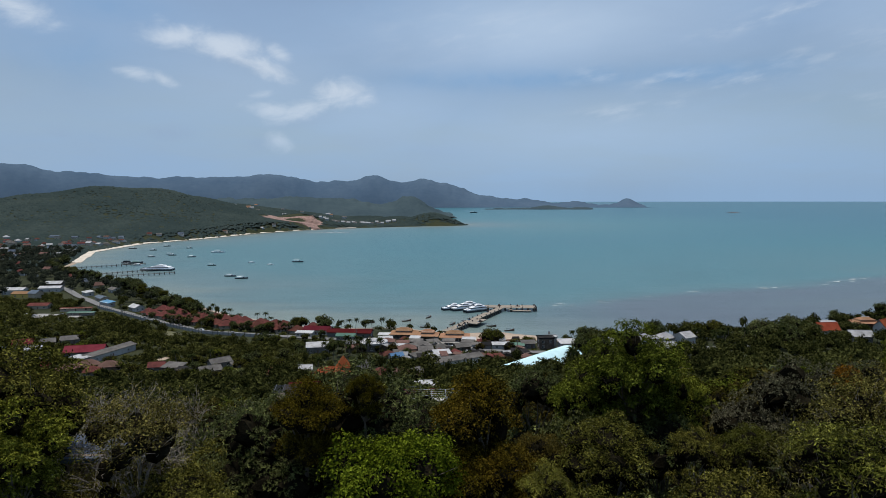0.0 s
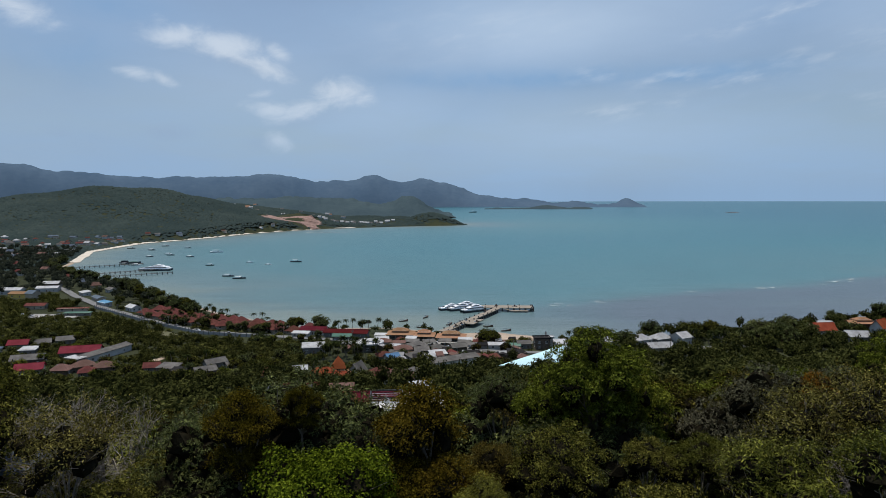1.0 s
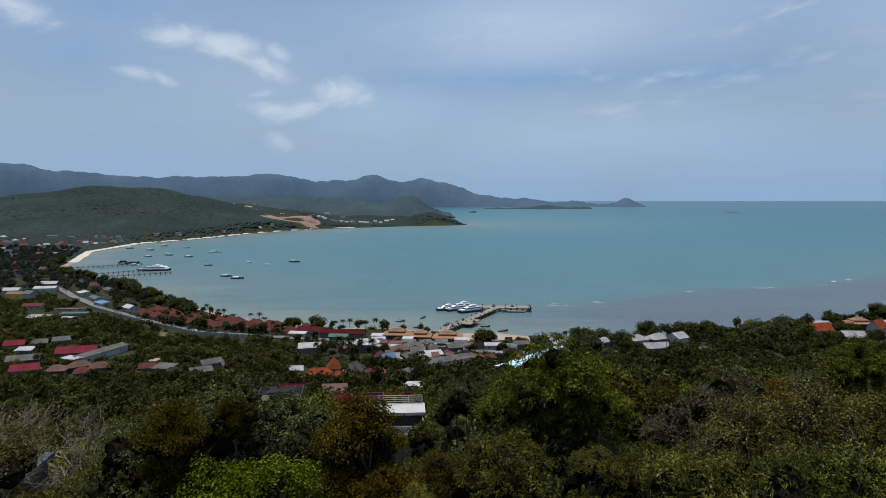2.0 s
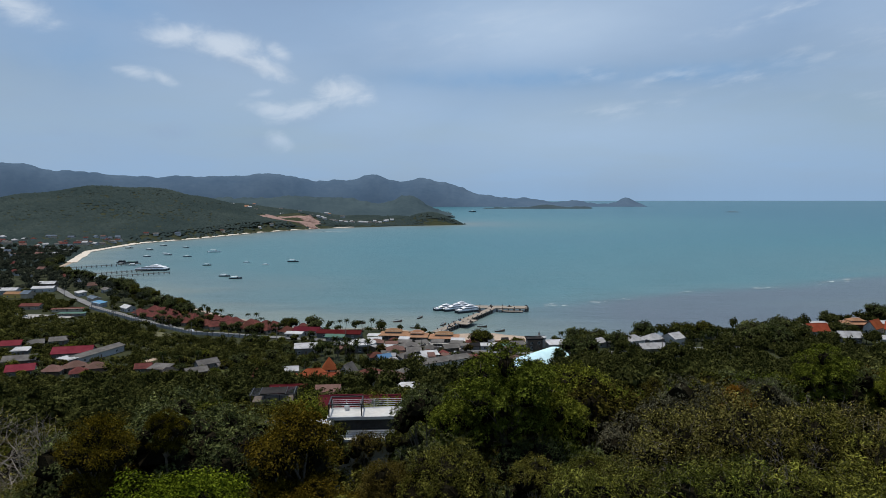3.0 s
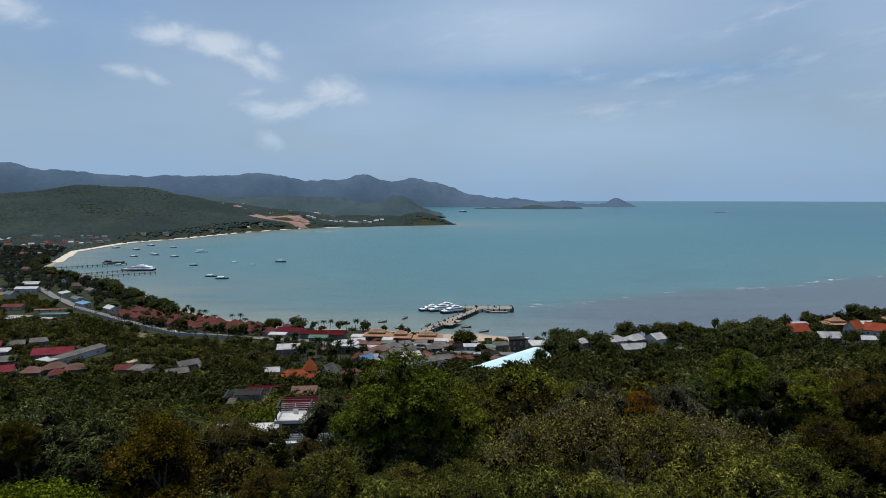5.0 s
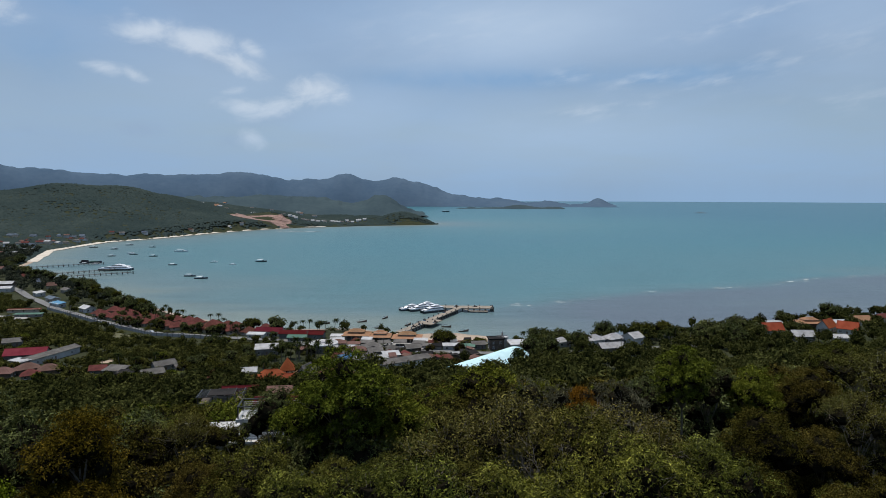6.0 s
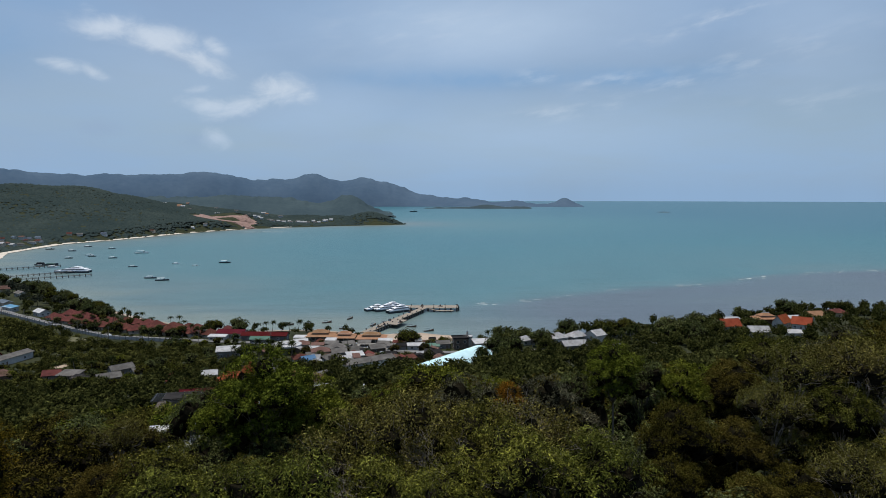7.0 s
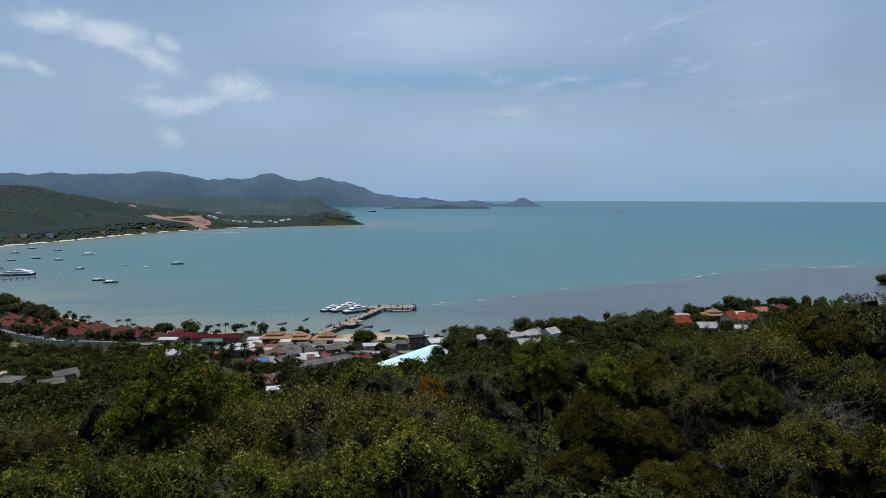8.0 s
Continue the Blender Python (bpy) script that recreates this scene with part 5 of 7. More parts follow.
_pole = None
for _x, _y in resample(ROAD[1:], 34.0):
    _m = pose(_x + 1.5, _y - 3.5, height_at(_x + 1.5, _y - 3.5), 0, 0, (_x * 3) % 60)
    if _pole is None:
        _pole = utility_pole()
        _pole.matrix_basis = _m
    else:
        copy_thing(_pole, _m)


def round_hall(x, y, radius, h):
    z = height_at(x, y)
    root = thing("round_hall", pose(x, y, z), "round white market hall with a flat ringed roof", "hall")
    g, r = Geo(), Geo()
    n = 20

    def ring(geo, ra, z0, rb, z1):
        k = len(geo.v)
        for i in range(n):
            a = 2 * math.pi * i / n
            geo.v += [(ra * math.cos(a), ra * math.sin(a), z0), (rb * math.cos(a), rb * math.sin(a), z1)]
        for i in range(n):
            j = (i + 1) % n
            geo.f.append((k + 2 * i, k + 2 * j, k + 2 * j + 1, k + 2 * i + 1))

    ring(g, radius, -1, radius, h)
    ring(r, radius + 1.2, h - 0.2, radius + 1.2, h + 0.7)
    ring(r, radius + 1.2, h + 0.7, radius * 0.5, h + 1.1)
    ring(r, radius * 0.5, h + 1.1, radius * 0.5, h + 1.6)
    ring(r, radius * 0.5, h + 1.6, 0.05, h + 2.3)
    part("wall", g, M_GREYWALL, root)
    part("roof", r, R_WHITE, root)
    for i in range(12):
        ob = new("window", WINDOW)
        ob.parent, ob.matrix_basis = root, pose(0, 0, 1.7, 0, 0, i * 30) @ pose(0, -radius - 0.02, 0)
        pn = new("pane", PANE)
        pn.parent = ob
    keep_clear(x, y, radius)


round_hall(-46, 393, 8.0, 4.4)
house(49.5, 334, 48, 55, 16, 4.0, "curve", 3.4, W, R_PALEBLUE, over=0.8, name="market_hall", group="", label="long white hall with a curved pale-blue metal roof", clear=15, view=22)


def terrace_house():
    """A white flat-roofed hillside house with railed terraces."""
    root = thing("terrace_house", pose(-1.9, 76, 64.0, 0, 0, 4), "white hillside house with a flat roof terrace and steel railings", "house")
    part("wall", Geo().box(0, -0.5, -2.6, 8.2, 3.0, 10.5), M_WHITEWALL, root)
    part("side_terrace", Geo().box(-8.6, 0.8, -2.6, 8.6, 7.0, 8.0).box(-8.6, 0.8, 5.4, 9.0, 7.4, 0.25), M_WHITEWALL, root)
    part("roof_slab", Geo().box(0, -0.7, 7.9, 9.0, 3.6, 0.35), M_WHITEWALL, root)
    part("glass_front", Geo().box(0.2, -2.06, 6.55, 7.8, 0.12, 1.3), M_PANE, root, "dark glass front")
    part("balcony", Geo().box(0.2, -2.9, 5.75, 8.4, 1.7, 0.25), M_WHITEWALL, root)
    post = Geo().tube([((0, 0, 0), 0.035), ((0, 0, 1.0), 0.035)], 6).mesh("railing_post", M_STEEL)
    for y, z in ((-3.65, 6.0), (1.0, 8.25)):
        rail = Geo()
        for k in (0.25, 0.5, 0.75, 1.0):
            rail.tube([((-4.2, y, z + k), 0.03), ((4.2, y, z + k), 0.03)], 5)
        railing = part("railing", rail, M_STEEL, root)
        for i in range(6):
            ob = new("railing_post", post)
            ob.parent, ob.matrix_basis = railing, pose(-4.2 + 1.68 * i, y, z)
    frame_ = Geo()
    for x in (-4.3, -0.5):
        frame_.box(x, -2.1, 8.25, 0.14, 0.14, 1.35).box(x, 0.8, 8.25, 0.14, 0.14, 1.35)
        frame_.box(x, -0.65, 9.6, 0.14, 3.04, 0.14)
    frame_.box(-2.4, -2.1, 9.6, 3.66, 0.14, 0.14).box(-2.4, 0.8, 9.6, 3.66, 0.14, 0.14)
    part("pergola_frame", frame_, M_BLACKSTEEL, root, "black steel pergola frame")
    part("roof_tank", Geo().tube([((-2.4, 0.2, 8.25), 0.3), ((-2.4, 0.2, 8.8), 0.32), ((-2.4, 0.2, 9.0), 0.18)], 10), M_STEEL, root)
    keep_clear(-2, 76, 5.5, 24)
    keep_clear(-10, 76, 4.0, 18)


terrace_house()


def dark_pergola():
    root = thing("pergola", pose(-46.5, 196, 29.0, 0, 0, 8) @ Matrix.Diagonal((1.55, 1.2, 0.82, 1)), "dark-framed roof terrace under construction on a slope house", "pergola")
    part("wall", Geo().box(0, 0, -1.5, 8.0, 6.0, 9.5), M_WOODWALL, root)
    for x in (-4.2, -1.4, 1.4, 4.2):
        for y in (-3.2, 3.2):
            part("post", Geo().box(x, y, 0, 0.22, 0.22, 10.4), M_BLACKSTEEL, root)
    beam = Geo().box(0, 0, 0, 9.2, 0.16, 0.2).mesh("beam", M_BLACKSTEEL)
    for i in range(9):
        ob = new("beam", beam)
        ob.parent, ob.matrix_basis = root, pose(0, -3.2 + 0.8 * i, 10.4)
    cross = Geo().box(0, 0, 0, 0.16, 6.8, 0.2).mesh("cross_beam", M_BLACKSTEEL)
    for i in range(6):
        ob = new("cross_beam", cross)
        ob.parent, ob.matrix_basis = root, pose(-4.2 + 1.68 * i, 0, 10.62)
    part("solar_panel", Geo().box(0, 0, 10.85, 5.0, 5.6, 0.08), R_DARK, root)
    keep_clear(-46.5, 196, 8, 22)


dark_pergola()

# the panelled wall between the road and the scrub
boundary = thing("boundary_wall", Matrix(), "long pale concrete-panel wall with dark posts beside the road", "wall")
_line = resample(np.array([(-301, 546), (-232, 487), (-171, 441), (-118, 427)], float), 4.0)
_panel = Geo().box(0, 0, -0.8, 3.8, 0.14, 2.9).box(0, 0, 2.1, 3.84, 0.26, 0.14).mesh("panel", mat("pale_wall_panel", (0.24, 0.235, 0.23), (0.38, 0.37, 0.36), size=5, rough=0.85, bump=0.15, stain=(0.2, 0.19, 0.18)))
_post = Geo().box(0, 0, -0.8, 0.3, 0.34, 4.0, top=(0.8, 0.8)).mesh("post", M_PILE)
for (_ax, _ay), (_bx, _by) in zip(_line[:-1], _line[1:]):
    _a = math.degrees(math.atan2(_by - _ay, _bx - _ax))
    _z = height_at(_ax, _ay)
    for _n, _m, _u, _v in (("panel", _panel, (_ax + _bx) / 2, (_ay + _by) / 2), ("post", _post, _ax, _ay)):
        _o = new(_n, _m)
        _o.parent, _o.matrix_basis = boundary, pose(_u, _v, _z, 0, 0, _a)


# ---- the ferry pier ----
def pier_main():
    root = thing("pier", Matrix(), "long concrete ferry pier with a wide head on dark piles", "pier")
    ax, ay, bx, by = 0.0, 449.0, 43.5, 539.0
    n = math.hypot(bx - ax, by - ay)
    ang = math.degrees(math.atan2(by - ay, bx - ax))
    part("deck", Geo().box((ax + bx) / 2, (ay + by) / 2, 2.55, n + 6, 6.0, 0.55, ang), M_CONCRETE, root)
    part("platform", Geo().box(22, 483, 2.5, 20, 9, 0.55, ang), M_CONCRETE, root)
    part("head", Geo().box(52, 548, 2.56, 46, 13, 0.6, -4), M_CONCRETE, root)
    part("landing", Geo().box(63, 538.5, 0.8, 15, 4, 0.4, -4), M_CONCRETE, root)
    stairs = Geo()
    for i in range(9):
        stairs.box(50.5 + 0.75 * i, 539.6, 2.5 - 0.2 * i, 0.8, 3, 0.22, -4)
    part("steps", stairs, M_CONCRETE, root)
    pile = Geo().tube([((0, 0, -4), 0.6), ((0, 0, 2.56), 0.58)], 8).mesh("pile", M_PILE)
    beam = Geo().box(0, 0, 1.4, 0.9, 6.2, 1.15).mesh("cross_beam", M_PILE)
    bollard = Geo().tube([((0, 0, 3.05), 0.34), ((0, 0, 3.6), 0.3), ((0, 0, 3.7), 0.5), ((0, 0, 4.05), 0.46)], 8).mesh("bollard", M_BLACKSTEEL)
    lamp = Geo().tube([((0, 0, 3.0), 0.09), ((0, 0, 7.4), 0.06)], 6).box(0, 0.5, 7.3, 0.18, 1.1, 0.12).mesh("lamp_post", M_STEEL)
    ux, uy = (bx - ax) / n, (by - ay) / n
    for i in range(22):
        t = n * (i + 0.3) / 22
        px, py = ax + ux * t, ay + uy * t
        for s_ in (-2.5, 0, 2.5):
            ob = new("pile", pile)
            ob.parent, ob.matrix_basis = root, pose(px - uy * s_, py + ux * s_, 0)
        ob = new("cross_beam", beam)
        ob.parent, ob.matrix_basis = root, pose(px, py, 0, 0, 0, ang)
        for s_ in (-2.8, 2.8):
            if i % 2 == (s_ > 0):
                ob = new("bollard", bollard)
                ob.parent, ob.matrix_basis = root, pose(px - uy * s_, py + ux * s_, 0.05)
        if i % 6 == 3:
            ob = new("lamp_post", lamp)
            ob.parent, ob.matrix_basis = root, pose(px - uy * 2.7, py + ux * 2.7, 0, 0, 0, ang + 180)
    for i in range(10):
        for j, v in enumerate((-5.8, 0, 5.8)):
            u = -22 + 44 * i / 9
            c, s_ = math.cos(radians(-4)), math.sin(radians(-4))
            ob = new("pile", pile)
            ob.parent, ob.matrix_basis = root, pose(52 + u * c - v * s_, 548 + u * s_ + v * c, 0)
            if j != 1 and i % 2:
                ob = new("bollard", bollard)
                ob.parent, ob.matrix_basis = root, pose(52 + u * c - v * s_, 548 + u * s_ + v * c, 0.1)
    for i in range(4):
        ob = new("fender_pile", Geo().tube([((0, 0, -4), 0.4), ((0, 0, 4.2), 0.4)], 8).mesh("fender_pile", M_PILE))
        ob.parent, ob.matrix_basis = root, pose(75.5, 541 + 3.8 * i, 0)


pier_main()


def crate_stack(x, y, z, turn, label):
    """A few weathered crates and a tarpaulin roll left on the pier."""
    root = thing("crate_stack", pose(x, y, z, 0, 0, turn), label, "crates", "cargo on the pier")
    for k, (u, v, w, h) in enumerate(((0, 0, 1.3, 1.0), (1.5, 0.2, 1.1, 0.8), (0.1, 0.1, 1.0, 0.7))):
        part("crate", Geo().box(u, v, 1.0 if k == 2 else 0.0, w, w * 0.8, h, 7 * k, top=(0.97, 0.97)), M_WOODWALL, root)
    part("tarpaulin", Geo().tube([((-1.4, -0.7, 0.25), 0.26), ((-1.3, 0.7, 0.27), 0.28)], 8), R_BLUE, root)
    return root


_stack = crate_stack(8.5, 463, 3.1, 30, "weathered crates and a blue tarpaulin on the pier deck")
for _x, _y, _t in ((17.0, 487, 70), (24.5, 480, 20), (33.0, 521, 60), (44.0, 549, 10), (60.0, 548, -20), (13.0, 471, 110)):
    copy_thing(_stack, pose(_x, _y, 3.1, 0, 0, _t))


def jetty(ax, ay, bx, by, label):
    root = thing("jetty", Matrix(), label, "jetty", "jetties in the bay")
    n = math.hypot(bx - ax, by - ay)
    ang = math.degrees(math.atan2(by - ay, bx - ax))
    part("deck", Geo().box((ax + bx) / 2, (ay + by) / 2, 1.9, n, 2.6, 0.4, ang), M_PILE, root)
    pile = Geo().tube([((0, 0, -3), 0.28), ((0, 0, 3.2), 0.28)], 6).mesh("pile", M_PILE)
    rail = Geo().box((ax + bx) / 2, (ay + by) / 2, 3.0, n, 0.12, 0.12, ang)
    part("rail", rail, M_PILE, root)
    k = int(n / 6)
    for i in range(k + 1):
        for s_ in (-1.2, 1.2):
            ob = new("pile", pile)
            ob.parent, ob.matrix_basis = root, pose(ax + (bx - ax) * i / k - s_ * math.sin(radians(ang)), ay + (by - ay) * i / k + s_ * math.cos(radians(ang)), 0)


jetty(-520, 868, -441, 930, "thin timber jetty on dark piles")
jetty(-450, 792, -380, 860, "long timber jetty with a ferry alongside")
jetty(-420, 768, -350, 818, "long timber jetty on dark piles")


# ---- boats ----
def hull_geo(length, beam, depth, bow=0.3, flare=0.15, transom=0.8):
    """A hull in sections: pointed and raised at the bow, square at the stern."""
    g = Geo()
    n = 9
    for i in range(n):
        t = i / (n - 1)
        x = -length / 2 + length * t
        w = beam / 2 * (transom + (1 - transom) * min(1, t / 0.3)) * (1 if t < 0.55 else max(0.03, 1 - ((t - 0.55) / 0.45) ** 1.9))
        z = depth * (1 + bow * max(0, t - 0.35) ** 1.5 * 2)
        g.v += [(x, -w, z), (x, -w * (0.75 - flare), -0.3), (x, w * (0.75 - flare), -0.3), (x, w, z)]
    for i in range(n - 1):
        k = 4 * i
        g.f += [(k, k + 1, k + 5, k + 4), (k + 1, k + 2, k + 6, k + 5), (k + 2, k + 3, k + 7, k + 6), (k + 3, k, k + 4, k + 7)]
    g.f += [(3, 2, 1, 0), (4 * n - 4, 4 * n - 3, 4 * n - 2, 4 * n - 1)]
    return g


def moulded(profile, wide, narrow, y=0.0):
    """A body with the side view given as x, z points, narrower towards its top, with rounded shoulders."""
    g = Geo()
    low, high = min(z for _, z in profile), max(z for _, z in profile)
    cx = sum(x for x, _ in profile) / len(profile)
    rows = []
    for s_, inset in ((-1, 0.0), (-1, 0.06), (1, 0.06), (1, 0.0)):
        k = len(g.v)
        for x, z in profile:
            half = 0.5 * (wide + (narrow - wide) * (z - low) / (high - low))
            e = 1.0 if inset else 0.97
            g.v.append((cx + (x - cx) * e, y + s_ * half * (1 - (0.06 if inset else 0.0)), low + (z - low) * e))
        rows.append(k)
    n = len(profile)
    for r0, r1 in zip(rows[:-1], rows[1:]):
        for i in range(n):
            j = (i + 1) % n
            g.f.append((r0 + i, r0 + j, r1 + j, r1 + i))
    g.f.append(tuple(rows[0] + i for i in range(n))[::-1])
    g.f.append(tuple(rows[-1] + i for i in range(n)))
    return g


def ferry(m, length, label, group, roofed=True):
    """A twin-hulled ferry: dark lower hulls, a raked white body with window bands, bridge, mast and railings."""
    root = thing("passenger_ferry", m, label, "ferry", group)
    k, b = length, length * 0.29
    h = k * (0.052 if length > 30 else 0.075)
    for s_ in (-1, 1):
        hull = hull_geo(k, b * 0.32, h * 1.25, 0.4)
        hull.v = [(x, y + s_ * b * 0.34, z) for x, y, z in hull.v]
        part("hull", hull, M_DARKHULL, root)
    part("main_deck", moulded([(-k * 0.48, h), (k * 0.47, h * 1.1), (k * 0.49, h * 1.5), (k * 0.3, h * 1.65), (-k * 0.48, h * 1.5)], b, b * 0.96), M_HULL, root)
    cabin = part("cabin", moulded([(-k * 0.42, h * 1.5), (k * 0.36, h * 1.5), (k * 0.24, h * 2.25), (k * 0.12, h * 2.6), (-k * 0.36, h * 2.6), (-k * 0.41, h * 2.3)], b * 0.9, b * 0.78), M_HULL, root)
    part("window_band", moulded([(-k * 0.38, h * 1.85), (k * 0.312, h * 1.85), (k * 0.245, h * 2.24), (-k * 0.37, h * 2.2)], b * 0.885, b * 0.86), M_PANE, cabin)
    upper = part("upper_cabin", moulded([(-k * 0.28, h * 2.6), (k * 0.14, h * 2.6), (k * 0.04, h * 3.25), (-k * 0.04, h * 3.45), (-k * 0.24, h * 3.4)], b * 0.66, b * 0.52), M_HULL, root)
    part("window_band", moulded([(-k * 0.22, h * 2.85), (k * 0.107, h * 2.85), (k * 0.06, h * 3.15), (-k * 0.21, h * 3.15)], b * 0.645, b * 0.6), M_PANE, upper)
    part("bridge", Geo().box(-k * 0.1, 0, h * 3.4, k * 0.12, b * 0.4, h * 0.3, top=(0.7, 0.85)), M_HULL, root)
    mast = Geo().tube([((-k * 0.12, 0, h * 3.6), 0.12), ((-k * 0.15, 0, h * 4.6), 0.06)], 6).box(-k * 0.13, 0, h * 4.1, 0.12, b * 0.25, 0.12)
    part("mast", mast, M_STEEL, root)
    for s_ in (-1, 1):
        rail = Geo().tube([((-k * 0.45, s_ * b * 0.47, h * 2.0), 0.05), ((k * 0.40, s_ * b * 0.44, h * 2.05), 0.05)], 4)
        for i in range(9):
            x = k * (-0.45 + 0.85 * i / 8)
            rail.tube([((x, s_ * b * 0.46, h * 1.5), 0.04), ((x, s_ * b * 0.46, h * 2.02), 0.04)], 4)
        part("railing", rail, M_STEEL, root)
    return root


def work_boat(m, length, label):
    """A long dark supply boat with a low wheelhouse aft and an open deck."""
    root = thing("work_boat", m, label, "boat", "boats moored in the bay")
    part("hull", hull_geo(length, length * 0.2, length * 0.05, 1.0), M_DARKHULL, root)
    part("deck_cargo", moulded([(-length * 0.05, length * 0.05), (length * 0.36, length * 0.05), (length * 0.3, length * 0.09), (length * 0.02, length * 0.085)], length * 0.14, length * 0.11), R_TEAL, root)
    house_ = part("wheelhouse", moulded([(-length * 0.42, length * 0.05), (-length * 0.12, length * 0.05), (-length * 0.17, length * 0.12), (-length * 0.4, length * 0.12)], length * 0.15, length * 0.12), R_DARK, root)
    part("window_band", moulded([(-length * 0.39, length * 0.085), (-length * 0.142, length * 0.085), (-length * 0.16, length * 0.108), (-length * 0.39, length * 0.108)], length * 0.138, length * 0.128), M_PANE, house_)
    part("mast", Geo().tube([((-length * 0.25, 0, length * 0.12), 0.1), ((-length * 0.25, 0, length * 0.19), 0.05)], 5), M_STEEL, root)
    return root


def speedboat(m, length, hull_mat, label, group="boats moored in the bay"):
    root = thing("speedboat", m, label, "boat", group)
    part("hull", hull_geo(length, length * 0.26, length * 0.085, 0.4), hull_mat, root)
    part("canopy", Geo().box(-length * 0.1, 0, length * 0.2, length * 0.5, length * 0.22, 0.12, top=(0.95, 0.9)), M_HULL, root)
    post = Geo()
    for x in (-0.33, -0.1, 0.13):
        for s_ in (-1, 1):
            post.tube([((x * length, s_ * length * 0.095, length * 0.08), 0.05), ((x * length, s_ * length * 0.095, length * 0.2), 0.05)], 5)
    part("canopy_frame", post, M_STEEL, root)
    part("windscreen", Geo().box(length * 0.14, 0, length * 0.085, length * 0.1, length * 0.2, length * 0.07, top=(0.5, 0.85)), M_PANE, root)
    part("engine", Geo().box(-length * 0.52, 0, 0.1, 0.6, 1.3, length * 0.09, top=(0.7, 0.9)), M_BLACKSTEEL, root)
    return root


def longtail(m, length, label):
    root = thing("longtail_boat", m, label, "boat", "boats moored in the bay")
    part("hull", hull_geo(length, length * 0.17, 0.7, 1.5, transom=0.45), M_WOODHULL, root)
    part("canopy", Geo().box(-length * 0.1, 0, 1.9, length * 0.4, length * 0.15, 0.1, top=(0.95, 0.8)), R_BLUEGREY, root)
    for x in (-0.27, 0.07):
        for s_ in (-1, 1):
            part("canopy_post", Geo().tube([((x * length, s_ * length * 0.06, 0.5), 0.04), ((x * length, s_ * length * 0.06, 1.9), 0.04)], 5), M_PILE, root)
    part("engine_shaft", Geo().tube([((-length * 0.42, 0, 1.1), 0.12), ((-length * 0.55, 0, 0.9), 0.06), ((-length * 0.8, 0, 0.1), 0.04)], 5), M_BLACKSTEEL, root)
    return root


ferry(pose(-390, 858, 0, 0, 0, 183), 42, "large white catamaran ferry beside a jetty", "ferries")
work_boat(pose(-470, 952, 0, 0, 0, -8), 34, "long dark work boat at anchor off a jetty")
for _x, _y, _r, _l in ((4, 551, 205, 19), (13, 549, 208, 22), (24, 541, 212, 23), (17, 560, 203, 21)):
    ferry(pose(_x, _y, 0, 0, 0, _r), _l, "white passenger ferry moored at the pier head", "ferries")
for _i, (_x, _y, _l, _m) in enumerate(((-409, 1140, 22, M_HULL), (-421, 1052, 13, M_DARKHULL), (-467, 1085, 13, M_DARKHULL), (-549, 1193, 14, M_DARKHULL), (-566, 1291, 14, M_DARKHULL),
                                       (-339, 919, 12, M_DARKHULL), (-269, 790, 14, M_DARKHULL), (-248, 768, 15, M_DARKHULL), (-293, 957, 10, M_HULL), (-256, 924, 9, M_HULL),
                                       (-226, 965, 17, M_DARKHULL), (-608, 1235, 15, M_DARKHULL), (-489, 1055, 12, M_DARKHULL), (-447, 922, 14, M_HULL), (-480, 1105, 12, M_HULL),
                                       (-500, 1240, 12, M_DARKHULL), (-470, 935, 12, M_DARKHULL))):
    speedboat(pose(_x, _y, 0, 0, 0, 8 - (_i * 5) % 17), _l, _m, "dark-hulled tour boat at anchor in the bay" if _m is M_DARKHULL else "white motor boat at anchor in the bay")
speedboat(pose(140, 3550, 12, 0, 0, 5), 40, M_DARKHULL, "large dark vessel far out by the headland")
for _i, (_x, _y, _r) in enumerate(((-32, 498, 20), (33, 477, -15), (45, 461, 12), (72, 450, 80), (-60, 491, 10), (-15, 513, 60), (-17, 473, -20), (4, 485, 55), (12, 492, 55))):
    longtail(pose(_x, _y, 0.0, 0, 0, _r), 7.6, "wooden longtail boat with a raised bow near the beach")


# ---- cars ----
def car():
    root = thing("car", Matrix(), "parked car near the shore road", "car", "parked cars")
    body = Geo().box(0, 0, 0.35, 4.3, 1.75, 0.5, top=(0.98, 0.95)).box(-0.2, 0, 0.85, 2.6, 1.6, 0.6, top=(0.7, 0.85))
    part("body", body, M_CARPAINT, root)
    part("windows", Geo().box(-0.2, 0, 0.92, 2.45, 1.62, 0.4, top=(0.8, 0.93)), M_PANE, root)
    wheel = Geo().tube([((0, -0.1, 0), 0.33), ((0, 0.1, 0), 0.33)], 12).mesh("wheel", M_TYRE)
    for x in (-1.35, 1.35):
        for y in (-0.8, 0.8):
            ob = new("wheel", wheel)
            ob.parent, ob.matrix_basis = root, pose(x, y, 0.33)
    return root


_car = car()
_first = True
for _x, _y, _r in ((-8, 395, 20), (4, 396, 60), (9, 397, 60), (-6, 410, 0), (12, 381, 70), (26, 336, 10), (31, 339, 12), (36, 338, 8), (23, 342, 30), (-197, 467, -38), (-174, 449, -38),
                   (-149, 440, -14), (-236, 496, -40), (-205, 352, 20), (-214, 351, 30), (-310, 510, 5), (-330, 506, 0), (-340, 511, 10), (-140, 340, 40), (150, 372, 10), (146, 374, 10), (-72, 318, 80), (67, 235, 30), (71, 238, 40)):
    _m = pose(_x, _y, height_at(_x, _y) + 0.42, 0, 0, _r)
    if _first:
        _car.matrix_basis, _first = _m, False
    else:
        copy_thing(_car, _m)

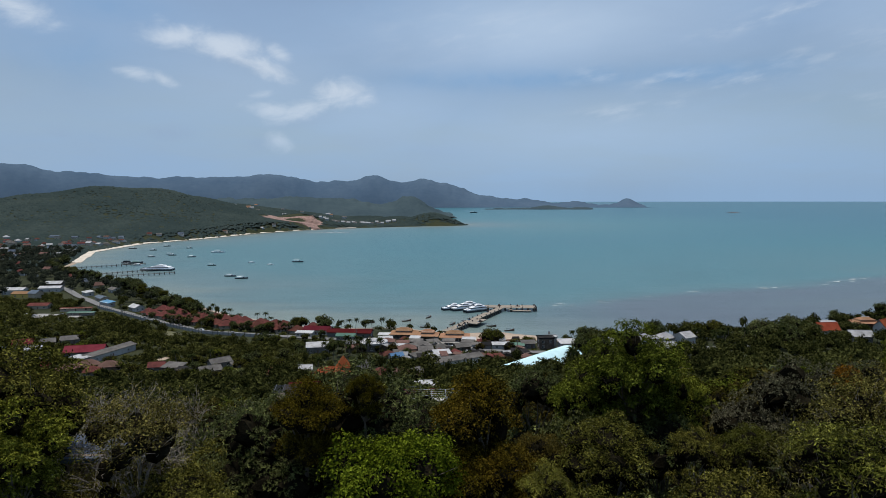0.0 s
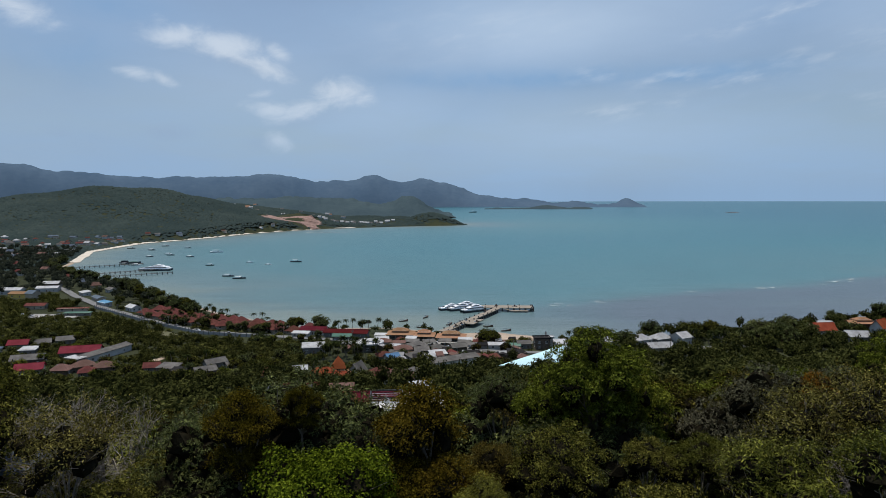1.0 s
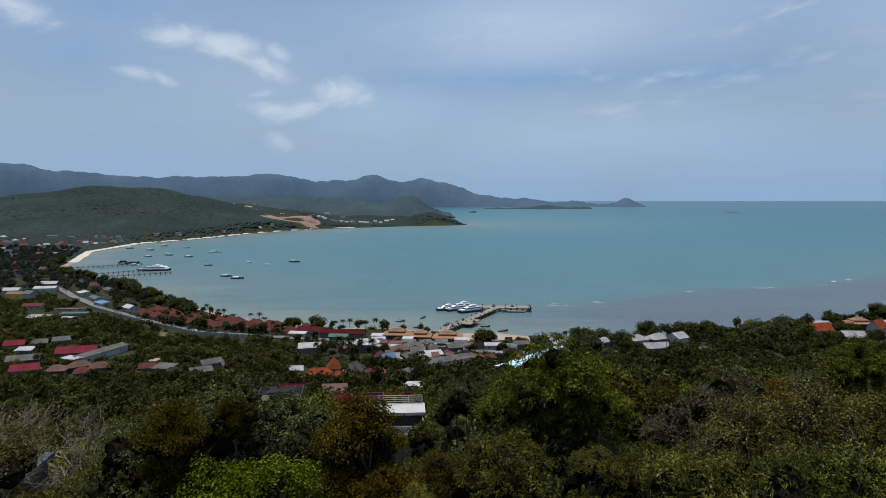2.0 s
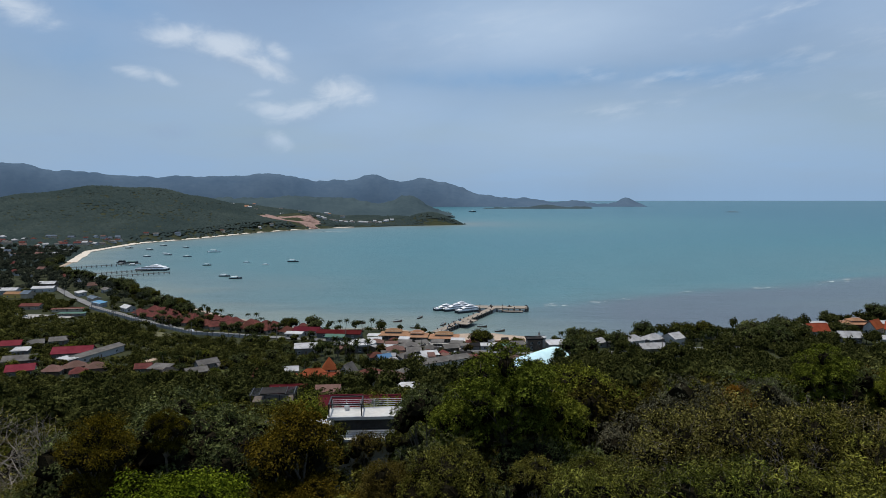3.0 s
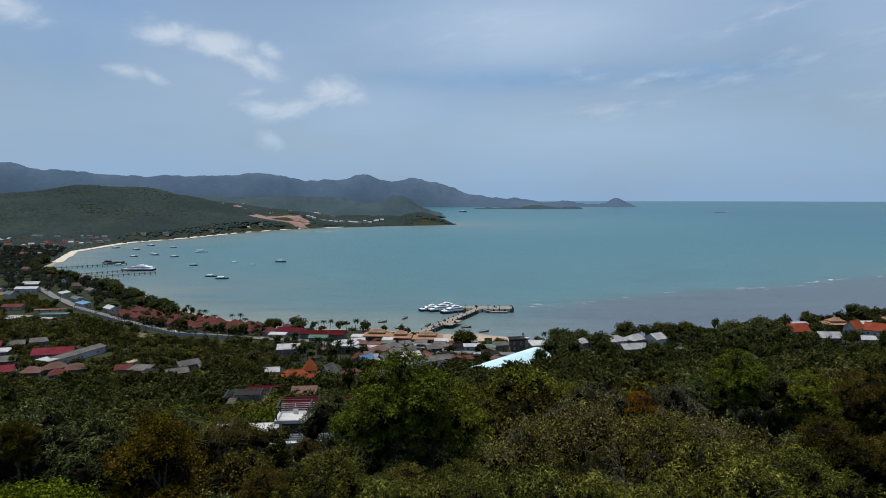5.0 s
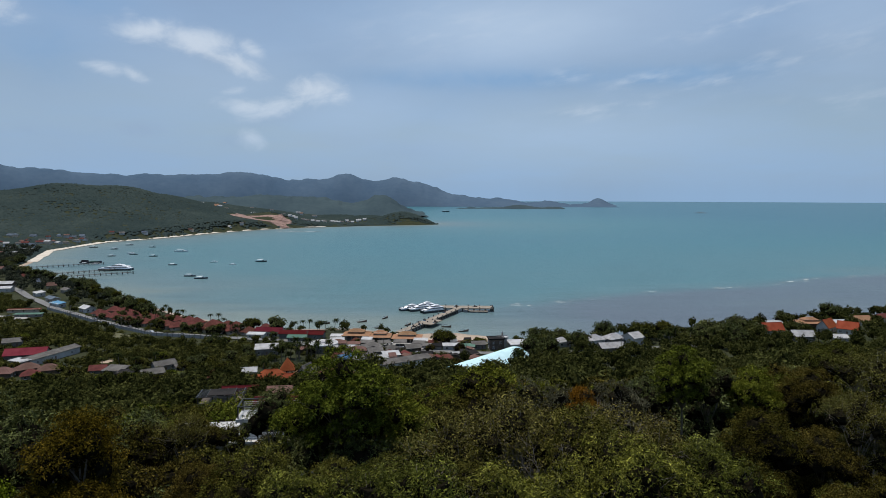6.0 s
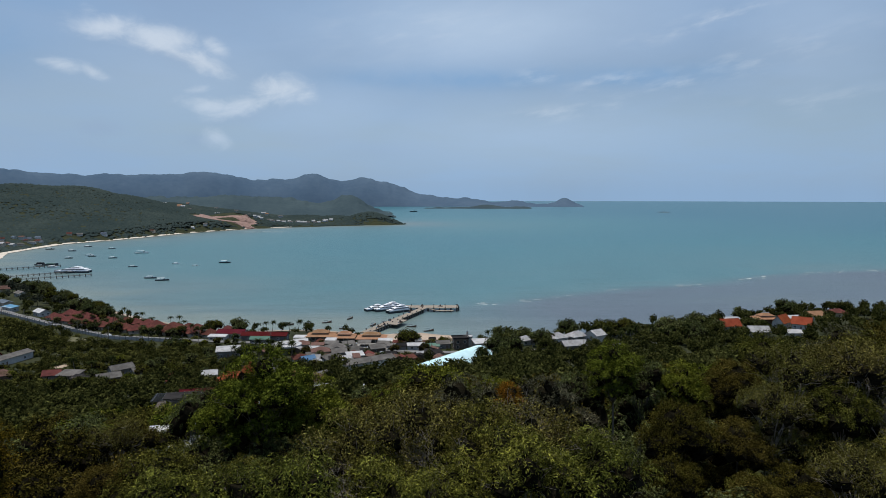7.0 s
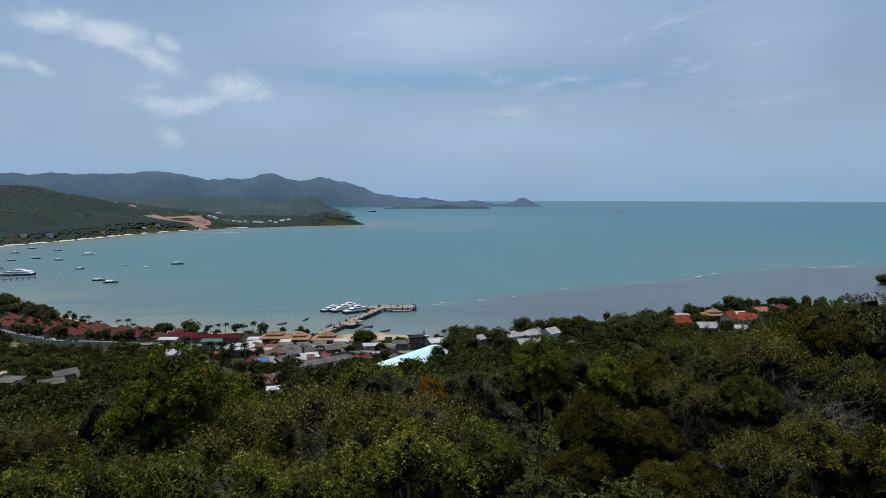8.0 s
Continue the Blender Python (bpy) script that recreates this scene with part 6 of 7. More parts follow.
# ---- far town, scattered along the bay ----
_rng = random.Random(5)
_made = 0
for _ in range(900):
    _x, _y = _rng.uniform(-1050, -330), _rng.uniform(560, 1850) if _made < 80 else _rng.uniform(1000, 1850)
    if math.degrees(math.atan2(_x - 10, _y)) < -40:
        continue
    _s = float(inland(np.array([_x]), np.array([_y]))[0])
    if _s < 16 or _s > 330 or height_at(_x, _y) > 16 or any((_x - c[0]) ** 2 + (_y - c[1]) ** 2 < 220 for c in CLEAR):
        continue
    _roof = _rng.choice([R_TILE, R_GREY, R_WHITE, R_BROWN, R_GREY, R_BROWN, R_WHITE, R_BLUEGREY, R_TILE])
    house(_x, _y, _rng.uniform(-40, 40), _rng.uniform(7, 14), _rng.uniform(6, 9), _rng.choice([3.2, 3.4, 5.6]), _rng.choice(["gable", "hip", "gable"]), _rng.uniform(1.6, 2.8),
          _rng.choice([W, C, W]), _roof, windows=False, group="houses along the far bay", view=12)
    _made += 1
    if _made >= 150:
        break
for _i in range(26):
    _x, _y = -420 + 11 * _i + _rng.uniform(-4, 4), 2085 + 5.5 * _i + _rng.uniform(0, 60)
    if float(inland(np.array([_x]), np.array([_y]))[0]) > 14 and not (_x > -175):
        house(_x, _y, _rng.uniform(-30, 30), 11, 9, 4.5, "gable", 3.2, W, _rng.choice([R_WHITE, R_GREY, R_WHITE]), windows=False, group="houses along the far bay", view=10)

_made = 0
for _ in range(400):
    _x, _y = _rng.uniform(-800, -380), _rng.uniform(2150, 2560)
    if height_at(_x, _y) > 18 and not ((_x + 488) / 120) ** 2 + ((_y - 2020) / 110) ** 2 < 1:
        house(_x, _y, _rng.uniform(-30, 30), _rng.uniform(10, 18), 9, _rng.choice([4.0, 7.0]), "gable", 2.4, W, _rng.choice([R_WHITE, R_GREY, R_TAN]), windows=False, group="houses along the far bay", view=10)
        _made += 1
        if _made >= 14:
            break


# ---- the clay cutting ----
def in_cutting(x, y):
    return ((x + 492) / 96) ** 2 + ((y - 2016) / 92) ** 2 < 1


def clay_cutting():
    """A terraced quarry face of bare red clay on the far hillside."""
    r = random.Random(8)
    n, rows = 60, 15
    g = Geo()
    for j in range(rows):
        v = j / (rows - 1)
        for i in range(n):
            u = i / (n - 1)
            x = -570 + 174 * u + 8 * math.sin(j * 0.9)
            y = 1950 + 120 * v + 6 * math.sin(u * 11 + j)
            hump = 42 * min(1.0, 0.3 + 1.3 * u, 5.0 * (1.02 - u))
            bench = (math.floor(v * 5) + min(1.0, (v * 5 % 1) * 2.2)) / 5
            z = 2 + hump * bench * (0.86 + 0.14 * math.sin(u * 7 + 1)) + r.uniform(-1.4, 1.4)
            edge = i in (0, n - 1) or j == rows - 1
            g.v.append((x, y, height_at(x, y) - 3 if edge else max(z, height_at(x, y) + 1.0) if j else 1.0))
    for j in range(rows - 1):
        for i in range(n - 1):
            k = j * n + i
            g.f.append((k, k + 1, k + n + 1, k + n))
    tagged(new("clay_cutting", g.mesh("clay_cutting", M_CLAY)), "terraced cutting of bare red clay on a far hillside", "quarry")


clay_cutting()

# ---- shore trees and palms, each by itself ----
for _i, (_k, _x, _y, _top, _r) in enumerate((("shore", -238, 548, 15, 9), ("shore", -226, 538, 13, 7), ("shore", -214, 528, 11, 6), ("umbrella", -106, 458, 11, 6), ("shore", -88, 452, 14, 6.5),
                                             ("umbrella", 28, 405, 13, 7), ("shore", 33, 412, 10, 5), ("umbrella", 52, 404, 8, 5), ("umbrella", 44, 403, 7, 4.5), ("shore", 138, 423, 15.5, 7.5),
                                             ("umbrella", 165, 428, 13, 8), ("umbrella", 180, 430, 13, 7), ("shore", 195, 405, 17, 8), ("shore", 205, 413, 18, 8), ("shore", 222, 420, 16, 8),
                                             ("shore", 232, 432, 17, 8), ("shore", 246, 430, 12, 6), ("shore", 285, 470, 13.5, 5.6), ("shore", 331, 486, 16.5, 6.6), ("shore", 341, 490, 14, 5.4),
                                             ("shore", 275, 428, 13, 6), ("shore", 105, 415, 12, 6), ("shore", 88, 408, 14, 7), ("shore", 112, 395, 14, 7), ("shore", -118, 413, 10, 6),
                                             ("shore", -68, 306, 14, 4.5), ("shore", -36, 298, 16, 5), ("shore", -100, 308, 14, 6), ("shore", 80, 372, 16, 7), ("shore", 92, 380, 15, 7),
                                             ("shore", -300, 620, 16, 7), ("shore", -312, 640, 17, 6), ("umbrella", -285, 598, 13, 6), ("shore", -335, 668, 15, 8), ("shore", 215, 398, 16, 8),
                                             ("umbrella", 385, 505, 10, 5), ("shore", 400, 508, 9, 5), ("shore", 620, 655, 12, 8), ("umbrella", 612, 648, 10, 7), ("umbrella", -96, 330, 13, 5))):
    plant(_k, _x, _y, _top, _r, turn=_i * 77 % 360)
for _i, (_x, _y, _top, _rr) in enumerate(((-24, 372, 9, 3.4), (-8, 383, 8, 3.0), (-33, 384, 9, 3.6), (-52, 384, 9, 3.8), (3, 379, 8, 2.8), (20, 384, 9, 3.4), (-19, 368, 8, 3.0), (-42, 386, 8, 3.0), (24, 396, 8, 3.0), (-58, 400, 8, 3.2), (-26, 409, 7, 2.6), (38, 386, 9, 3.6), (12, 366, 9, 3.4), (26, 362, 10, 4.0), (34, 350, 9, 3.6), (-6, 352, 9, 3.6), (-24, 352, 9, 3.4))):
    plant(("mid_dark", "mid_olive", "mid_brown")[_i % 3], _x, _y, _top, _rr, turn=_i * 71 % 360)
_r = random.Random(77)
_walk = resample(COAST[18:25], 11.0)
for _i, (_x, _y) in enumerate(_walk[6:]):
    _k = _r.choice(["shore", "shore", "umbrella", "palm", "shore", "palm"]) if _x < -215 else _r.choice(["palm", "umbrella", "palm", "shore"])
    _u, _w = _x - _r.uniform(6, 13), _y - _r.uniform(6, 13)
    if any((_u - c[0]) ** 2 + (_w - c[1]) ** 2 < (c[2] - 1) ** 2 for c in CLEAR):
        continue
    plant(_k, _u, _w, height_at(_u, _w) + (_r.uniform(9, 14) if _k != "palm" else _r.uniform(6, 9)), 3.4 if _k == "palm" else _r.uniform(4, 6.5), turn=_r.uniform(0, 360))
for _i in range(44):
    _t = _r.random()
    _u, _w = -248 + 140 * _t + _r.uniform(-4, 4), 512 - 66 * _t - 8 * math.sin(math.pi * _t) + _r.choice([-9, -4, 6, 15]) + _r.uniform(-2, 2)
    if not any((_u - c[0]) ** 2 + (_w - c[1]) ** 2 < (c[2] - 2.8) ** 2 for c in CLEAR):
        plant(_r.choice(["mid_dark", "mid_olive", "palm", "mid_dark"]), _u, _w, height_at(_u, _w) + _r.uniform(5.5, 8.5), _r.uniform(2.2, 3.4), turn=_r.uniform(0, 360))
_palms = [(-57, 362), (-51, 367), (-45, 370), (-65, 373), (-54, 379), (-38, 368), (-69, 364), (-212, 510), (-198, 508), (-180, 512), (-172, 500), (-160, 492), (-148, 494), (-140, 486), (-132, 478), (-76, 458), (-66, 456), (-60, 458), (-54, 457), (-48, 456), (-42, 455), (-70, 460),
          (-62, 372), (-56, 368), (-50, 374), (-66, 366), (-46, 364), (-58, 376), (-72, 370), (-40, 372), (-150, 350), (-142, 352), (-134, 356), (-160, 352), (-93, 310), (-68, 330),
          (66, 328), (74, 332), (62, 322), (172, 398), (178, 402), (184, 396), (190, 392), (200, 396), (168, 404), (206, 392), (212, 400), (160, 410), (158, 378), (166, 380),
          (-300, 590), (-320, 655), (-340, 690), (-306, 605), (-360, 700), (310, 470), (250, 446), (80, 412), (96, 418), (-252, 560), (-268, 575), (-190, 520)]
for _i, (_x, _y) in enumerate(_palms):
    _z = height_at(_x, _y)
    plant("palm", _x, _y, _z + 5.4 + (_i * 37 % 11) * 0.3 + (3.2 if _i < 7 or 22 <= _i <= 29 or 36 <= _i <= 49 else 0.0), 3.2 + (_i % 4) * 0.25, turn=(_i * 113) % 360)


# ---- surf on the reef edge ----
def surf():
    r = random.Random(31)
    g = Geo()
    for _ in range(120):
        u = r.random()
        x = 95 + 620 * u
        y = float(np.interp(x, REEF_EDGE[:, 0], REEF_EDGE[:, 1])) + r.gauss(0, 5)
        if noise.noise(Vector((x / 40, 7.3, 0))) < -0.05:
            continue
        n, w, d = 10, r.uniform(2, 8), r.uniform(0.3, 1.0)
        ring = []
        for i in range(n):
            a = 2 * math.pi * i / n
            k = r.uniform(0.6, 1.15)
            px, py = w * k * math.cos(a), d * k * math.sin(a)
            ring.append((x + px * 0.93 - py * 0.3, y + px * 0.3 + py * 0.93, 0.25 + 0.1 * r.random()))
        g.face_set(ring, [tuple(range(n))])
    for _ in range(26):
        x, y, w, n = -330 + r.gauss(0, 34), 1795 + r.gauss(0, 9), r.uniform(8, 26), 10
        g.face_set([(x + w * r.uniform(0.7, 1.1) * math.cos(2 * math.pi * i / n), y + 2.2 * r.uniform(0.7, 1.1) * math.sin(2 * math.pi * i / n), 0.3) for i in range(n)], [tuple(range(n))])
    tagged(new("surf", g.mesh("surf", mat("sea_foam", (0.30, 0.36, 0.38), (0.58, 0.61, 0.62), size=5, rough=0.9))), "broken white surf along the reef edge", "surf", kind="stuff")


surf()


# ---- planting ----
NEAR = [("mango", -2.6, 24.8, 90.4, 3.3), ("bright", -0.9, 20.1, 88.7, 2.1), ("yellow", 2.0, 24.4, 89.9, 1.8), ("yellow", -3.9, 20.9, 90.6, 1.15), ("yellow", -2.0, 22.2, 90.45, 0.7),
        ("mango", -5.6, 23.4, 89.4, 2.2), ("mango", -1.4, 22.6, 89.0, 2.0), ("mango", -4.5, 22.0, 88.4, 1.9), ("mango", -2.7, 21.2, 87.3, 1.8), ("mango", 0.4, 23.4, 87.8, 1.8), ("mango", -7.0, 22.2, 87.6, 1.8), ("mango", 0.2, 26.6, 88.6, 2.2), ("yellow", 3.2, 22.6, 87.7, 1.5), ("yellow", 1.2, 22.6, 87.6, 1.3), ("long", 4.3, 20.8, 87.6, 0.9),
        ("bare", -10.9, 21.8, 90.4, 2.0), ("olive", -7.4, 19.2, 88.3, 1.6), ("olive", -10.9, 23.2, 86.5, 1.5), ("dry", -13.4, 23.3, 86.4, 1.6), ("olive", -8.4, 24.4, 87.0, 1.7),
        ("olive", -13.4, 19.6, 92.0, 2.4), ("fresh", -11.9, 18.0, 91.0, 1.5), ("olive", -16.5, 24.0, 91.8, 3.0), ("bare", -14.6, 27.4, 90.4, 2.8), ("bare", -11.6, 28.6, 89.6, 2.6), ("dry", -9.5, 20.4, 90.2, 1.8),
        ("olive", -6.4, 17.6, 88.2, 1.7), ("dry", -4.2, 15.8, 87.6, 1.6), ("silver", -21.0, 31.0, 88.0, 3.2), ("mango", -9.0, 29.5, 87.2, 2.8), ("brown", -6.2, 30.0, 86.8, 2.6),
        ("fresh", 11.3, 35.0, 90.1, 2.7), ("fresh", 13.7, 36.8, 87.9, 2.5), ("fresh", 9.0, 36.6, 87.4, 2.3), ("mango", 6.6, 39.6, 86.2, 2.4), ("mango", 8.0, 34.0, 85.0, 2.6), ("mango", 12.6, 33.4, 85.2, 2.6),
        ("olive", 8.1, 27.4, 87.1, 2.2), ("olive", 11.9, 27.2, 86.7, 1.4), ("olive", 14.0, 27.0, 86.9, 1.5), ("brown", 5.2, 28.4, 86.0, 1.6),
        ("silver", 19.2, 38.0, 84.9, 2.5), ("silver", 22.8, 39.6, 86.8, 2.7), ("silver", 29.4, 42.8, 85.7, 2.3), ("rust", 26.0, 39.2, 86.2, 1.2), ("silver", 31.5, 42.2, 83.3, 2.6), ("silver", 26.6, 40.6, 83.6, 2.6), ("mango", 17.4, 33.0, 84.2, 2.6),
        ("dry", 16.8, 23.8, 89.8, 2.2), ("dry", 19.4, 24.2, 90.5, 2.3), ("olive", 21.7, 23.4, 90.2, 2.0), ("dry", 24.0, 23.9, 89.9, 2.2), ("bare", 20.6, 22.6, 90.7, 1.8), ("bare", 17.4, 21.6, 89.5, 1.4), ("olive", 17.9, 22.4, 89.0, 1.6), ("dry", 14.6, 22.6, 88.4, 1.8), ("bare", 23.4, 25.4, 90.9, 1.9), ("olive", 25.6, 24.6, 88.8, 1.8),
        ("long", 15.3, 16.8, 90.8, 1.6), ("long", 18.4, 16.8, 90.3, 1.6), ("long", 22.8, 19.0, 90.5, 1.7), ("long", 20.2, 18.8, 89.7, 1.6), ("long", 12.4, 17.4, 90.2, 1.5), ("olive", 9.4, 18.2, 88.6, 1.8), ("long", 25.4, 19.4, 90.0, 1.6), ("olive", 5.4, 18.4, 88.0, 1.6),
        ("brown", 34.9, 34.0, 86.5, 2.3), ("brown", 38.4, 33.8, 85.4, 2.0), ("brown", 33.0, 31.0, 84.6, 1.9), ("mango", 29.4, 34.2, 83.6, 2.4), ("mango", 30.5, 29.0, 84.0, 2.2), ("brown", 36.0, 28.0, 84.6, 2.2),
        ("dry", 43.4, 36.4, 89.1, 2.4), ("dry", 46.6, 35.6, 89.6, 2.6), ("olive", 44.6, 33.6, 87.4, 2.0), ("dry", 41.0, 34.6, 87.2, 2.0), ("olive", 48.8, 38.0, 89.4, 3.0), ("bare", 47.8, 33.0, 88.4, 2.2), ("brown", 52.8, 38.0, 90.6, 3.0), ("mango", 57.0, 38.0, 91.2, 3.2), ("dry", 50.5, 33.0, 88.4, 2.6), ("brown", 54.0, 31.0, 88.2, 2.8), ("olive", 45.4, 28.6, 86.4, 2.2), ("dry", 41.4, 28.0, 86.0, 2.2), ("olive", 49.0, 26.5, 86.6, 2.4), ("mango", 45.0, 40.0, 85.6, 2.4),
        ("fresh", 35.5, 46.4, 87.3, 2.2), ("mango", 38.4, 48.2, 85.2, 2.2), ("fresh", 41.4, 47.2, 85.4, 2.2), ("mango", 33.2, 48.4, 84.2, 2.4), ("olive", 48.9, 48.2, 87.0, 2.8), ("brown", 45.2, 46.0, 85.6, 2.4), ("silver", 53.0, 45.0, 88.6, 3.4), ("mango", 60.0, 44.0, 90.0, 3.4), ("olive", 64.0, 35.0, 90.5, 3.2),
        ("mid_fresh", 23.5, 77.0, 77.6, 4.0), ("mid_fresh", 27.6, 74.0, 75.4, 3.4), ("mid_brown", 31.0, 70.0, 76.0, 3.6), ("mid_olive", 19.0, 72.0, 75.6, 3.2), ("brown", 40.5, 31.0, 83.8, 2.0), ("brown", 43.6, 31.4, 84.2, 2.0), ("olive", 37.6, 30.4, 83.6, 1.8), ("brown", 47.4, 29.4, 85.0, 2.0),
        ("mid_olive", -4.4, 66.0, 74.4, 1.9), ("mid_brown", -7.4, 65.0, 75.2, 2.0), ("mid_brown", -1.0, 68.5, 72.4, 2.2), ("mid_olive", 2.6, 69.0, 72.8, 2.0), ("mid_dark", -4.6, 68.0, 71.6, 2.2), ("mid_olive", -8.2, 68.4, 73.6, 2.2), ("mid_brown", -11.8, 69.0, 73.2, 2.4), ("mid_dark", -15.4, 69.5, 74.2, 2.4), ("dry", -8.5, 63.0, 76.4, 2.6), ("mid_brown", -12.6, 64.0, 74.6, 3.0), ("mid_olive", -4.6, 58.0, 74.8, 2.4), ("mid_brown", -16.5, 62.0, 75.6, 3.2)]
for _i, (_k, _x, _y, _top, _r) in enumerate(NEAR):
    plant(_k, _x, _y, _top, _r, turn=(_i * 137) % 360)

rng = random.Random(21)
cells = {}

# shade trees in the gardens of the inland village
_r = random.Random(33)
_set = []
for _ in range(1600):
    _x, _y = _r.uniform(-300, -70), _r.uniform(306, 428)
    if is_clear(_x, _y, -2.2, True) or any((_x - a) ** 2 + (_y - b) ** 2 < 50 for a, b in _set):
        continue
    if not any(abs(_x - h[0]) < 17 and -20 < _y - h[1] < 14 for h in VILLAGE):
        continue
    _set.append((_x, _y))
    plant(_r.choice(["mid_dark", "mid_olive", "mid_dark", "mid_fresh"]), _x, _y, height_at(_x, _y) + _r.uniform(3.6, 7.2), _r.uniform(2.4, 4.0), turn=_r.uniform(0, 360))
    if len(_set) >= 70:
        break


def fits(x, y, gap):
    """True, and the place is taken, where no other plant stands nearer than gap."""
    cx, cy = int(x // 9), int(y // 9)
    for i in (-1, 0, 1):
        for j in (-1, 0, 1):
            for a, b in cells.get((cx + i, cy + j), ()):
                if (x - a) ** 2 + (y - b) ** 2 < gap * gap:
                    return False
    cells.setdefault((cx, cy), []).append((x, y))
    return True


for _, _x, _y, _, _ in NEAR:
    fits(_x, _y, 0.1)


def bearing_of(x, y):
    return math.degrees(math.atan2(x - 10, y)), math.hypot(x - 10, y)


# low growth close under the camera, then the wooded slope
count = 0
for _ in range(6000):
    x, y = rng.uniform(-45, 95), rng.uniform(11, 62)
    b, d = bearing_of(x, y)
    if b < -48 or b > 60 or d < 15.5 or is_clear(x, y, 1.5) or not fits(x, y, 4.2):
        continue
    right = max(0.0, min(1.0, (b + 5) / 40))
    steep = (0.46 - 0.09 * right if d < 45 else 0.37 - 0.08 * right) - 0.07 * max(0.0, min(1.0, (b - 24) / 14))
    z = height_at(x, y)
    top = min(z + rng.uniform(3.4, 8), 97.2 - steep * d - rng.uniform(0, 4.5))
    if top < z + 2.2:
        continue
    kind = rng.choice(["mango", "brown", "olive", "mango"]) if d < 36 else rng.choice(["mid_dark", "mid_brown", "mid_olive", "mid_dark"])
    plant(kind, x, y, top, rng.uniform(2.6, 3.8), turn=rng.uniform(0, 360))
    count += 1
    if count >= 90:
        break

count = 0
for _ in range(9000):
    x, y = rng.uniform(-140, 190), rng.uniform(30, 170)
    b, d = bearing_of(x, y)
    if b < -46 or b > 58 or d < 58 or d > 175 or is_clear(x, y, 2.0) or not fits(x, y, 7.0):
        continue
    z = height_at(x, y)
    top = min(z + rng.uniform(5, 12.5), 97.5 - (0.30 - 0.07 * max(0, min(1, (b + 2) / 25)) - 0.05 * max(0, min(1, (b - 25) / 15))) * d - rng.uniform(0, 4.0))
    if top < z + 2.5:
        continue
    plant(rng.choice(["mid_dark", "mid_brown", "mid_olive", "mid_olive", "mid_fresh", "mid_brown"]), x, y, top, rng.uniform(3.4, 5.8), turn=rng.uniform(0, 360))
    count += 1
    if count >= 225:
        break


def fast_mesh(name, verts, tris, material):
    me = bpy.data.meshes.new(name)
    me.vertices.add(len(verts))
    me.vertices.foreach_set("co", np.ascontiguousarray(verts, np.float32).ravel())
    me.loops.add(len(tris) * 3)
    me.loops.foreach_set("vertex_index", np.ascontiguousarray(tris, np.int32).ravel())
    me.polygons.add(len(tris))
    me.polygons.foreach_set("loop_start", np.arange(0, len(tris) * 3, 3, dtype=np.int32))
    me.materials.append(material)
    me.update()
    me.validate()
    return me


def scattered(name, label, category, templates, places, material):
    """One mesh of many plants: places are x, y, z, reach, height, turn."""
    vs, ts, k = [], [], 0
    for i, (x, y, z, kr, kz, turn) in enumerate(places):
        v, t = templates[i % len(templates)]
        c, s_ = math.cos(turn), math.sin(turn)
        w = np.stack([x + kr * (v[:, 0] * c - v[:, 1] * s_), y + kr * (v[:, 0] * s_ + v[:, 1] * c), z + kz * v[:, 2]], -1)
        vs.append(w)
        ts.append(t + k)
        k += len(v)
    return tagged(new(name, fast_mesh(name, np.concatenate(vs), np.concatenate(ts), material)), label, category, kind="stuff")


def crown_template(seed, radius, height, lobes, leaf, width, spread=0.4):
    r = random.Random(seed)
    g = Geo()
    masses = lobes_of(r, radius, height, lobes)
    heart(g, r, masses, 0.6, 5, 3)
    g.blades(*tuft_arrays(r, boughs(r, masses, 4, 0.5), leaf * 1.2, 4, leaf, width, spread, 0.1, 0.25))
    g.tube([((0, 0, -0.5), 0.2), ((0, 0, height * 0.7), 0.1)], 4)
    tris = []
    for f in g.f:
        tris += [(f[0], f[i], f[i + 1]) for i in range(1, len(f) - 1)]
    return np.array(g.v), np.array(tris)


WOODS = [crown_template(50 + i, 4.0, 8.5, 6 + i % 2, 0.85, 0.7) for i in range(6)]
SCRUB = [crown_template(70 + i, 3.0, 3.2, 4, 0.7, 0.6, 0.3) for i in range(4)]
woods, scrub, bay = [], [], []
def spots(seed, n, x0, x1, y0, y1):
    """Random places with their distance from the shore and the ridge and their height."""
    rs = np.random.RandomState(seed)
    xs, ys = rs.uniform(x0, x1, n), rs.uniform(y0, y1, n)
    return zip(xs.tolist(), ys.tolist(), inland(xs, ys).tolist(), segment_distance(xs, ys, RIDGE).tolist(), land_height(xs, ys).tolist())


for x, y, shore, r, z in spots(1, 26000, -420, 420, 80, 640):
    b, d = bearing_of(x, y)
    if b < -44 or b > 54 or d < 165 or shore < 9 or is_clear(x, y, 2.5):
        continue
    south = road_side(x, y)
    if r < 330 or (x > 85 and shore > 12):
        if fits(x, y, 7.0):
            h = rng.uniform(0.55, 1.35)
            woods.append((x, y, z, rng.uniform(0.75, 1.35), h, rng.uniform(0, 6.28)))
    elif x < -70 and south < -9:
        if fits(x, y, 3.7):
            scrub.append((x, y, z, rng.uniform(0.8, 1.5), rng.uniform(0.7, 1.5), rng.uniform(0, 6.28)))
    elif rng.random() < 0.25 and fits(x, y, 8.0):
        woods.append((x, y, z, rng.uniform(0.5, 0.9), rng.uniform(0.5, 0.95), rng.uniform(0, 6.28)))
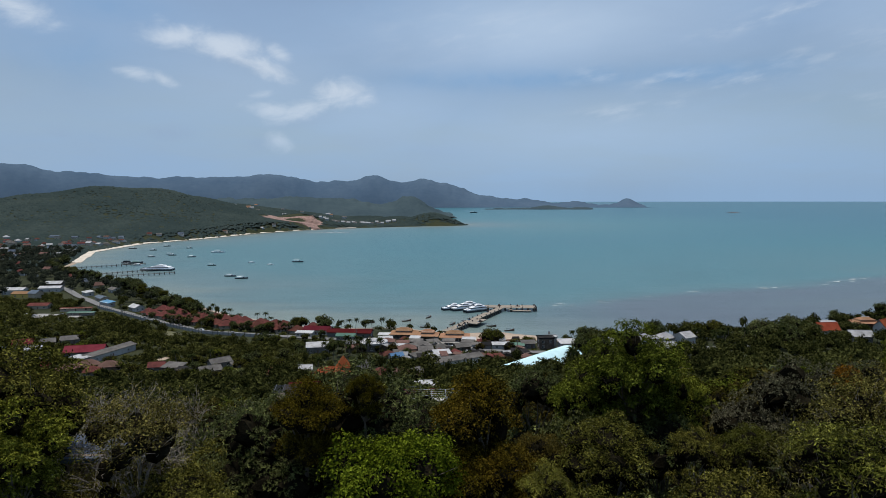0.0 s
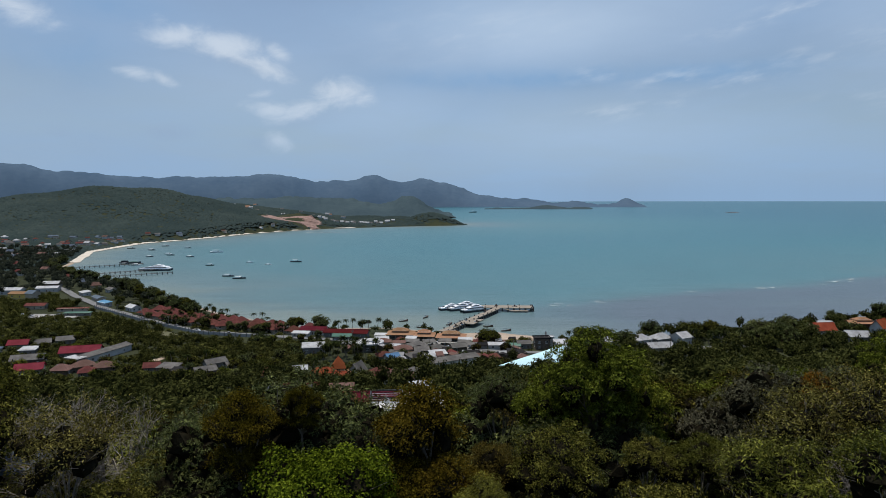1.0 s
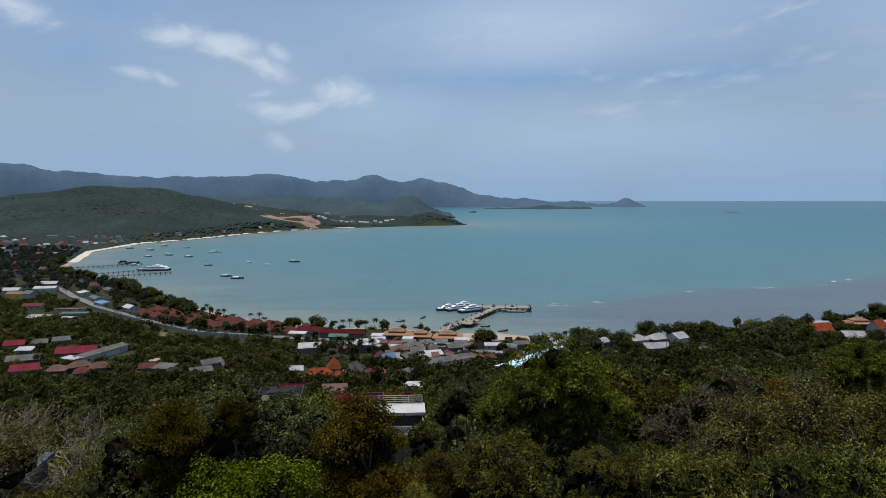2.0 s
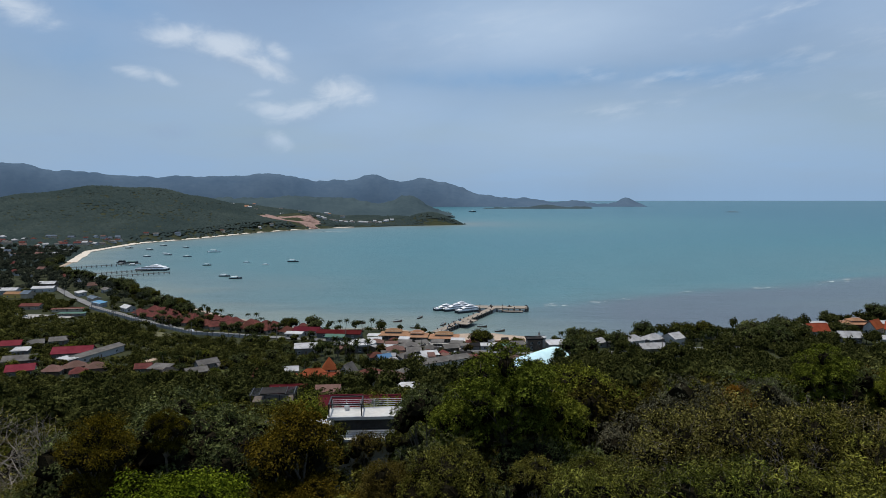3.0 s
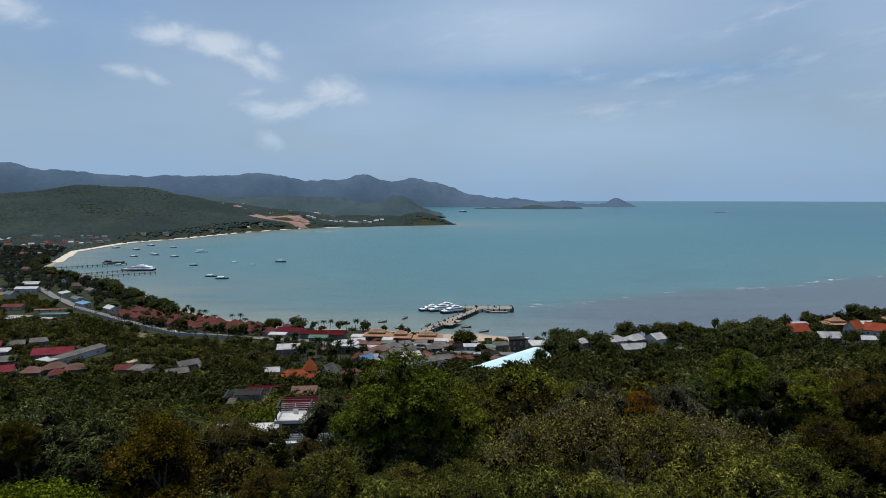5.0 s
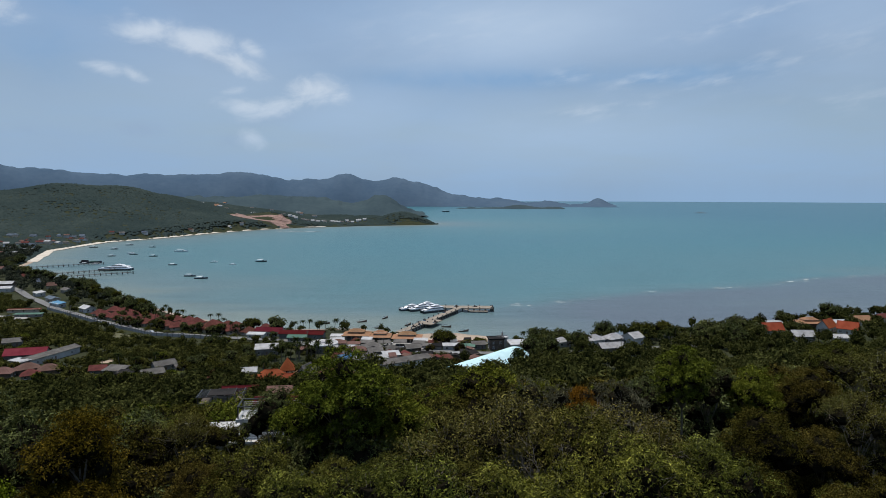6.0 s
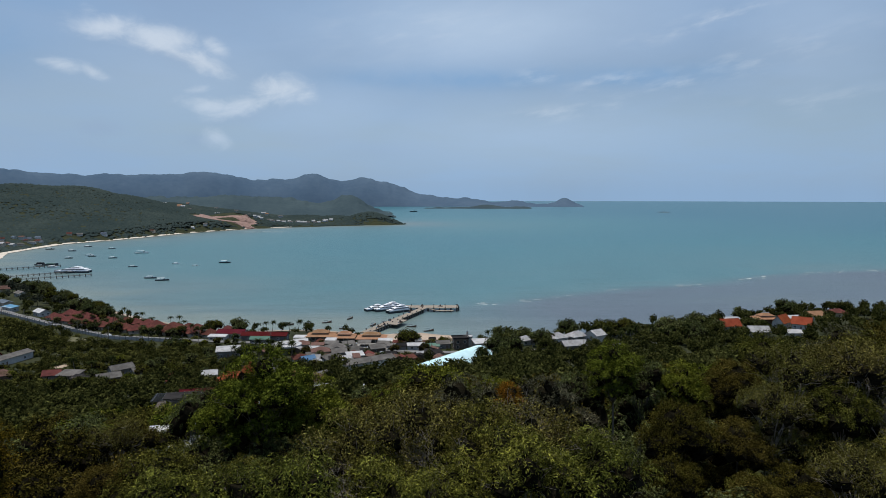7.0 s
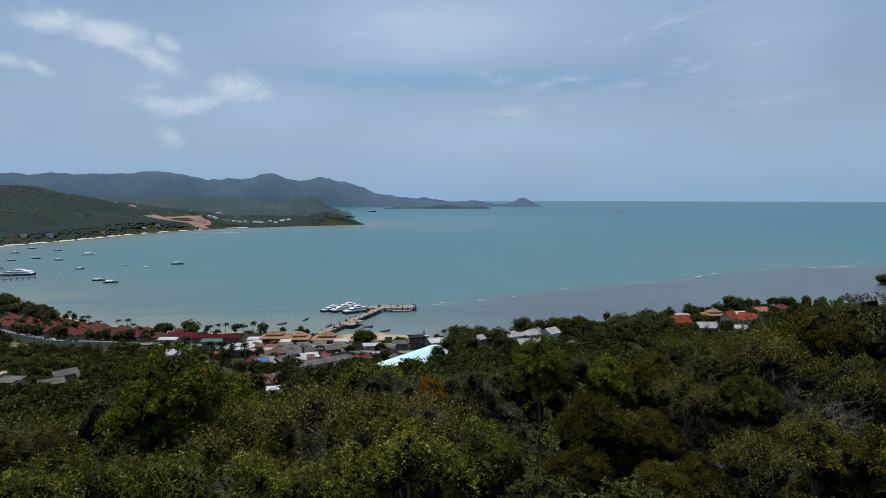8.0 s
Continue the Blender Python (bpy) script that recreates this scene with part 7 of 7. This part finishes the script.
# low bushes fill the strips that stay open below the houses
for x, y, shore, r, z in spots(4, 16000, -330, 330, 60, 520):
    b, d = bearing_of(x, y)
    if b < -44 or b > 54 or d < 60 or shore < 10 or not is_clear(x, y, 1.5) or is_clear(x, y, 1.8, True) or not fits(x, y, 3.6):
        continue
    k = rng.uniform(0.5, 1.0)
    scrub.append((x, y, z, k, k * rng.uniform(0.5, 0.95), rng.uniform(0, 6.28)))
for x, y, shore, r, z in spots(2, 5200, -1000, -250, 480, 1150):
    b, d = bearing_of(x, y)
    if b < -42 or shore < 10 or is_clear(x, y, 4.0) or not fits(x, y, 8.0):
        continue
    bay.append((x, y, z, rng.uniform(0.8, 1.3), rng.uniform(0.7, 1.3), rng.uniform(0, 6.28)))

scattered("woodland", "dark-green tropical woodland between the hill and the town", "woods", WOODS, woods[:1700], M_FOREST)
scattered("bay_woods", "woodland round the head of the bay, its green greyed to imitate haze", "woods", WOODS, bay[:1100], M_BAYWOOD)
scattered("scrubland", "dense low green scrub on open ground inland of the road", "scrub", SCRUB, scrub, M_SCRUB)


def dome(seed):
    """A far crown of a few facets."""
    r = random.Random(seed)
    v = [(r.uniform(-0.2, 0.2), r.uniform(-0.2, 0.2), r.uniform(0.85, 1.15))]
    for i in range(7):
        a = 2 * math.pi * (i + r.uniform(-0.25, 0.25)) / 7
        q = r.uniform(0.8, 1.25)
        v.append((q * math.cos(a), q * math.sin(a), -0.35))
    return np.array(v), np.array([(0, 1 + i, 1 + (i + 1) % 7) for i in range(7)])


far = []
for x, y, shore, r, z in spots(3, 150000, -1900, 120, 800, 2560):
    b, d = bearing_of(x, y)
    if b < -43 or d < 1000 or shore < 6 or in_cutting(x, y) or any(abs(x - c[0]) < 9 and abs(y - c[1] + 8) < 18 for c in CLEAR):
        continue
    if z < 6 and rng.random() < 0.25:
        continue
    k = rng.uniform(3.2, 6.2)
    far.append((x, y, z + 0.4, k * 1.15, k * rng.uniform(0.35, 0.8), rng.uniform(0, 6.28)))
    if len(far) >= 46000:
        break
scattered("far_woods", "green wooded hills round the far end of the bay, haze mixed into their colour", "woods", [dome(90 + i) for i in range(6)], far, M_FARWOOD).data.shade_smooth()


def rock_islet(bearing, distance, long, high):
    """A low dark reef that just breaks the surface far out."""
    r = random.Random(3)
    x, y = 10 + distance * math.sin(radians(bearing)), distance * math.cos(radians(bearing))
    z = float(sea_height(np.array(x), np.array(y)))
    g, n = Geo(), 24
    for k, up in ((1.0, -1.0), (0.7, 0.45), (0.25, 1.0)):
        for i in range(n):
            a = 2 * math.pi * i / n
            q = k * r.uniform(0.7, 1.15)
            g.v.append((long / 2 * q * math.cos(a), long / 7 * q * math.sin(a), high * up * r.uniform(0.6, 1.2)))
    for j in range(2):
        for i in range(n):
            i2 = (i + 1) % n
            g.f.append((j * n + i, j * n + i2, (j + 1) * n + i2, (j + 1) * n + i))
    g.f.append(tuple(range(2 * n, 3 * n)))
    root = thing("rock_islet", pose(x, y, z, 0, 0, -bearing), "low dark rock breaking the surface far out in the bay", "rock")
    part("rock", g, M_PILE, root)


rock_islet(23.6, 3600, 90, 3.0)
